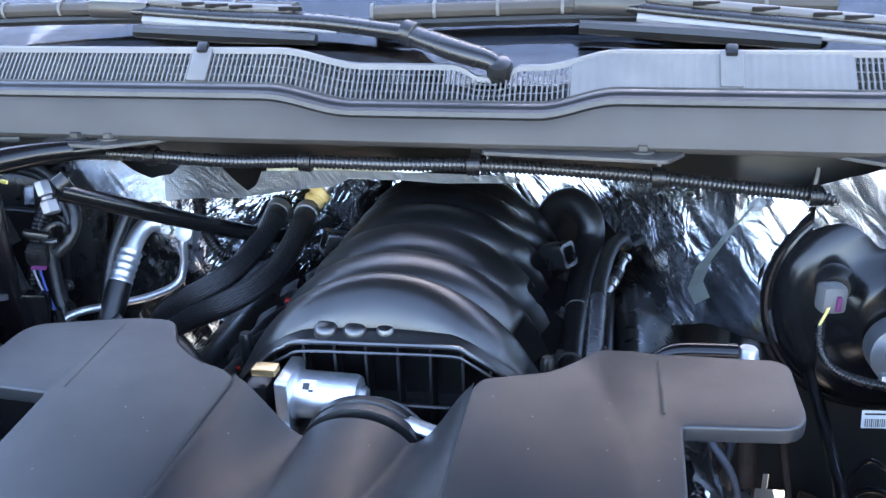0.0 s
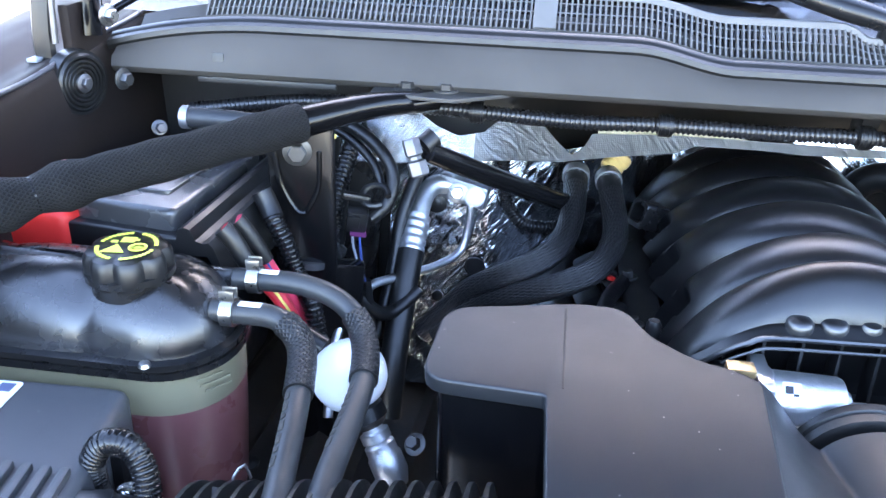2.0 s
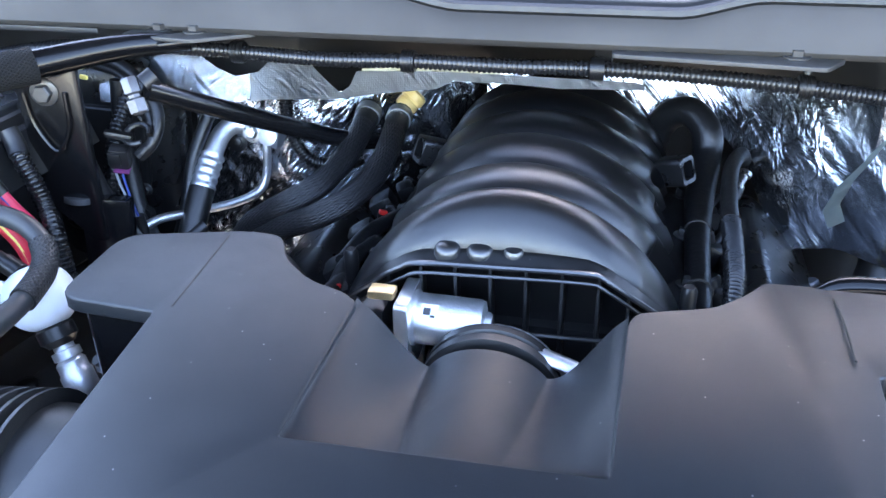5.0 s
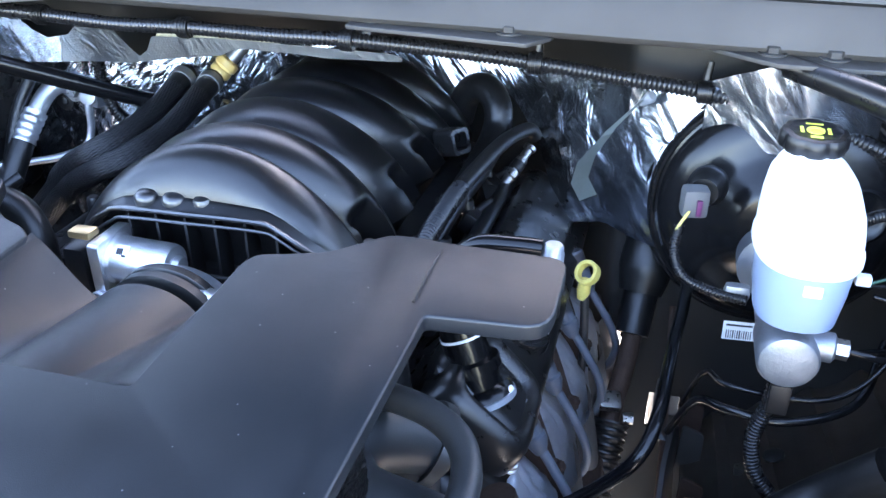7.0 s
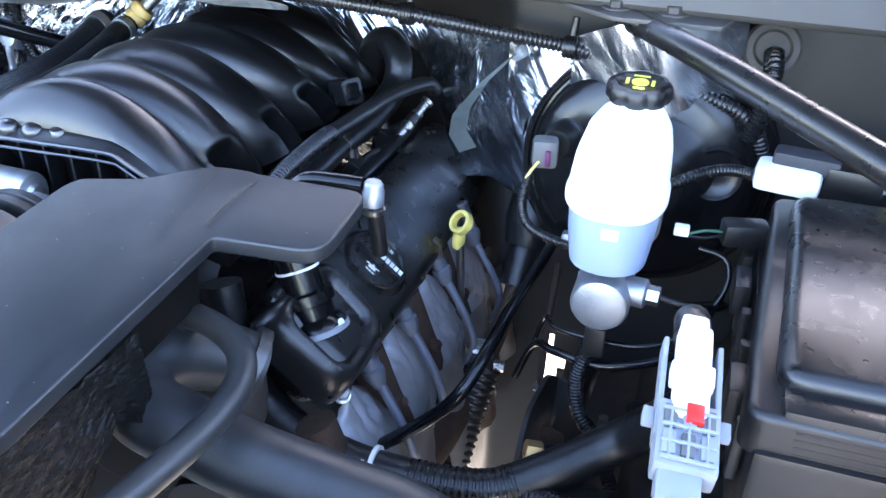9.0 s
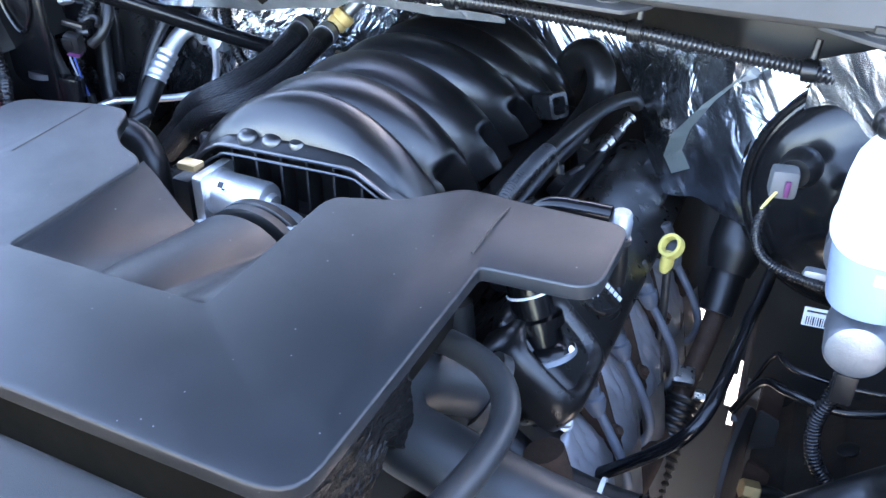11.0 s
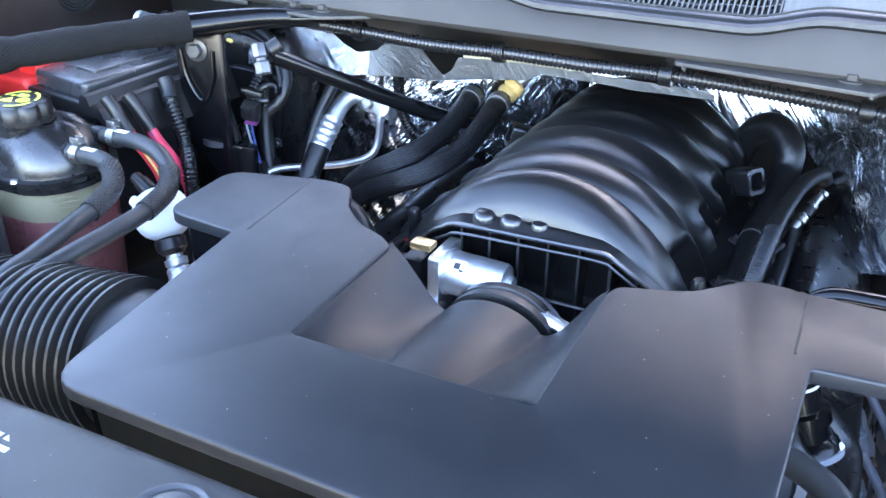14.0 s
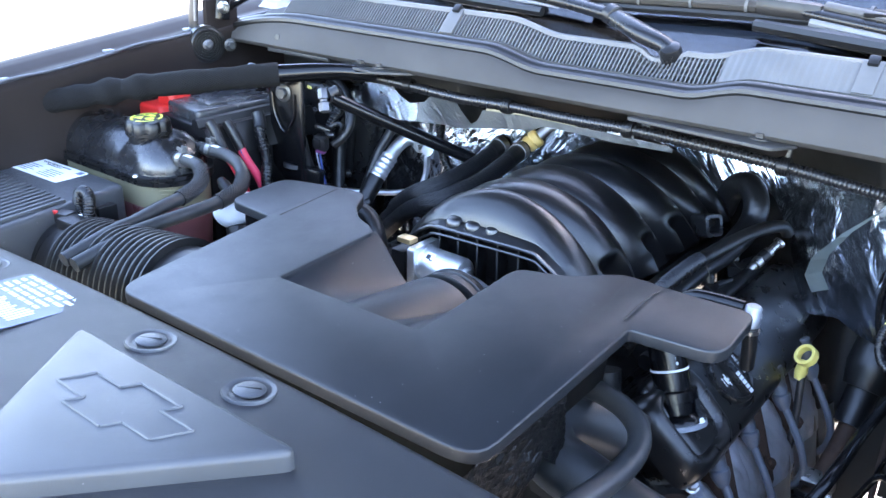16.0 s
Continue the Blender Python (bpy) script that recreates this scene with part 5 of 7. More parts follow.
    part("boss", lathe([(0.018, -0.03), (0.018, -0.004), (0.015, 0.0), (0.008, 0.0)], (0.160, 0.662, 0.893), (0.2, -0.5, 0.85), 24), DULL, c)
    part("bolt", hexbolt((0.160, 0.662, 0.892), (0.2, -0.5, 0.85), 0.0065, 0.008, 1.2), STEEL, c)
    part("bolt", hexbolt((0.238, 0.652, 0.895), (0.3, -0.5, 0.8), 0.0065, 0.009, 1.3), STEEL, c)


exhaust_side()


def steering_and_depth():
    s = thing("steering_shaft", (0.32, 0.95, 0.6), "dusty steering shaft with a black rubber boot", "steering shaft")
    part("shaft", tube([(0.329, 1.0, 0.872), (0.326, 0.955, 0.825), (0.317, 0.90, 0.785), (0.30, 0.80, 0.70), (0.28, 0.72, 0.58)], 0.012), RUST, s)
    part("boot", tube([(0.340, 1.06, 0.985), (0.335, 1.03, 0.935), (0.330, 1.0, 0.885)], [0.036, 0.035, 0.032, 0.033, 0.026]), RUBBER, s)
    part("collar", tube([(0.331, 1.005, 0.885), (0.327, 0.972, 0.842)], [0.021, 0.020]), BLACK, s)
    part("clamp_block", box((0.026, 0.022, 0.014), (0.312, 0.885, 0.803), (30, 10, 20), 0.003), STEEL, s)
    part("clamp_bolt", lathe([(0.007, 0), (0.007, 0.012)], (0.330, 0.875, 0.790), (1, 0.1, 0), 6), STEEL, s)
    part("boot_lower", tube([(0.318, 0.875, 0.782), (0.306, 0.80, 0.70), (0.30, 0.77, 0.65)], 0.021, ring=(0.009, 0.003)), RUBBER, s, "corrugated rubber boot")
    p = thing("coolant_pipe", (0.33, 0.70, 0.8), "bent black steel pipe crossing the driver side", "pipe")
    part("pipe", tube([(0.20, 0.64, 0.79), (0.275, 0.657, 0.841), (0.325, 0.663, 0.888), (0.350, 0.672, 0.920), (0.361, 0.71, 0.940), (0.368, 0.80, 0.947), (0.376, 0.88, 0.947), (0.38, 0.96, 0.95)], 0.0066), GLOSS, p)
    d = thing("wiring_loom", (0.38, 0.60, 0.75), "black taped wiring loom crossing to the fuse box", "wiring loom")
    path = [(0.125, 0.645, 1.0), (0.140, 0.632, 0.94), (0.168, 0.620, 0.900), (0.217, 0.609, 0.875), (0.286, 0.606, 0.860), (0.381, 0.613, 0.860), (0.434, 0.640, 0.872), (0.495, 0.675, 0.90), (0.54, 0.66, 0.96)]
    part("taped_run", tube(path, 0.019, 14), TAPE, d)
    part("conduit_run", sleeve(path, 0.50, 0.68, 0.0200, ring=(0.006, 0.002)), CONDUIT, d)
    part("branch", tube([(0.41, 0.62, 0.862), (0.455, 0.615, 0.862), (0.50, 0.57, 0.875), (0.53, 0.50, 0.93)], 0.0135, 16, ring=(0.005, 0.0016)), CONDUIT, d)
    part("cable_tie", lathe([(0.0215, 0), (0.0222, 0), (0.0222, 0.004), (0.0215, 0.004)], path[4], (1, 0.03, 0), 24), PAPER, d, "white cable tie")
    part("tie_tail", box((0.003, 0.002, 0.03), (0.280, 0.592, 0.868), (0, 10, 0), 0.0005), PAPER, d)
    part("cable_tie", lathe([(0.0205, 0), (0.0212, 0), (0.0212, 0.004), (0.0205, 0.004)], path[1], (0.5, -0.4, -0.7), 24), PAPER, d)
    for path, r in (([(0.456, 0.735, 0.985), (0.451, 0.722, 0.957), (0.444, 0.72, 0.92), (0.452, 0.715, 0.885), (0.475, 0.71, 0.854), (0.50, 0.69, 0.80)], 0.0085), ):
        q = thing("conduit_hose", path[0], "corrugated black wiring conduit running down beside the engine", "conduit", "lower conduits")
        part("conduit", tube(path, r * 0.88, ring=(0.0036, 0.0010)), CONDUIT, q)
    z = thing("lower_harness", (0.42, 0.66, 0.75), "dusty taped cables hanging low in the bay", "wiring loom")
    for path, r in (([(0.36, 0.62, 0.80), (0.40, 0.66, 0.79), (0.45, 0.68, 0.80), (0.50, 0.66, 0.83)], 0.017), ([(0.42, 0.60, 0.79), (0.44, 0.66, 0.78), (0.43, 0.73, 0.75)], 0.012)):
        part("cable", tube(path, r), TAPE, z)
    part("steel_bracket", box((0.05, 0.03, 0.04), (0.415, 0.72, 0.74), (10, 20, 30), 0.006), RUST, z, "small rusty steel bracket")
    def liner(u, v):
        x, y = 0.405 + 0.385 * u, 0.56 + 0.47 * v
        return (x, y, 0.745 + 0.60 * (x - 0.42) - 0.22 * (y - 0.72) + 0.010 * noise.noise((x * 9, y * 7, 1)) + 0.012 * math.sin(x * 60) ** 8)
    wl = thing("wheel_house_liner", (0.6, 0.8, 0.7), "dusty black plastic splash liner beside the frame", "splash liner", "splash liners")
    part("splash_liner", sheet(50, 40, liner, 0.003), LINER, wl)
    for x, y in ((0.46, 0.66), (0.50, 0.88), (0.58, 0.74), (0.64, 0.92)):
        part("push_pin", lathe([(0.012, 0), (0.012, 0.003), (0.008, 0.005), (0.003, 0.006)], liner((x - 0.405) / 0.385, (y - 0.56) / 0.47), (-0.4, 0, 1), 16), RUBBER, wl)


steering_and_depth()


def driver_wheel_house():
    """Dusty chassis parts seen low between the engine and the fuse box."""
    a = thing("upper_control_arm", (0.52, 0.86, 0.6), "dusty brown forged suspension control arm", "suspension arm")
    part("front_leg", tube([(0.425, 0.78, 0.66), (0.50, 0.81, 0.635), (0.60, 0.86, 0.60)], [0.021, 0.016, 0.024], 14, flat=0.7), RUST, a)
    part("rear_leg", tube([(0.425, 0.98, 0.66), (0.50, 0.93, 0.635), (0.60, 0.87, 0.60)], [0.021, 0.016, 0.024], 14, flat=0.7), RUST, a)
    for y in (0.78, 0.98):
        part("bushing", lathe([(0.016, -0.03), (0.026, -0.026), (0.026, 0.026), (0.016, 0.03)], (0.422, y, 0.66), (0, 1, 0), 20), RUBBER, a)
        part("pivot_bolt", hexbolt((0.422, y - 0.03, 0.66), (0, -1, 0.1), 0.010, 0.010), RUST, a)
    t = thing("shock_tower", (0.42, 0.88, 0.5), "dusty steel shock tower bracket with rusty edges", "bracket")
    part("plate", prism(round_poly([(-0.10, -0.10), (0.10, -0.10), (0.085, 0.06), (0.04, 0.10), (-0.04, 0.10), (-0.085, 0.06)], 0.018, 4), -0.003, 0.003, 0.001, m=basis((0.395, 0.88, 0.66), (0.1, 1, 0), (-0.1, 0, 1))), DARK, t)
    for y in (0.785, 0.83, 0.92, 0.975):
        part("flange", prism(round_poly([(-0.018, -0.09), (0.018, -0.09), (0.016, 0.085), (-0.010, 0.095)], 0.006, 3), -0.002, 0.002, 0.0008, m=basis((0.412, y, 0.66), (1, 0.05, 0), (0, 0.05, 1))), RUST if y in (0.83, 0.975) else DARK, t)
    part("shock_body", lathe([(0.024, 0), (0.026, 0.01), (0.026, 0.16), (0.019, 0.17), (0.014, 0.20)], (0.485, 0.875, 0.52), (-0.08, 0, 1), 24), BLACK, t)
    part("shock_nut", lathe([(0.011, 0), (0.011, 0.012), (0.006, 0.013), (0.006, 0.028)], (0.468, 0.875, 0.722), (-0.08, 0, 1), 6), STEEL, t)
    h = thing("brake_hose", (0.47, 0.78, 0.7), "black rubber brake hose curling down to the wheel", "hose")
    part("hose", tube([(0.405, 0.74, 0.80), (0.435, 0.755, 0.79), (0.465, 0.765, 0.755), (0.475, 0.79, 0.70), (0.50, 0.82, 0.655), (0.56, 0.85, 0.64)], 0.0075, 12), RUBBER, h)
    part("fitting", lathe([(0.010, 0), (0.010, 0.016), (0.008, 0.018)], (0.400, 0.738, 0.803), (0.9, 0.3, -0.2), 6), BRASS, h, "tarnished brass hose fitting")
    f = thing("fuel_line", (0.375, 0.90, 0.7), "thin dusty steel line clipped along the frame", "pipe")
    part("line", tube([(0.372, 1.02, 0.86), (0.376, 0.96, 0.80), (0.382, 0.90, 0.72), (0.385, 0.86, 0.62), (0.385, 0.84, 0.50)], 0.0042, 8), RUST, f)
    part("line_clip", box((0.016, 0.012, 0.012), (0.381, 0.915, 0.74), (40, 0, 0), 0.003), BLACK, f)


driver_wheel_house()


def radiator_hose():
    h = thing("radiator_hose", (0.3, 0.45, 0.9), "thick grey-black rubber radiator hose", "hose")
    path = [(0.190, 0.585, 0.965), (0.168, 0.570, 0.982), (0.142, 0.540, 0.998), (0.134, 0.510, 1.0), (0.152, 0.489, 0.990), (0.190, 0.484, 0.982), (0.243, 0.483, 0.970), (0.31, 0.487, 0.955), (0.375, 0.490, 0.940), (0.47, 0.47, 0.915)]
    part("hose", tube(path, 0.0290, 20), HOSE, h)
    part("hose_clamp", lathe([(0.032, 0), (0.0345, 0), (0.0345, 0.010), (0.032, 0.010)], path[0], (-0.8, -0.3, 0.5), 30), BOLT, h)
    t = thing("vacuum_hose", (0.2, 0.45, 1.0), "thin grey rubber hose looping beside the cover", "hose")
    part("hose", tube([(0.135, 0.560, 1.025), (0.168, 0.548, 1.036), (0.204, 0.533, 1.038), (0.227, 0.512, 1.036), (0.237, 0.482, 1.032), (0.235, 0.440, 1.030), (0.226, 0.389, 1.030), (0.214, 0.342, 1.028), (0.19, 0.27, 1.01)], 0.0108, 14), HOSE, t)
    part("end_clamp", lathe([(0.0112, 0), (0.0128, 0), (0.0128, 0.007), (0.0112, 0.007)], (0.150, 0.554, 1.031), (0.9, -0.3, 0.3), 22), BOLT, t)


radiator_hose()


def engine_right_details():
    p = thing("breather_pipe", (0.22, 0.69, 1.09), "dark blue-black plastic breather pipe with an elbow", "breather pipe")
    part("pipe", tube([(0.172, 0.690, 1.078), (0.195, 0.690, 1.094), (0.225, 0.689, 1.098), (0.248, 0.690, 1.098)], [0.007, 0.009, 0.0085, 0.0085], 16), GLOSS, p)
    part("end_cap", lathe([(0.0080, -0.016), (0.0098, -0.015), (0.0098, -0.002), (0.0085, 0.0), (0.0085, 0.004), (0.007, 0.006)], (0.257, 0.690, 1.098), (0.05, 0.02, 1), 28), CASTGREY, p, "dull bright metal end fitting")
    part("elbow", tube([(0.257, 0.690, 1.082), (0.259, 0.692, 1.060), (0.258, 0.700, 1.030)], 0.0075, 14), BLACK, p)
    part("ring", lathe([(0.0082, 0), (0.0102, 0), (0.0102, 0.004), (0.0082, 0.004)], (0.257, 0.690, 1.075), (0, 0, 1), 24), STEEL, p)
    h = thing("corrugated_hose", (0.15, 0.9, 1.03), "ribbed black hose beside the manifold", "hose")
    path = [(0.172, 1.112, 1.030), (0.165, 1.095, 1.045), (0.148, 1.03, 1.052), (0.136, 0.92, 1.056), (0.132, 0.82, 1.060), (0.128, 0.74, 1.050), (0.12, 0.69, 1.01)]
    part("smooth_end", sleeve(path, 0.0, 0.62, 0.0092), RUBBER, h)
    part("ribbed_end", sleeve(path, 0.58, 1.0, 0.0102, ring=(0.004, 0.0012)), CONDUIT, h)
    k = thing("rear_hose", (0.11, 1.05, 1.0), "thick black hose bending round the back of the manifold", "hose")
    path = [(0.060, 1.15, 1.03), (0.074, 1.14, 1.070), (0.100, 1.125, 1.085), (0.122, 1.105, 1.068), (0.124, 1.085, 1.038), (0.116, 1.02, 1.016), (0.110, 0.92, 1.010), (0.107, 0.80, 1.000), (0.107, 0.72, 0.985)]
    part("hose", tube(path, [0.019, 0.019, 0.018, 0.017, 0.014, 0.013, 0.013, 0.013], 16), TAPE, k)
    for s in (0.45, 0.58, 0.8):
        pts, _ = smooth_path(path, 0.004)
        i = int(s * (len(pts) - 1))
        part("band", lathe([(0.0135, 0), (0.0148, 0), (0.0148, 0.003), (0.0135, 0.003)], tuple(pts[i]), tuple(pts[i + 1] - pts[i]), 24), COWL, k)
    i = thing("fuel_line_fitting", (0.165, 1.05, 0.98), "bright metal fuel line fitting with black connector", "fitting")
    a, b = Vector((0.172, 1.082, 1.028)), Vector((0.146, 1.035, 0.988))
    w = (b - a)
    part("fitting", lathe([(0.0055, 0), (0.0085, 0.001), (0.0085, 0.006), (0.0058, 0.007), (0.0058, 0.020), (0.0078, 0.021), (0.0078, 0.026), (0.0060, 0.027), (0.0060, 0.040), (0.0085, 0.041), (0.0085, 0.050), (0.0065, 0.052), (0.0065, 0.066)], a, w, 18), STEEL, i)
    part("sleeve", lathe([(0.0062, 0.0), (0.0088, 0.0), (0.0088, 0.012), (0.0062, 0.012)], a + w.normalized() * 0.027, w, 18), BLACK, i, "black quick-release sleeve")
    part("connector", box((0.035, 0.03, 0.035), tuple(b + Vector((-0.008, -0.02, -0.012))), (20, 10, 30), 0.006), BLACK, i)
    part("fuel_rail", tube([(0.15, 1.08, 0.985), (0.145, 0.9, 0.985), (0.14, 0.72, 0.98)], 0.010), BLACK, i)
    random.seed(3)
    for q in range(4):
        y = 0.745 + 0.098 * q
        c = thing("fuel_injector_plug", (0.132, y, 0.97), "black fuel injector plug with its wire", "connector", "injector plugs")
        part("body", box((0.020, 0.026, 0.026), (0.128, y, 0.985), (0, 30, 0), 0.005), BLACK, c)
        part("cap", lathe([(0.009, 0), (0.009, 0.012), (0.007, 0.014)], (0.124, y + 0.004, 0.995), (-0.3, 0.1, 1), 14), SATIN, c)
        part("wire", tube([(0.132, y + 0.01, 0.992), (0.142, y + 0.035, 0.995), (0.136, y + 0.06, 0.98)], 0.0045), TAPE, c)
    for q in range(4):
        y = 0.745 + 0.085 * q
        c = thing("ignition_coil", (-0.26, y, 0.96), "black ignition coil with clipped connector", "ignition coil", "ignition coils")
        part("body", box((0.032, 0.036, 0.026), (-0.262, y, 0.984), (0, -30, 12), 0.008), BLACK, c)
        part("connector", box((0.022, 0.022, 0.022), (-0.238, y + 0.02, 0.996), (10, -20, 20), 0.006), BLACK, c)
        part("clip", box((0.010, 0.007, 0.005), (-0.241, y + 0.012, 1.009), (0, 20, 30), 0.0015), RED, c, "red locking clip") if q in (0, 2) else None
        part("wire", tube([(-0.237, y + 0.03, 1.005), (-0.245, y + 0.055, 0.995), (-0.235, y + 0.07, 0.98)], 0.005), TAPE, c)
    s = thing("ground_strap", (0.29, 0.99, 0.95), "grey-green woven strap with a crimped lug", "strap")
    def place(u, v):
        t = u
        x = float(np.interp(t, [0, 0.25, 0.55, 0.8, 1], [0.305, 0.276, 0.253, 0.247, 0.258]))
        y = float(np.interp(t, [0, 0.3, 0.6, 1], [0.985, 0.962, 0.960, 0.975]))
        z = 1.134 - 0.118 * t
        w = 0.004 + 0.014 * min(1, t * 1.8)
        return (x + (v - 0.5) * w, y + (v - 0.5) * w * 0.5, z + (v - 0.5) * w * 0.35)
    part("webbing", sheet(40, 6, place, 0.003), STRAP, s)
    part("lug", lathe([(0.004, -0.012), (0.006, 0.0), (0.007, 0.005), (0.005, 0.009)], (0.310, 0.990, 1.134), (0.5, -0.5, 0.6), 14), LIGHTGREY, s)


engine_right_details()


# ---- brake unit ----
def brakes():
    b = thing("brake_booster", (0.448, 0.97, 0.88), "round gloss black brake booster on the firewall", "brake booster")
    at = (0.460, 1.05, 1.022)
    way = (0, -1, 0.06)
    part("shell", lathe([(r0 * 1.05, z0) for r0, z0 in ((0.128, 0), (0.130, 0.05), (0.136, 0.055), (0.136, 0.064), (0.1335, 0.068), (0.1305, 0.068), (0.1290, 0.075), (0.1265, 0.079), (0.1235, 0.079), (0.1215, 0.076), (0.1190, 0.077), (0.115, 0.088), (0.109, 0.096), (0.101, 0.101), (0.090, 0.105), (0.074, 0.108), (0.066, 0.113), (0.056, 0.122), (0.046, 0.132), (0.040, 0.135))], at, way, 64), BOOSTER, b)
    part("dimple", lathe([(0.032, 0), (0.031, 0.006), (0.027, 0.009), (0.022, 0.006), (0.006, 0.005)], (0.535, 0.948, 1.045), (0.15, -1, 0.2), 28), BOOSTER, b)
    part("bracket", prism(round_poly([(-0.014, -0.05), (0.03, -0.06), (0.03, 0.055), (0.004, 0.058), (-0.014, 0.045)], 0.010, 4), 0, 0.008, 0.002, m=basis((0.318, 1.048, 0.938), (1, 0.2, 0), (0, 0, 1))), GLOSS, b)
    for z in (0.980, 0.901):
        part("bolt", hexbolt((0.308, 1.038, z), (0, -1, 0.1), 0.008, 0.008), STEEL, b)
    lab = basis((0.432, 0.862, 0.939), (1, 0.1, 0), (0, 0.2, 1))
    part("barcode_label", bars([(0.002, 0, 0.034, 0.020)], lab), PAPER, b, "white barcode label")
    random.seed(9)
    part("barcode", bars([(-0.011 + 0.0022 * i, -0.004, random.uniform(0.0006, 0.0014), 0.009) for i in range(12)] + [(0.001, 0.006, 0.026, 0.002)], lab @ Matrix.Translation((0, 0, 0.0006))), INK, b)
    s = part("vacuum_sensor", lathe([(0.019, 0), (0.020, 0.004), (0.020, 0.014), (0.017, 0.018), (0.014, 0.030)], (0.383, 0.912, 1.078), (-0.2, -1, 0.05), 28), BLACK, b)
    part("grey_plug", box((0.026, 0.022, 0.030), (0.369, 0.868, 1.076), (0, 0, 12), 0.006), GRILLE, s, "grey connector plug")
    part("purple_lock", box((0.005, 0.004, 0.016), (0.374, 0.856, 1.074), (0, 0, 12), 0.001), PURPLE, s)
    part("yellow_wire", tube([(0.366, 0.858, 1.070), (0.360, 0.850, 1.062), (0.355, 0.846, 1.052)], 0.0015), YELLOW, s)
    w = thing("sensor_conduit", (0.38, 0.80, 1.0), "thin corrugated conduit from the booster sensor", "conduit")
    part("conduit", tube([(0.358, 0.852, 1.056), (0.356, 0.835, 1.036), (0.366, 0.815, 1.022), (0.390, 0.80, 1.018), (0.425, 0.79, 1.018)], 0.0050, ring=(0.003, 0.0008)), CONDUIT, w)
    m = thing("brake_master_cylinder", (0.456, 0.77, 0.97), "cast aluminium brake master cylinder", "master cylinder")
    part("cylinder", lathe([(0.019, 0), (0.0235, 0.002), (0.0255, 0.006), (0.0255, 0.05), (0.023, 0.054), (0.022, 0.17), (0.036, 0.172), (0.036, 0.20)], (0.456, 0.706, 1.012), (0, 1, -0.02), 32), CASTGREY, m)
    part("port", lathe([(0.013, 0), (0.013, 0.022), (0.010, 0.024)], (0.47, 0.735, 1.018), (1, -0.1, 0), 18), CASTGREY, m)
    part("pipe_nut", lathe([(0.009, 0), (0.009, 0.012), (0.005, 0.013)], (0.492, 0.733, 1.018), (1, -0.1, 0), 6), STEEL, m)
    part("mount_lug", box((0.024, 0.012, 0.018), (0.416, 0.80, 1.020), bevel=0.006), CASTGREY, m)
    part("bracket", box((0.018, 0.006, 0.03), (0.456, 0.712, 0.972), bevel=0.002), BLACK, m)
    r = thing("brake_fluid_reservoir", (0.456, 0.745, 1.03), "white translucent brake fluid reservoir with a lobed black cap", "fluid reservoir")
    def loft(rings, n=40):
        bm = bmesh.new()
        rows = []
        for cx, cy, cz, rx, ry, p, tilt in rings:
            row = []
            for k in range(n):
                a = 2 * math.pi * k / n
                c, s2 = math.cos(a), math.sin(a)
                x, y = rx * math.copysign(abs(c) ** p, c), ry * math.copysign(abs(s2) ** p, s2)
                row.append(bm.verts.new((cx + x, cy + y, cz + tilt * y)))
            rows.append(row)
        for a, b2 in zip(rows, rows[1:]):
            for k in range(n):
                bm.faces.new((a[k], a[(k + 1) % n], b2[(k + 1) % n], b2[k]))
        bm.faces.new(rows[0][::-1]); bm.faces.new(rows[-1])
        bmesh.ops.recalc_face_normals(bm, faces=bm.faces)
        return bm
    part("lower_bowl", loft([(0.455, 0.742, 1.043, 0.024, 0.034, 0.8, 0), (0.455, 0.742, 1.049, 0.033, 0.043, 0.8, 0), (0.455, 0.744, 1.075, 0.0365, 0.048, 0.8, 0), (0.455, 0.746, 1.106, 0.0385, 0.052, 0.8, 0)]), MILK, r, "bluish translucent lower bowl")
    part("lip", loft([(0.455, 0.748, 1.101, 0.0405, 0.056, 0.8, 0), (0.455, 0.748, 1.104, 0.0425, 0.058, 0.8, 0), (0.455, 0.748, 1.109, 0.0425, 0.058, 0.8, 0), (0.455, 0.748, 1.112, 0.0405, 0.056, 0.8, 0)]), WHITE, r)
    part("upper_body", loft([(0.455, 0.750, 1.111, 0.0405, 0.057, 0.75, 0), (0.455, 0.754, 1.121, 0.0400, 0.060, 0.72, 0), (0.455, 0.760, 1.136, 0.0385, 0.060, 0.72, 0.05), (0.455, 0.770, 1.146, 0.0355, 0.056, 0.75, 0.1), (0.455, 0.785, 1.152, 0.030, 0.046, 0.8, 0.1), (0.455, 0.815, 1.156, 0.022, 0.024, 1, 0.05), (0.455, 0.822, 1.166, 0.021, 0.021, 1, 0)]), WHITE, r)
    part("window_tab", box((0.014, 0.003, 0.009), (0.458, 0.694, 1.090), bevel=0.001), WHITE, r)
    cap = part("cap", lathe([(0.022, 0), (0.0275, 0.001), (0.0290, 0.004), (0.0285, 0.0125), (0.0265, 0.0155), (0.022, 0.0165), (0.0195, 0.0150), (0.003, 0.0150)], (0.455, 0.822, 1.160), (0, -0.08, 1), 72, (8, 0.08)), BLACK, r, "lobed black cap with yellow print")
    cm = axis_matrix((0.455, 0.8205, 1.1757), (0, -0.08, 1))
    part("cap_symbol", lathe([(0.0075, 0), (0.0075, 0.0008), (0.0045, 0.0008), (0.0045, 0.0)], (0.455, 0.8205, 1.1752), (0, -0.08, 1), 24), YELLOWPRINT, cap)
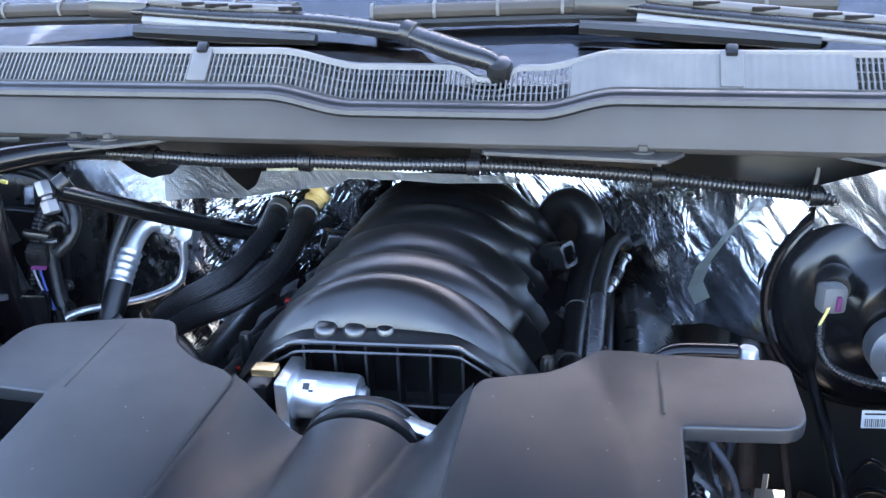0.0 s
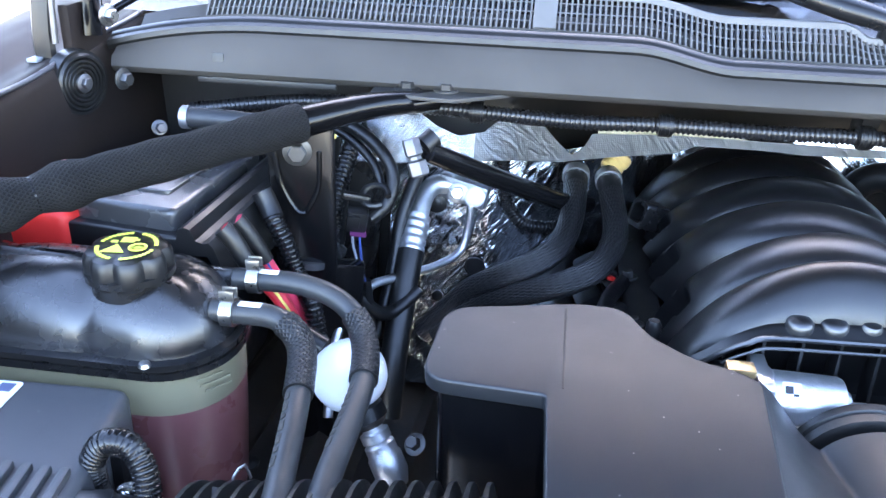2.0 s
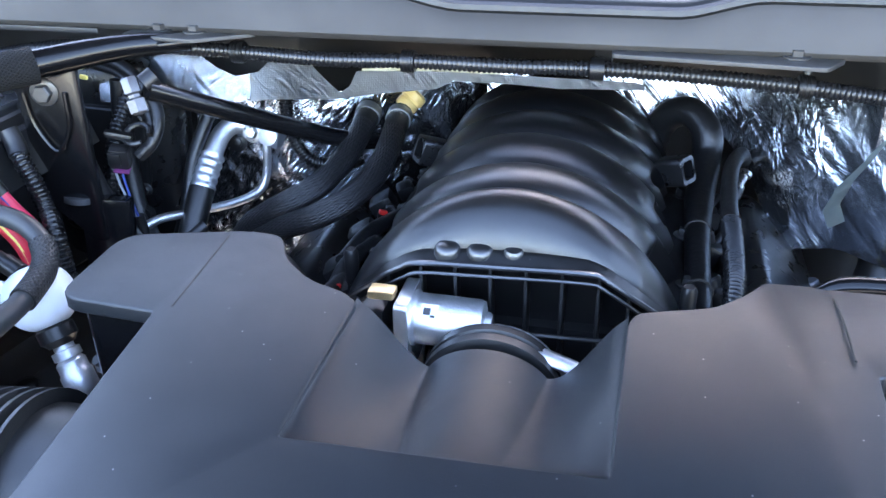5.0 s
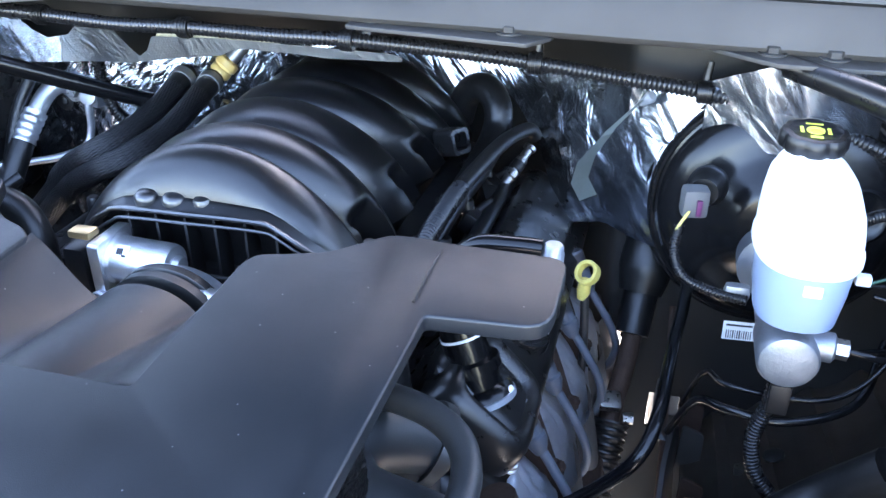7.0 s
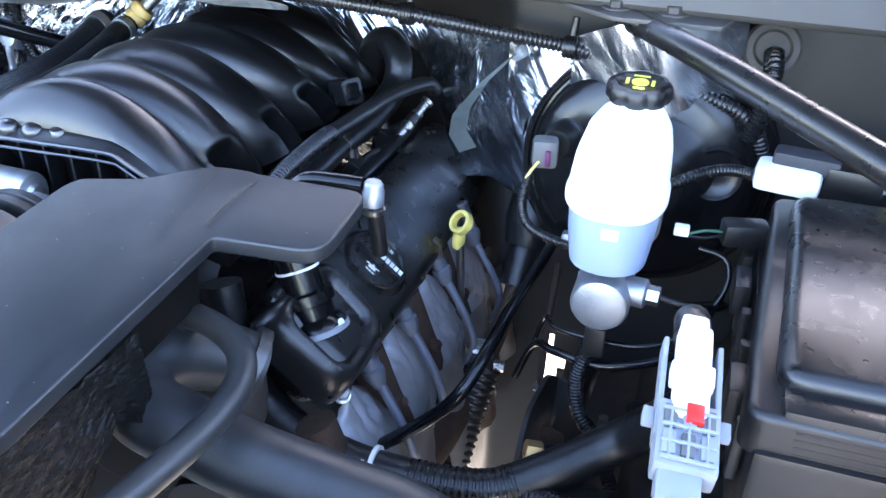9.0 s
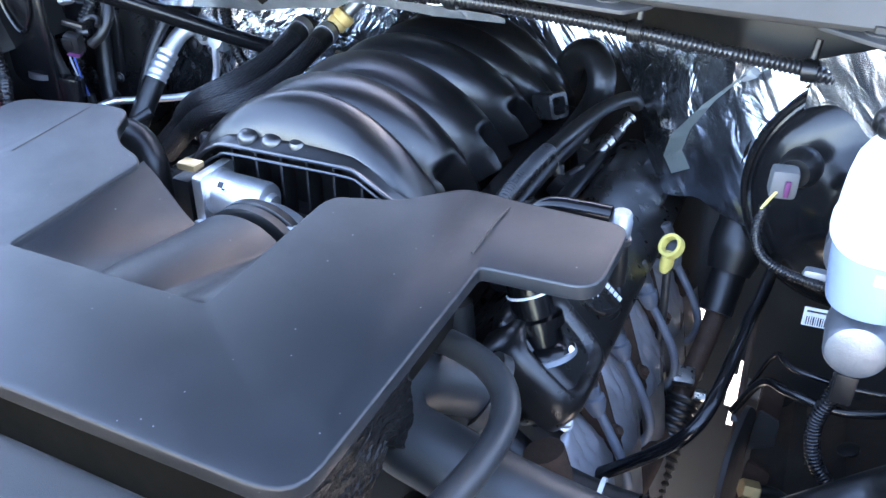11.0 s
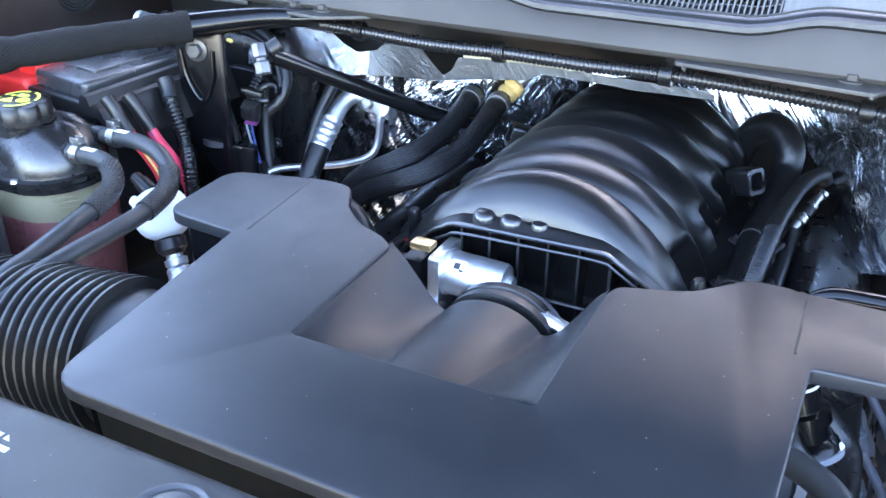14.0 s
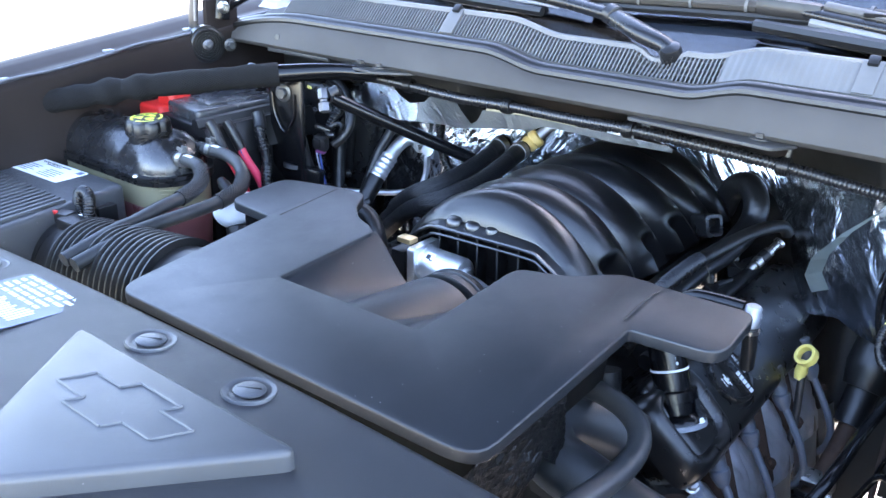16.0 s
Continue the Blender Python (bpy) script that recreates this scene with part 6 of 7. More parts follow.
    part("cap_print", bars([(-0.011, 0, 0.003, 0.012), (0.011, 0, 0.003, 0.012), (0, 0, 0.003, 0.003), (0, -0.013, 0.010, 0.004), (0, 0.013, 0.014, 0.002)], cm), YELLOWPRINT, cap)
    for k, (path, rr) in enumerate((([(0.50, 0.732, 1.018), (0.53, 0.735, 1.012), (0.555, 0.76, 1.0), (0.56, 0.80, 0.98), (0.52, 0.83, 0.95)], 0.0032), ([(0.53, 0.80, 1.035), (0.555, 0.795, 1.03), (0.558, 0.78, 1.005), (0.53, 0.76, 0.965), (0.49, 0.745, 0.952), (0.42, 0.75, 0.95), (0.40, 0.78, 0.94), (0.385, 0.80, 0.88)], 0.0026), ([(0.56, 0.83, 0.97), (0.53, 0.76, 0.945), (0.47, 0.73, 0.935), (0.42, 0.735, 0.935), (0.395, 0.76, 0.92), (0.375, 0.78, 0.86)], 0.0042))):
        q = thing("brake_line", path[0], "thin black steel brake line", "brake line", "brake lines")
        part("line", tube(path, rr, 10), GLOSS, q)
    f = thing("level_sensor_plug", (0.51, 0.78, 1.06), "level sensor plug with coloured wires", "connector")
    part("plug", box((0.013, 0.010, 0.009), (0.512, 0.778, 1.062), bevel=0.002), WHITE, f)
    part("shell", box((0.040, 0.022, 0.022), (0.565, 0.80, 1.058), (0, 0, 15), 0.005), BLACK, f)
    part("wire", tube([(0.518, 0.776, 1.060), (0.532, 0.784, 1.062), (0.55, 0.795, 1.058)], 0.0014), material("green_wire", (0.03, 0.09, 0.06), 0.4), f)
    part("wire", tube([(0.518, 0.778, 1.057), (0.534, 0.786, 1.054), (0.55, 0.797, 1.055)], 0.0014), BLACK, f)
    v = thing("vacuum_line", (0.53, 0.86, 1.07), "thin ribbed vacuum line curving over the booster", "hose")
    part("line", tube([(0.49, 0.83, 1.075), (0.515, 0.845, 1.085), (0.545, 0.87, 1.085), (0.575, 0.90, 1.07)], 0.006, ring=(0.004, 0.001)), CONDUIT, v)


brakes()
# ---- driver side ----
def fuse_box():
    f = thing("fuse_box", (0.72, 0.70, 0.95), "black plastic fuse box with a raised lid", "fuse box")
    part("body", box((0.30, 0.33, 0.12), (0.728, 0.695, 0.985), bevel=0.006), BLACK, f)
    part("rim", prism(round_poly([(0.568, 0.535), (0.86, 0.535), (0.875, 0.86), (0.588, 0.858)], 0.014, 4), 1.040, 1.072, 0.006), BLACK, f)
    lid = part("lid", prism(round_poly([(0.586, 0.562), (0.85, 0.562), (0.86, 0.842), (0.602, 0.84)], 0.018, 4), 1.068, 1.088, 0.010, 3), SATIN, f)
    part("lid_step", box((0.26, 0.03, 0.018), (0.72, 0.552, 1.068), bevel=0.006), SATIN, lid)
    for k in range(7):
        part("rib", box((0.008, 0.010, 0.05), (0.572, 0.56 + 0.045 * k, 1.02), bevel=0.002), BLACK, f)
    for y in (0.60, 0.74):
        part("latch", box((0.014, 0.036, 0.03), (0.568, y, 1.035), bevel=0.004), BLACK, f)
    for k in range(5):
        part("front_ridge", box((0.24, 0.002, 0.002), (0.72, 0.5355, 1.064 - 0.006 * k), bevel=0.0005), BLACK, f)


fuse_box()


def big_connector():
    c = thing("harness_connector", (0.53, 0.53, 1.0), "large light grey harness connector with a white lever and red lock", "connector")
    m = basis((0.534, 0.524, 1.074), (0.97, 0.06, -0.05), (0.0, 0.97, 0.22)) @ Matrix.Diagonal((0.62, 0.92, 0.8, 1))
    def b(size, at, bev=0.003):
        q = box(size, at, bevel=bev)
        bmesh.ops.transform(q, matrix=m, verts=q.verts)
        return q
    part("lever", b((0.036, 0.082, 0.020), (0, 0.022, 0.008), 0.006), WHITE, c, "white plastic lever")
    part("lever_cap", b((0.030, 0.016, 0.016), (0, 0.070, 0.004), 0.006), WHITE, c)
    part("lever_step", b((0.044, 0.018, 0.014), (0, 0.020, 0.008), 0.003), WHITE, c)
    part("red_lock", b((0.017, 0.015, 0.012), (0.004, -0.016, 0.014), 0.002), RED, c, "red lock tab")
    part("shell", b((0.060, 0.052, 0.026), (0, -0.030, 0.0), 0.004), LIGHTGREY, c)
    for s in (-1, 1):
        part("side_guide", b((0.006, 0.085, 0.022), (s * 0.028, 0.012, -0.004), 0.002), LIGHTGREY, c)
        part("wing", b((0.012, 0.014, 0.008), (s * 0.037, -0.012, -0.004), 0.002), LIGHTGREY, c)
    for i in range(3):
        for j in range(2):
            part("cell", b((0.013, 0.018, 0.006), (-0.018 + 0.018 * i, -0.040 + 0.021 * j, 0.0135), 0.002), GRILLE if (i + j) % 2 else LIGHTGREY, c)
    for k in range(4):
        part("lattice_bar", b((0.052, 0.0025, 0.003), (0, -0.052 + 0.0125 * k, 0.0165), 0.0008), LIGHTGREY, c)
    for k in (-1, 0, 1):
        part("lattice_post", b((0.0025, 0.040, 0.003), (0.0175 * k, -0.033, 0.0165), 0.0008), LIGHTGREY, c)
    part("lever_slot", b((0.016, 0.020, 0.002), (0, 0.042, 0.0178), 0.0006), PAPER, c)
    part("foot", b((0.042, 0.030, 0.020), (-0.004, -0.066, -0.003), 0.004), LIGHTGREY, c)
    part("taped_lead", tube([m @ Vector((0, 0.066, -0.004)), m @ Vector((0.0, 0.088, -0.010)), m @ Vector((0.010, 0.098, -0.045)), m @ Vector((0.02, 0.09, -0.10))], 0.0125, 14), TAPE, c)
    part("tail", tube([m @ Vector((0, -0.07, -0.01)), m @ Vector((0.0, -0.11, -0.03)), m @ Vector((0.0, -0.14, -0.08))], 0.018, 14, ring=(0.005, 0.002)), CONDUIT, c)
    w = thing("data_connector", (0.60, 0.885, 1.07), "white and dark purple connector with coloured wires", "connector")
    part("white_shell", box((0.060, 0.034, 0.026), (0.598, 0.880, 1.082), (0, 0, -8), 0.008), WHITE, w)
    part("dark_top", box((0.060, 0.026, 0.018), (0.612, 0.886, 1.098), (0, 0, -8), 0.005), INK, w)
    part("dark_plug", box((0.050, 0.030, 0.024), (0.655, 0.880, 1.090), (0, 0, -8), 0.005), BLACK, w)
    for k, (col, dz) in enumerate(((BLUEWIRE, 0.006), (PURPLE, 0.0), (LIGHTGREY, -0.006), (YELLOW, 0.003))):
        part("wire", tube([(0.675, 0.878 - 0.003 * k, 1.090 + dz), (0.71, 0.875 - 0.004 * k, 1.095 + dz), (0.76, 0.87, 1.09 + dz)], 0.0022), col, w)


big_connector()


def driver_corner():
    g = thing("cable_grommet", (0.565, 1.0, 1.15), "round grey rubber grommet with a corrugated cable", "grommet")
    part("disc", lathe([(0.028, 0), (0.028, 0.006), (0.025, 0.009), (0.019, 0.009), (0.016, 0.005)], (0.566, 0.985, 1.172), (0, -1, 0.2), 36), COWL, g)
    part("cable", tube([(0.568, 0.975, 1.170), (0.570, 0.955, 1.155), (0.568, 0.95, 1.12), (0.560, 0.955, 1.085)], 0.010, ring=(0.0045, 0.002)), CONDUIT, g)
    b = thing("support_brace", (0.60, 0.72, 1.1), "bare satin black tubular brace from cowl to fender", "brace", "bay braces")
    path = [(0.435, 0.900, 1.206), (0.50, 0.825, 1.204), (0.60, 0.720, 1.190), (0.70, 0.615, 1.175), (0.80, 0.52, 1.16)]
    part("tube", tube(path, [0.011, 0.013, 0.013, 0.013, 0.013], 20), SATIN, b)
    part("flattened_end", box((0.05, 0.035, 0.006), (0.437, 0.902, 1.2075), (0, 0, -40), 0.002), SATIN, b)


driver_corner()


def cowl_conduit():
    c = thing("cowl_conduit", (0, 0.94, 1.17), "long corrugated black wiring conduit clipped under the cowl", "conduit")
    path = [(-0.72, 0.93, 1.17), (-0.60, 0.925, 1.188), (-0.50, 0.928, 1.191), (-0.401, 0.936, 1.187), (-0.30, 0.930, 1.185), (-0.205, 0.928, 1.188), (-0.10, 0.926, 1.188), (-0.009, 0.928, 1.189), (0.10, 0.935, 1.184), (0.193, 0.944, 1.176), (0.28, 0.958, 1.164), (0.366, 0.973, 1.152), (0.44, 0.968, 1.138), (0.51, 0.962, 1.122), (0.56, 0.962, 1.10), (0.585, 0.97, 1.05)]
    part("conduit", tube(path, 0.0082, 16, ring=(0.0052, 0.0016)), LOOMGREY, c, angle=60)
    for q in ((-0.401, 0.936, 1.187), (-0.205, 0.928, 1.188), (-0.009, 0.928, 1.189), (0.193, 0.944, 1.176), (0.366, 0.973, 1.152)):
        k = part("clip", lathe([(0.0095, -0.007), (0.0115, -0.007), (0.0115, 0.007), (0.0095, 0.007)], q, (1, 0.02, 0), 20), BLACK, c, "ribbed black clip")
        for d in (-0.004, 0.0, 0.004):
            part("clip_rib", lathe([(0.0116, -0.0007), (0.0125, -0.0007), (0.0125, 0.0007), (0.0116, 0.0007)], (q[0] + d, q[1], q[2]), (1, 0.02, 0), 16), BLACK, k)
    for q in ((0.193, 0.944, 1.176), (0.366, 0.973, 1.152)):
        part("stud", tube([(q[0], q[1] + 0.006, q[2]), (q[0] + 0.003, q[1] + 0.01, q[2] + 0.030)], [0.005, 0.0035]), BLACK, c)
    b = thing("conduit_bracket", (-0.008, 0.94, 1.2), "small black bracket holding the conduit", "bracket")
    part("tab", box((0.018, 0.03, 0.035), (-0.004, 0.95, 1.200), (20, 0, 0), 0.003), BLACK, b)


cowl_conduit()


# ---- passenger side ----
def coolant_tank():
    t = thing("coolant_tank", (-0.71, 0.63, 0.88), "coolant expansion tank with a black lobed top and red coolant below", "coolant tank")
    x0, x1, yc = -0.90, -0.556, 0.621
    def outline(grow=0.0):
        """Plan of the tank: long sides and a broad rounded end."""
        h, r = 0.061 + grow, 0.058
        pts = [(x0, yc - h)]
        for k in range(13):
            a = -math.pi / 2 + math.pi / 2 * k / 12
            pts.append((x1 + grow - r + r * math.cos(a), yc - h + r + r * math.sin(a)))
        for k in range(13):
            a = math.pi / 2 * k / 12
            pts.append((x1 + grow - r + r * math.cos(a), yc + h - r + r * math.sin(a)))
        return pts + [(x0, yc + h)]
    def lobe(x):
        return abs(math.sin((x + 0.560) / 0.098 * math.pi)) ** 0.5
    def stack(levels, lobed):
        """levels: (height, inset); the rings shrink evenly towards the tank's spine."""
        bm = bmesh.new()
        rows = []
        for z, inset in levels:
            row = []
            for x, y in fine:
                d = max(0.0, x1 - 0.061 - x)
                sx, sy = (x, yc) if d > 0 else (x1 - 0.061, yc)
                v = Vector((x - sx, y - yc))
                k = max(0.0, 1 - inset / 0.061)
                w = (1 - 0.07 * (1 - lobe(x))) if lobed and x < x1 - 0.03 else 1.0
                dz = -0.006 * (1 - lobe(x)) * (z - 1.075) / 0.06 if lobed else 0
                row.append(bm.verts.new((sx + v.x * k, sy + v.y * k * w, z + dz)))
            rows.append(row)
        for a, b in zip(rows, rows[1:]):
            for k in range(len(a) - 1):
                bm.faces.new((a[k], a[k + 1], b[k + 1], b[k]))
        bm.faces.new(rows[-1])
        bmesh.ops.recalc_face_normals(bm, faces=bm.faces)
        return bm
    def refine(pts):
        out = []
        for (ax, ay), (bx, by) in zip(pts, pts[1:]):
            m = max(1, int(math.hypot(bx - ax, by - ay) / 0.006))
            out += [(ax + (bx - ax) * i / m, ay + (by - ay) * i / m) for i in range(m)]
        return out + [pts[-1]]
    fine = refine(outline())
    dome = [(1.078, 0.001)] + [(1.080 + 0.056 * math.sin(a), 0.002 + 0.052 * (1 - math.cos(a))) for a in (math.pi / 2 * k / 14 for k in range(15))]
    part("upper_shell", stack(dome, True), TANKTOP, t, "satin black lobed upper shell", angle=70)
    fine = refine(outline(0.004))
    part("seam_flange", stack([(1.068, 0.0), (1.074, 0.0), (1.0745, 0.002), (1.076, 0.002), (1.0765, 0.0), (1.081, 0.0), (1.082, 0.004)], False), SATIN, t)
    fine = refine(outline())
    part("clear_band", stack([(1.032, 0.0008), (1.070, 0.0)], False), TANK, t, "milky yellowish tank wall above the coolant")
    part("coolant_level", stack([(0.89, 0.012), (0.93, 0.006), (1.00, 0.002), (1.0325, 0.0007)], False), COOLANT, t, "tank wall stained by red coolant behind it")
    part("rivet", lathe([(0.005, 0), (0.004, 0.003), (0.001, 0.004)], (-0.605, 0.5575, 1.081), (0, 0, 1), 12), STEEL, t)
    rows = [(-0.004, 0.006, 0.022, 0.0016), (0, 0.0, 0.026, 0.0022), (0.002, -0.006, 0.022, 0.0016)]
    part("mould_marks", bars(rows, basis((-0.5625, 0.5840, 1.056), (0.62, 0.78, 0), (0, 0, 1)), 0.0012), TANK, t)
    neck = (-0.634, 0.607, 1.120)
    part("neck", lathe([(0.030, 0), (0.030, 0.012), (0.034, 0.013), (0.034, 0.018)], neck, (0, 0, 1), 32), SATIN, t)
    cap = part("cap", lathe([(0.028, 0.010), (0.0325, 0.011), (0.0335, 0.016), (0.0328, 0.030), (0.030, 0.034), (0.026, 0.0352), (0.0, 0.036)], neck, (0.02, -0.04, 1), 80, (8, 0.13)), BLACK, t, "lobed black pressure cap with yellow warning print")
    cm = basis((neck[0] + 0.001, neck[1] - 0.002, neck[2] + 0.0362), (1, 0.12, 0), (-0.12, 1, 0.04)) @ Matrix.Scale(0.84, 4)
    arcs = []
    for k in range(40):
        a = 2 * math.pi * k / 40
        if (k % 10) in (0, 9):
            continue
        arcs.append((0.026 * math.cos(a), 0.026 * math.sin(a), 0.0036, 0.0036))
    part("ring_print", bars(arcs, cm), YELLOWPRINT, cap)
    tri = prism([(-0.020, -0.014), (0.002, -0.014), (-0.009, 0.002)], 0, 0.0005, m=cm)
    part("warning_print", tri, YELLOWPRINT, cap)
    part("gauge_print", join(lathe([(0.0072, 0), (0.0072, 0.0006), (0.0052, 0.0006), (0.0052, 0)], cm @ Vector((0.011, -0.003, 0)), (0, 0, 1), 20), bars([(0.011, -0.003, 0.010, 0.0025), (0.011, -0.003, 0.0025, 0.008), (-0.002, 0.012, 0.013, 0.010), (0.006, 0.012, 0.004, 0.004), (-0.014, 0.008, 0.006, 0.004)], cm)), YELLOWPRINT, cap)
    for y, z in ((0.656, 1.108), (0.607, 1.105)):
        part("nozzle", lathe([(0.010, -0.03), (0.010, 0.010), (0.0108, 0.012)], (-0.582, y, z), (1, 0, 0), 16), SATIN, t)


coolant_tank()


def tank_hoses():
    a = [(-0.576, 0.656, 1.109), (-0.548, 0.656, 1.110), (-0.515, 0.655, 1.110), (-0.484, 0.650, 1.104), (-0.463, 0.640, 1.092), (-0.452, 0.622, 1.081), (-0.446, 0.598, 1.077), (-0.442, 0.566, 1.074), (-0.441, 0.513, 1.073), (-0.441, 0.472, 1.072), (-0.439, 0.435, 1.070), (-0.438, 0.36, 1.055)]
    b = [(-0.574, 0.607, 1.106), (-0.546, 0.607, 1.106), (-0.520, 0.605, 1.106), (-0.503, 0.599, 1.100), (-0.492, 0.586, 1.089), (-0.484, 0.550, 1.080), (-0.476, 0.507, 1.077), (-0.470, 0.465, 1.072), (-0.465, 0.429, 1.070), (-0.462, 0.36, 1.055)]
    for path, m0, m1 in ((a, 0.29, 0.47), (b, 0.20, 0.42)):
        h = thing("coolant_hose", path[0], "grey rubber coolant hose with a woven sleeve at the bend", "hose", "coolant hoses")
        part("hose", tube(path, 0.0092, 16), HOSE, h)
        part("mesh_sleeve", sleeve(path, m0, m1, 0.0112, sides=18), NETTING, h, "black woven mesh sleeve")
        clamp(path, 0.06, 0.0100, h)
        part("paint_mark", box((0.018, 0.007, 0.0008), (path[1][0] + 0.008, path[1][1] - 0.002, path[1][2] + 0.0092), bevel=0.0002), PRINT, h, "white paint mark")
        pts, s = smooth_path(path, 0.004)
        i0 = int((m1 + 0.03) * (len(pts) - 1))
        out = bmesh.new()
        random.seed(len(path))
        for k in range(12):
            i = i0 + int(1.6 * k)
            d = Vector(pts[i + 1] - pts[i]).normalized()
            side = d.cross(Vector((0, 0, 1))).normalized()
            up = side.cross(d)
            at = Vector(pts[i]) + (up * 0.75 + side * 0.66) * 0.0093
            out = join(out, bars([(0, 0, random.uniform(0.003, 0.005), 0.0045)], basis(at, d, up * 0.66 - side * 0.75), 0.0006))
        part("print", out, COWL, h)


tank_hoses()


def battery_box():
    b = thing("battery_junction_box", (-0.67, 0.74, 1.10), "black battery junction box with a stepped lid", "junction box")
    part("base", prism(round_poly([(-0.748, 0.704), (-0.618, 0.687), (-0.604, 0.895), (-0.745, 0.905)], 0.006, 3), 1.098, 1.126, 0.003), BLACK, b)
    lid = part("lid", prism(round_poly([(-0.742, 0.715), (-0.640, 0.700), (-0.626, 0.885), (-0.740, 0.895)], 0.008, 3), 1.124, 1.146, 0.009, 3), LIDSHEEN, b)
    part("lid_panel", prism(round_poly([(-0.725, 0.745), (-0.660, 0.736), (-0.648, 0.86), (-0.722, 0.868)], 0.005, 3), 1.145, 1.149, 0.002, 2), LIDSHEEN, lid)
    prof = [(-0.636, 1.122), (-0.633, 1.137), (-0.627, 1.140), (-0.622, 1.138), (-0.618, 1.128), (-0.612, 1.126), (-0.606, 1.127), (-0.602, 1.122), (-0.588, 1.082), (-0.592, 1.081), (-0.608, 1.114), (-0.630, 1.114)]
    bm = bmesh.new()
    ends = [[bm.verts.new((x + 0.004 + 0.014 * k, 0.681 + 0.215 * k, z + 0.004 * k)) for x, z in prof] for k in (0, 1)]
    for i in range(len(prof)):
        j = (i + 1) % len(prof)
        bm.faces.new((ends[0][i], ends[0][j], ends[1][j], ends[1][i]))
    bm.faces.new(ends[0]); bm.faces.new(ends[1][::-1])
    bmesh.ops.recalc_face_normals(bm, faces=bm.faces)
    part("side_flange", bm, BLACK, b, "stepped black side flange", angle=25)
    r = thing("battery_terminal_cover", (-0.78, 0.73, 1.08), "red plastic battery terminal cover", "terminal cover")
    part("cover", prism(round_poly([(-0.820, 0.702), (-0.742, 0.700), (-0.735, 0.75), (-0.82, 0.76)], 0.010, 4), 1.085, 1.134, 0.008, 3), RED, r)
    part("top", prism(round_poly([(-0.785, 0.725), (-0.742, 0.722), (-0.738, 0.765), (-0.78, 0.77)], 0.010, 4), 1.120, 1.163, 0.008, 3), RED, r)
    k = thing("battery", (-0.74, 0.74, 0.90), "black battery case below the junction box", "battery")
    part("case", box((0.24, 0.17, 0.17), (-0.745, 0.79, 1.005), bevel=0.008), BLACK, k)
    cables = (([(-0.590, 0.716, 1.136), (-0.584, 0.718, 1.127), (-0.573, 0.722, 1.105), (-0.563, 0.728, 1.08), (-0.552, 0.74, 1.049), (-0.545, 0.75, 1.01), (-0.545, 0.755, 0.95)], PINKWIRE, 0.0068, BLUEWIRE, 0.24),
              ([(-0.590, 0.685, 1.141), (-0.582, 0.686, 1.131), (-0.571, 0.687, 1.11), (-0.56, 0.689, 1.094), (-0.546, 0.694, 1.073), (-0.535, 0.70, 1.04), (-0.535, 0.71, 0.96)], REDWIRE, 0.0068, YELLOW, 0.26))
    for path, mat, rad, tracer, share in cables:
        c = thing("battery_cable", path[0], "thick red battery cable with a black heat-shrunk end", "cable", "battery cables")
        part("insulation", tube(path, rad, 16), mat, c)
        part("heat_shrink", sleeve(path, 0.0, share, rad + 0.0016), RUBBER, c)
        pts, _ = smooth_path(path, 0.006)
        run = [tuple(Vector(q) + Vector((0.35, -0.75, 0.45)).normalized() * (rad - 0.0012)) for q in pts[int(share * len(pts)):int(0.9 * len(pts))]]
        part("tracer_stripe", tube(run, 0.0021, 8), tracer, c, "coloured tracer stripe")
    path = [(-0.588, 0.778, 1.14), (-0.580, 0.775, 1.125), (-0.572, 0.768, 1.112), (-0.561, 0.764, 1.091), (-0.55, 0.759, 1.064), (-0.53, 0.74, 1.039), (-0.52, 0.73, 0.97)]
    c = thing("battery_cable", path[0], "black corrugated battery cable sleeve", "cable", "battery cables")
    part("conduit", tube(path, 0.0095, 14, ring=(0.0048, 0.0014)), CONDUIT, c)
    part("tape_end", sleeve(path, 0.0, 0.16, 0.0102), TAPE, c)


battery_box()


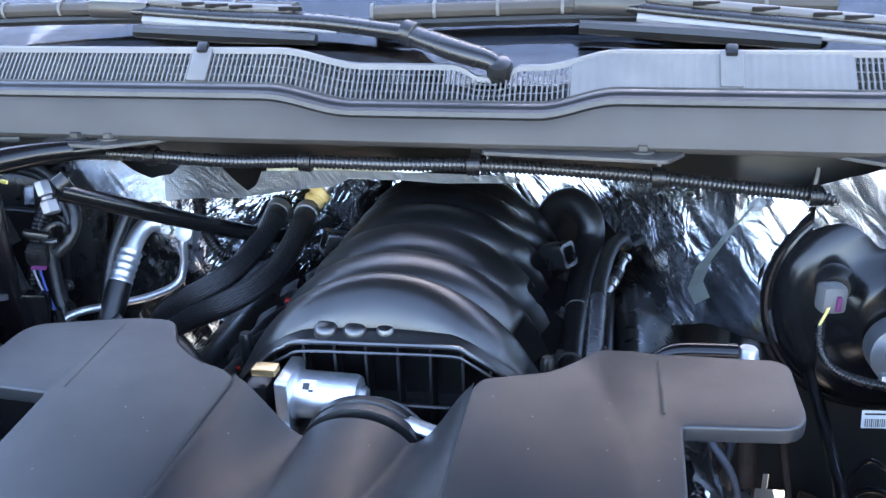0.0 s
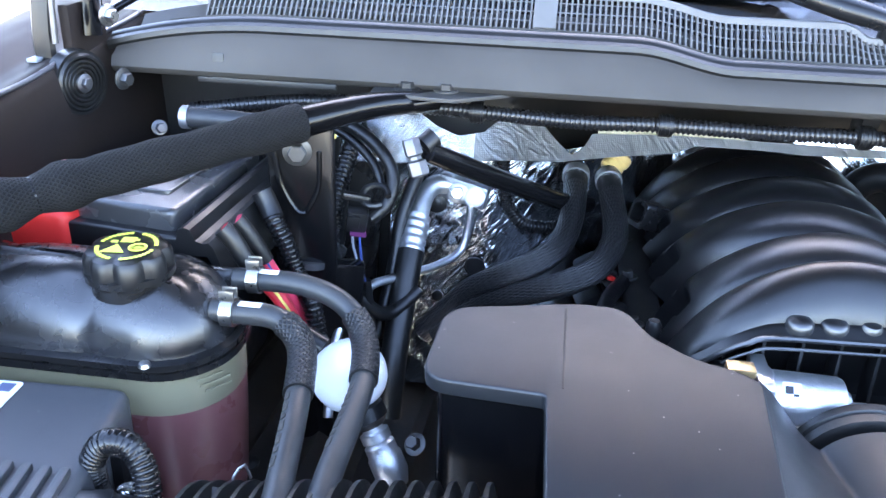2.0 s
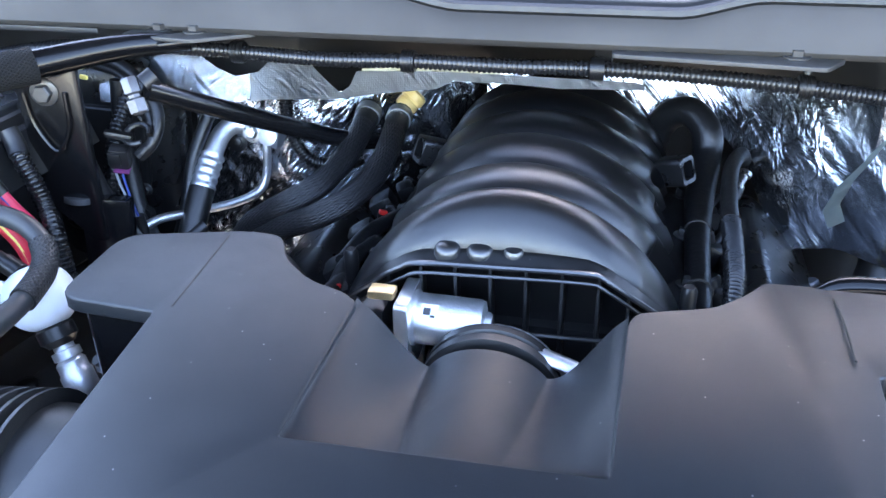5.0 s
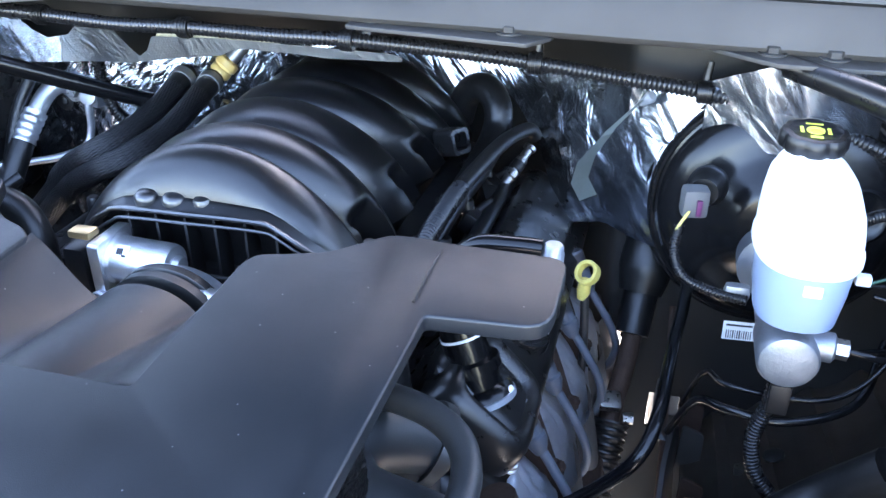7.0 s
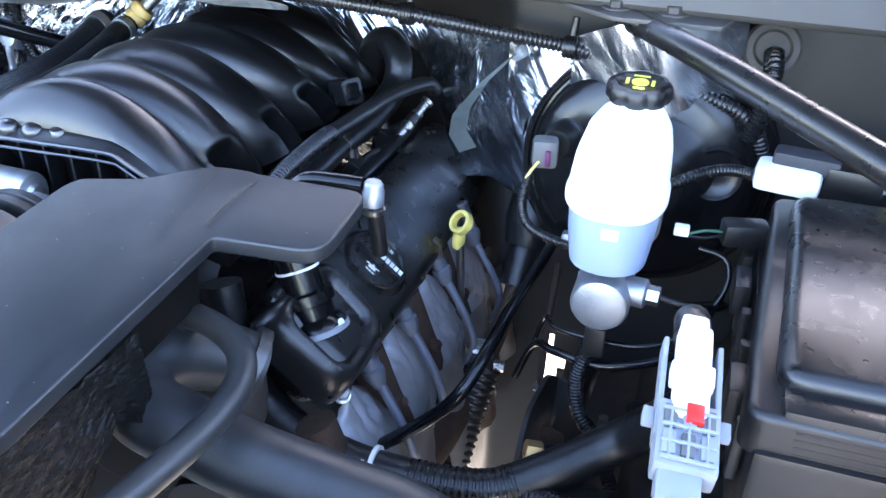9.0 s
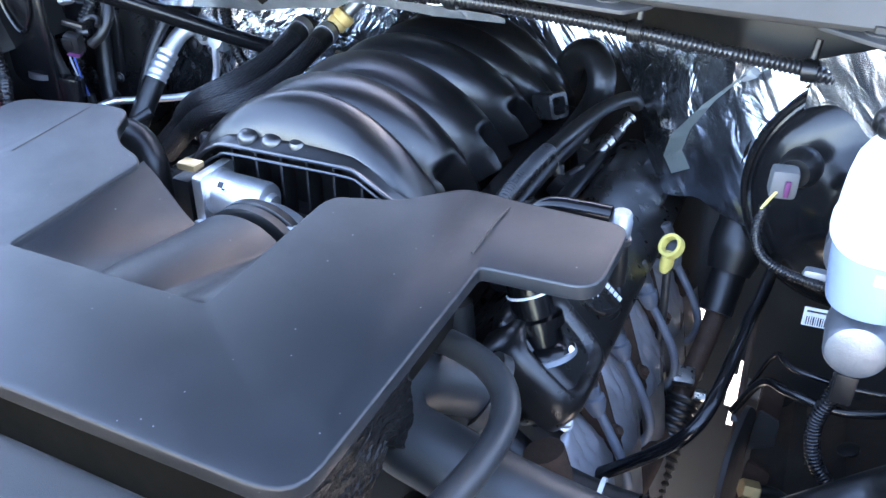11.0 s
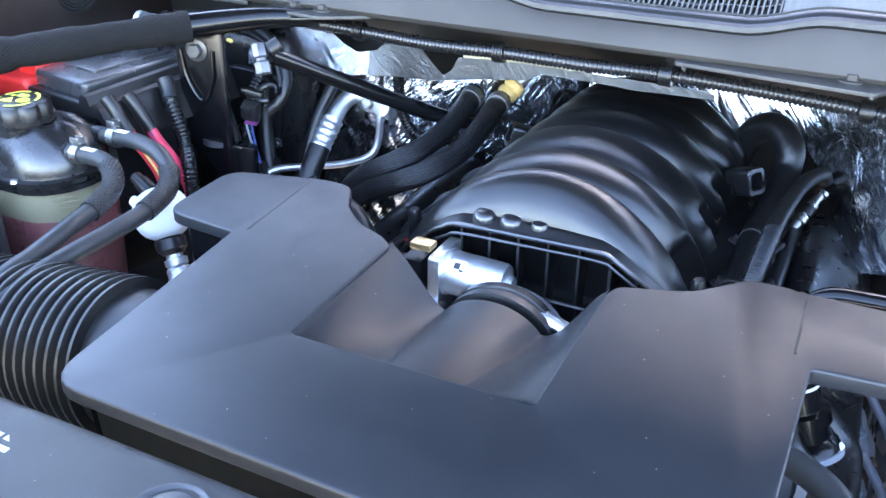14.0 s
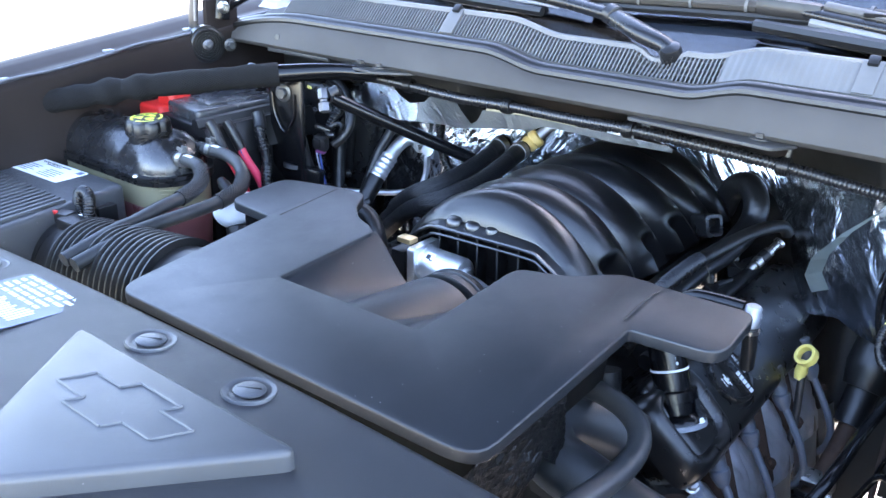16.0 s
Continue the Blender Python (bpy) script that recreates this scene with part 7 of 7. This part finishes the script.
def passenger_brace():
    b = thing("support_brace", (-0.62, 0.72, 1.1), "tubular black brace wrapped in a woven fabric sleeve", "brace", "bay braces")
    path = [(-0.440, 0.902, 1.206), (-0.500, 0.858, 1.207), (-0.560, 0.790, 1.203), (-0.630, 0.712, 1.195), (-0.700, 0.645, 1.185), (-0.776, 0.582, 1.168), (-0.86, 0.515, 1.147)]
    part("tube", tube(path, [0.011, 0.0145, 0.0155, 0.0155, 0.0155, 0.0155], 20), GLOSS, b)
    pts, s = smooth_path(path, 0.003)
    n = len(pts)
    sub = pts[int(0.27 * n):]
    rr = []
    for i in range(40):
        t = i / 39
        rr.append(0.0180 + 0.0008 * math.sin(t * 23) + 0.0006 * math.sin(t * 61 + 1) + 0.0045 * math.exp(-((t - 0.50) / 0.022) ** 2) - 0.0028 * math.exp(-((t - 0.56) / 0.02) ** 2) + 0.0032 * math.exp(-((t - 0.62) / 0.022) ** 2) - 0.002 * math.exp(-((t - 0.68) / 0.02) ** 2) + 0.0022 * math.exp(-((t - 0.75) / 0.03) ** 2))
    part("fabric_sleeve", tube(sub[::3], rr, 28, step=0.004), FABRIC, b, "black woven fabric sleeve with folds", angle=70)
    part("flattened_end", box((0.06, 0.035, 0.006), (-0.445, 0.900, 1.2075), (0, 0, 38), 0.002), GLOSS, b)
    k = thing("brace_bracket", (-0.56, 0.81, 1.05), "gloss black stamped bracket with a tear-shaped recess and bolt", "bracket")
    m = basis((-0.562, 0.812, 1.15), (1, 0.25, 0), (0.10, 0.05, 1))
    part("plate", prism(round_poly([(-0.026, -0.10), (0.020, -0.15), (0.036, -0.15), (0.036, 0.05), (-0.030, 0.05)], 0.006, 3), -0.006, 0.0, 0.002, m=m), GLOSS, k)
    part("pressed_rim", tube([m @ Vector((0.021, 0.02, 0.001)), m @ Vector((0.019, -0.015, 0.002)), m @ Vector((0.009, -0.038, 0.003)), m @ Vector((0.003, -0.043, 0.003)), m @ Vector((-0.005, -0.037, 0.003)), m @ Vector((-0.017, -0.012, 0.002)), m @ Vector((-0.022, 0.02, 0.001))], 0.0028, 8), GLOSS, k, "bright edge of the pressed recess")
    part("bolt", hexbolt(m @ Vector((0, 0.020, 0.0)), m.to_3x3() @ Vector((0, 0, 1)), 0.0095, 0.008, 1.5), BOLT, k)
    part("leg", box((0.055, 0.02, 0.30), (-0.54, 0.825, 0.90), (0, 5, 15), 0.006), GLOSS, k)


passenger_brace()


def hinge():
    h = thing("hood_hinge", (-0.80, 0.87, 1.15), "hood hinge with a coiled clock spring and bolts", "hood hinge")
    at = Vector((-0.802, 0.850, 1.214))
    way = Vector((0.95, -0.30, 0.0)).normalized()
    rings = [(0.030, 0), (0.030, 0.012)]
    for k in range(6):
        r = 0.0285 - 0.0045 * k
        rings += [(r, 0.013), (r - 0.001, 0.0145), (r - 0.0028, 0.0145), (r - 0.0036, 0.0115)]
    part("spring_coil", lathe(rings, at - way * 0.006, way, 40), RUBBER, h, "coiled spring wound flat")
    part("coil_shell", lathe([(0.030, -0.004), (0.033, -0.004), (0.033, 0.012), (0.030, 0.012)], at - way * 0.006, way, 40), BLACK, h)
    part("arm_strip", tube([at + Vector((-0.030, 0, 0.0)), at + Vector((-0.030, 0.0, 0.05)), at + Vector((-0.025, 0.01, 0.13))], 0.006, 8, flat=2.0), BLACK, h)
    part("pin", hexbolt(at + way * 0.008, way, 0.006, 0.005), DULL, h)
    part("side_bolt", hexbolt(at + Vector((0.035, 0.025, 0.0)), way, 0.007, 0.008), BOLT, h)
    part("base_plate", box((0.012, 0.07, 0.09), tuple(at + Vector((-0.012, 0.045, 0.03))), (0, 0, 0), 0.004), PAINT, h)
    part("link_arm", tube([at + Vector((0.0, 0.05, 0.055)), at + Vector((0.05, 0.07, 0.085)), at + Vector((0.10, 0.09, 0.12))], 0.012, 10, flat=0.4), GLOSS, h)
    part("link_arm", tube([at + Vector((0.0, 0.04, 0.04)), at + Vector((0.0, 0.05, 0.10)), at + Vector((0.01, 0.06, 0.18))], 0.016, 10, flat=0.4), GLOSS, h)
    part("link_bolt", hexbolt(at + Vector((0.03, 0.02, 0.065)), way, 0.007, 0.008), STEEL, h)
    part("gas_strut", tube([at + Vector((-0.012, -0.01, 0.04)), at + Vector((-0.008, 0.0, 0.20))], 0.003, 8), DULL, h)
    d = copy_thing(h, pose(0.80, 0.87, 1.15, 0, 0, 0))


hinge()


def airbox():
    a = thing("air_filter_box", (-0.76, 0.42, 0.95), "black air filter box with a ribbed lid and white label", "air filter box")
    part("lower_case", box((0.40, 0.24, 0.16), (-0.80, 0.39, 0.965), bevel=0.012), BLACK, a)
    lid = part("lid", prism(round_poly([(-1.0, 0.27), (-0.560, 0.27), (-0.608, 0.541), (-1.0, 0.530)], 0.012, 3), 1.00, 1.073, 0.008, 3), PANEL, a, angle=60)
    for k in range(26):
        x = -0.606 - 0.0128 * k
        part("lid_rib", box((0.0068, 0.16, 0.007), (x + 0.014, 0.366, 1.0745), (0, 0, 8), 0.002), PANEL, lid)
    lab = basis((-0.752, 0.500, 1.0738), (1, 0.04, 0), (-0.04, 1, 0))
    part("label", prism(round_poly([(-0.075, -0.026), (0.068, -0.026), (0.068, 0.028), (-0.075, 0.028)], 0.004, 3), 0, 0.0006, m=lab), PAPER, lid, "white emission control label")
    part("label_title", text_bm("VEHICLE EMISSION CONTROL\nINFORMATION", 0.0054, lab @ Matrix.Translation((-0.004, 0.0185, 0.0008)), 0.0002), INK, lid)
    rows = []
    for i in range(5):
        rows += [(-0.040 + 0.004 * (i % 2), 0.004 - 0.0055 * i, 0.050 - 0.008 * (i % 3), 0.0014), (0.022, 0.004 - 0.0055 * i, 0.034 + 0.006 * (i % 2), 0.0014)]
    part("label_print", bars(rows + [(0.058, 0.020, 0.011, 0.010)], lab @ Matrix.Translation((0, 0, 0.0008))), BLUELABEL, lid)
    part("outlet", lathe([(0.055, 0), (0.055, 0.04), (0.060, 0.042), (0.060, 0.05)], (-0.62, 0.43, 0.995), (1, 0, 0), 36), BLACK, a)
    part("latch", box((0.02, 0.03, 0.05), (-0.600, 0.50, 1.03), bevel=0.004), BLACK, a)
    m = thing("mass_air_sensor", (-0.56, 0.44, 1.05), "black mass air flow sensor in a tube with a metal band", "sensor")
    part("flow_tube", lathe([(0.056, 0), (0.056, 0.066), (0.058, 0.068), (0.058, 0.076)], (-0.602, 0.43, 0.996), (1, 0, 0), 44), SATIN, m)
    part("sensor_block", box((0.034, 0.028, 0.020), (-0.556, 0.428, 1.056), (0, 4, 8), 0.004), BLACK, m)
    part("connector", box((0.026, 0.020, 0.018), (-0.580, 0.430, 1.060), (0, 0, 12), 0.004), BLACK, m)
    part("red_lock", box((0.010, 0.005, 0.006), (-0.588, 0.421, 1.068), (0, 0, 12), 0.0015), RED, m, "small red lock tab")
    part("spring_clip", tube([(-0.531, 0.522, 1.004), (-0.529, 0.528, 1.014), (-0.524, 0.536, 1.018), (-0.519, 0.534, 1.008)], 0.0014, 6), STEEL, m)
    part("metal_band", lathe([(0.060, 0), (0.0625, 0), (0.0625, 0.013), (0.060, 0.013)], (-0.520, 0.43, 0.998), (1, 0, 0), 44), STEEL, m)
    part("clamp_screw", box((0.016, 0.012, 0.010), (-0.512, 0.455, 1.058), (20, 0, 0), 0.002), BLACK, m)
    w = thing("sensor_loom", (-0.60, 0.50, 1.05), "corrugated loom looping out of the air box sensor", "wiring loom")
    part("conduit", tube([(-0.598, 0.468, 1.030), (-0.597, 0.463, 1.052), (-0.594, 0.460, 1.072), (-0.583, 0.460, 1.088), (-0.566, 0.459, 1.088), (-0.554, 0.452, 1.072), (-0.550, 0.442, 1.045), (-0.552, 0.436, 1.02)], 0.0088, 16, ring=(0.0034, 0.0009)), CONDUIT, w)
    part("silver_tape", tube([(-0.566, 0.452, 1.062), (-0.566, 0.448, 1.050), (-0.568, 0.444, 1.036)], [0.0095, 0.0115, 0.008], 12, flat=0.7), FOIL, w, "silver tape wrap")
    b = thing("intake_bellows", (-0.42, 0.43, 0.95), "ribbed black rubber intake bellows", "intake duct")
    part("bellows", tube([(-0.330, 0.436, 1.021), (-0.43, 0.433, 1.011), (-0.520, 0.428, 1.001)], 0.071, 44, ring=(0.0118, 0.0095)), RUBBER, b, angle=60)
    part("cuff", lathe([(0.056, 0), (0.062, 0.002), (0.062, 0.035), (0.066, 0.036), (0.066, 0.046), (0.060, 0.05)], (-0.338, 0.436, 1.020), (1, 0, 0), 44), RUBBER, b)
    part("pipe", lathe([(0.058, 0), (0.058, 0.06)], (-0.585, 0.43, 0.997), (1, 0, 0), 40), BLACK, b)


airbox()


def ac_and_lines():
    k = thing("accumulator_cap", (-0.472, 0.62, 1.0), "round white plastic canister on a silver valve", "canister")
    ax = Vector((0.45, -0.25, -0.86)).normalized()
    at = Vector((-0.465, 0.622, 1.049))
    ball = [(max(0.004, 0.0310 * math.sin(t) ** 0.85), -0.0290 * math.cos(t)) for t in (math.pi * k / 20 for k in range(1, 19))]
    part("canister", lathe(ball, at, ax, 40), WHITE, k)
    part("side_nib", lathe([(0.006, 0), (0.006, 0.012)], at + Vector((-0.028, 0.0, 0.005)), (-1, 0, 0.1), 14), WHITE, k)
    part("collar", lathe([(0.013, 0.026), (0.0165, 0.029), (0.0165, 0.040), (0.014, 0.042), (0.0115, 0.046)], at, ax, 24), BLACK, k)
    part("stem", lathe([(0.009, 0.044), (0.009, 0.050), (0.0125, 0.051), (0.0125, 0.058), (0.010, 0.059), (0.0130, 0.062), (0.0130, 0.071), (0.0145, 0.073), (0.0145, 0.088), (0.010, 0.10)], at, ax, 24), ALU, k, "silver stepped valve stem")
    part("black_nozzle", lathe([(0.009, 0), (0.009, 0.02), (0.007, 0.021), (0.007, 0.03)], (-0.488, 0.634, 1.064), (-0.8, 0.2, 0.3), 16), BLACK, k)
    s = thing("hex_bolt", (-0.405, 0.615, 0.99), "zinc hex bolt on the resonator bracket", "bolt")
    part("bolt", hexbolt((-0.408, 0.612, 0.995), (-0.3, -0.6, 0.7), 0.006, 0.007), BOLT, s)
    a = thing("air_conditioning_line", (-0.46, 0.95, 0.9), "aluminium air conditioning line with a crimped rubber hose", "pipe")
    path = [(-0.430, 1.010, 1.072), (-0.452, 1.003, 1.076), (-0.464, 0.985, 1.066), (-0.468, 0.955, 1.040), (-0.470, 0.93, 1.015), (-0.472, 0.90, 0.98), (-0.474, 0.85, 0.92), (-0.475, 0.82, 0.86)]
    part("pipe", sleeve(path, 0.0, 0.30, 0.0120), ALU, a)
    part("crimp", sleeve(path, 0.25, 0.41, 0.0156, ring=(0.010, 0.0014)), ALU, a, "crimped aluminium ferrule")
    part("hose", sleeve(path, 0.39, 1.0, 0.0155), RUBBER, a)
    part("fitting_block", box((0.062, 0.022, 0.030), (-0.420, 1.008, 1.070), (0, 12, -8), 0.005), CASTGREY, a)
    part("bolt", hexbolt((-0.425, 0.996, 1.070), (0, -1, 0.3), 0.008, 0.008), STEEL, a)
    part("collar", lathe([(0.012, 0), (0.012, 0.008), (0.008, 0.009)], (-0.404, 0.998, 1.066), (0, -1, 0.3), 24), BRIGHT, a)
    t = thing("thin_refrigerant_pipe", (-0.45, 0.95, 0.98), "thin bent aluminium refrigerant pipe", "pipe")
    part("pipe", tube([(-0.407, 1.005, 1.068), (-0.408, 0.995, 1.055), (-0.412, 0.995, 1.020), (-0.420, 0.985, 0.997), (-0.445, 0.955, 0.990), (-0.480, 0.91, 0.995), (-0.505, 0.875, 0.998), (-0.522, 0.84, 0.985), (-0.530, 0.80, 0.95), (-0.525, 0.76, 0.90)], 0.0052, 12, step=0.004), ALU, t)
    n = thing("pipe_union", (-0.44, 0.79, 1.16), "silver pipe union nut with flats", "fitting")
    part("nut", lathe([(0.007, -0.020), (0.0085, -0.018), (0.0085, -0.005), (0.006, -0.003), (0.006, 0.0), (0.0095, 0.002), (0.0095, 0.014), (0.007, 0.016)], (-0.441, 0.785, 1.180), (0.30, -0.2, -0.85), 6), DULL, n)
    part("stub", lathe([(0.010, 0), (0.010, 0.014)], (-0.436, 0.795, 1.190), (0.5, 0.5, 0.4), 16), BLACK, n)
    r = thing("black_tube_rail", (-0.37, 0.88, 1.1), "black tube slanting down towards the manifold", "pipe")
    part("tube", tube([(-0.432, 0.793, 1.186), (-0.38, 0.865, 1.142), (-0.304, 0.973, 1.079), (-0.27, 1.02, 1.06)], [0.010, 0.0105, 0.0105, 0.010], 16), GLOSS, r)
    y = thing("quick_connector", (-0.24, 1.08, 1.08), "amber plastic quick connector on the heater pipe", "connector")
    way = Vector((0.42, 0.35, 0.50)).normalized()
    at = Vector((-0.250, 1.055, 1.088))
    part("body", lathe([(0.012, 0.004), (0.0145, 0.007), (0.0145, 0.014), (0.013, 0.016), (0.0155, 0.019), (0.0155, 0.028), (0.012, 0.031)], at, way, 24), AMBER, y)
    part("pipe", lathe([(0.009, 0.03), (0.009, 0.075)], at, way, 18), BRIGHT, y)
    hoses = ([(-0.287, 1.048, 1.092), (-0.289, 0.965, 1.068), (-0.300, 0.908, 1.055), (-0.322, 0.882, 1.043), (-0.357, 0.883, 1.022), (-0.394, 0.900, 0.993), (-0.413, 0.906, 0.970), (-0.45, 0.90, 0.93)], [(-0.249, 1.048, 1.088), (-0.242, 0.926, 1.066), (-0.259, 0.865, 1.053), (-0.291, 0.849, 1.037), (-0.343, 0.869, 1.007), (-0.387, 0.894, 0.975), (-0.43, 0.89, 0.93)])
    for path in hoses:
        h = thing("heater_hose", path[0], "braided black heater hose with a crimped end", "hose", "heater hoses")
        part("hose", tube(path, 0.0140, 18), BRAID, h)
        part("rubber_end", sleeve(path, 0.0, 0.12, 0.0145), RUBBER, h)
        pts, _ = smooth_path(path, 0.003)
        part("clamp", lathe([(0.0148, -0.006), (0.0162, -0.006), (0.0162, 0.006), (0.0148, 0.006)], tuple(pts[4]), tuple(pts[5] - pts[3]), 26), BRIGHT, h)
    c = thing("heater_conduit", (-0.33, 1.0, 1.05), "ribbed black conduit curling on the firewall", "conduit")
    part("conduit", tube([(-0.372, 0.985, 1.128), (-0.372, 0.985, 1.10), (-0.365, 0.985, 1.065), (-0.345, 0.985, 1.042), (-0.31, 0.99, 1.038), (-0.285, 1.0, 1.045)], 0.0085, ring=(0.0045, 0.0014)), CONDUIT, c)
    e = thing("round_engine_plug", (-0.27, 0.69, 1.0), "smooth black pipe elbow beside the cover", "pipe")
    part("elbow", tube([(-0.335, 0.705, 1.05), (-0.302, 0.702, 1.062), (-0.276, 0.700, 1.056), (-0.256, 0.692, 1.035), (-0.250, 0.688, 1.0)], [0.014, 0.016, 0.017, 0.017], 18), RUBBER, e)


ac_and_lines()


def passenger_liner():
    p = thing("wheel_house_liner", (-0.6, 0.8, 0.7), "dusty black plastic splash liner beside the frame", "splash liner", "splash liners")
    def liner(u, v):
        x, y = -0.405 - 0.385 * u, 0.50 + 0.53 * v
        return (x, y, 0.80 + 0.28 * (-x - 0.42) - 0.10 * (y - 0.72) + 0.010 * noise.noise((x * 9, y * 7, 4)) + 0.012 * math.sin(x * 60) ** 8)
    part("splash_liner", sheet(50, 40, liner, 0.003), LINER, p)
    for x, y in ((-0.45, 0.62), (-0.52, 0.86), (-0.60, 0.72), (-0.68, 0.92)):
        q = liner((-0.405 - x) / 0.385, (y - 0.50) / 0.53)
        part("push_pin", lathe([(0.012, 0), (0.012, 0.003), (0.008, 0.005), (0.003, 0.006)], q, (0, 0, 1), 16), RUBBER, p)


passenger_liner()


def passenger_wiring():
    w = thing("sensor_plug", (-0.50, 0.84, 1.05), "black sensor plug with purple lock and coloured wires", "connector")
    part("plug", box((0.022, 0.016, 0.026), (-0.512, 0.845, 1.090), (14, 8, 15), 0.004), BLACK, w)
    part("plug_rib", box((0.014, 0.004, 0.016), (-0.514, 0.836, 1.090), (14, 8, 15), 0.002), BLACK, w)
    part("purple_lock", box((0.017, 0.012, 0.0016), (-0.510, 0.841, 1.0765), (14, 8, 15), 0.0006), PURPLE, w)
    for k, col in enumerate((LIGHTGREY, BLUEWIRE)):
        part("wire", tube([(-0.515 + 0.008 * k, 0.836, 1.074), (-0.514 + 0.007 * k, 0.838, 1.060), (-0.508 + 0.003 * k, 0.842, 1.030), (-0.502, 0.846, 1.01)], 0.0014, 6), col, w)
    part("sleeve", tube([(-0.503, 0.846, 1.02), (-0.500, 0.848, 0.99), (-0.497, 0.85, 0.95)], 0.005), TAPE, w)
    part("holder_ring", tube([(-0.496 + 0.014 * math.cos(t), 0.860 + 0.012 * math.sin(t), 1.112 + 0.007 * math.sin(t)) for t in (2 * math.pi * i / 14 for i in range(13))], 0.0034, 8), BLACK, w)
    part("holder_arm", box((0.030, 0.010, 0.008), (-0.514, 0.852, 1.112), (0, 12, 15), 0.003), BLACK, w)
    l = thing("firewall_loom", (-0.52, 0.90, 1.0), "black wiring loom curving down the firewall", "wiring loom")
    part("loop", tube([(-0.60, 0.95, 1.172), (-0.54, 0.925, 1.166), (-0.50, 0.90, 1.150), (-0.482, 0.885, 1.125), (-0.485, 0.87, 1.10), (-0.50, 0.862, 1.085)], 0.007), TAPE, l)
    part("strand", tube([(-0.60, 0.95, 1.160), (-0.55, 0.93, 1.156), (-0.51, 0.905, 1.135), (-0.495, 0.89, 1.11)], 0.005), BLACK, l)
    part("strand", tube([(-0.535, 0.94, 1.15), (-0.546, 0.90, 1.10), (-0.549, 0.88, 1.06), (-0.552, 0.86, 1.0), (-0.55, 0.85, 0.93)], 0.0105, ring=(0.005, 0.0018)), CONDUIT, l)
    part("strand", tube([(-0.47, 0.98, 1.10), (-0.485, 0.95, 1.05), (-0.49, 0.92, 0.99), (-0.50, 0.88, 0.93)], 0.008), TAPE, l)
    part("strand", tube([(-0.545, 0.83, 1.10), (-0.53, 0.84, 1.03), (-0.50, 0.85, 0.985), (-0.48, 0.87, 0.97), (-0.455, 0.90, 0.985)], 0.008), TAPE, l)
    part("trunk", tube([(-0.57, 0.96, 1.14), (-0.575, 0.95, 1.05), (-0.56, 0.93, 0.98), (-0.53, 0.91, 0.93)], 0.013), TAPE, l)
    part("branch", tube([(-0.64, 0.97, 1.10), (-0.62, 0.96, 1.02), (-0.58, 0.94, 0.95), (-0.54, 0.92, 0.90)], 0.010, ring=(0.005, 0.0016)), CONDUIT, l)
    part("push_pin", lathe([(0.012, 0), (0.012, 0.002), (0.007, 0.003), (0.007, 0.006)], (-0.549, 0.93, 0.977), (0, -1, 0.3), 18), RUBBER, l)
    part("silver_band", lathe([(0.017, 0), (0.018, 0), (0.018, 0.007), (0.017, 0.007)], (-0.556, 0.822, 1.045), (0.1, 0.1, 1), 20), DULL, l)
    hc = thing("heater_case", (-0.60, 1.0, 0.9), "black plastic heater case on the firewall", "heater case")
    part("case", box((0.17, 0.07, 0.24), (-0.605, 0.995, 1.04), (0, 4, 8), 0.028, 4), SATIN, hc)
    part("case_rib", tube([(-0.665, 0.955, 1.12), (-0.655, 0.957, 1.03), (-0.650, 0.957, 0.95)], 0.004), SATIN, hc)
    part("case_lid", prism(round_poly([(-0.05, -0.05), (0.04, -0.06), (0.05, 0.05), (-0.04, 0.06)], 0.02, 4), 0, 0.010, 0.004, m=basis((-0.598, 0.962, 1.05), (1, 0.14, 0), (0, 0, 1))), BLACK, hc)
    for x, z in ((-0.640, 1.10), (-0.560, 1.0)):
        part("case_screw", hexbolt((x, 0.955, z), (0.1, -1, 0), 0.005, 0.004), BOLT, hc)
    b = thing("brake_pipe_block", (-0.64, 0.90, 1.17), "steel fitting with a grey hose end behind the brace", "fitting")
    part("hose_end", tube([(-0.695, 0.86, 1.182), (-0.65, 0.865, 1.180), (-0.58, 0.87, 1.175)], 0.011), HOSE, b)
    part("cap", lathe([(0.012, 0), (0.012, 0.008)], (-0.698, 0.86, 1.182), (1, 0, 0), 18), BRIGHT, b)
    part("screw", hexbolt((-0.72, 0.85, 1.172), (0.6, -0.7, 0.2), 0.005, 0.008), DULL, b)
    f = thing("yellow_tag", (-0.55, 0.83, 1.18), "small yellow wire tag", "tag")
    part("tag", box((0.009, 0.004, 0.005), (-0.536, 0.845, 1.178), (0, 10, 0), 0.002), YELLOW, f)
    for k in range(3):
        q = thing("engine_harness", (-0.24, 0.72 + 0.06 * k, 0.98), "taped engine harness beside the manifold", "wiring loom", "engine harnesses")
        part("run", tube([(-0.235 - 0.01 * k, 0.70 + 0.06 * k, 1.0), (-0.245, 0.74 + 0.07 * k, 1.005), (-0.24 + 0.008 * k, 0.80 + 0.07 * k, 1.0)], 0.009), TAPE, q)


passenger_wiring()
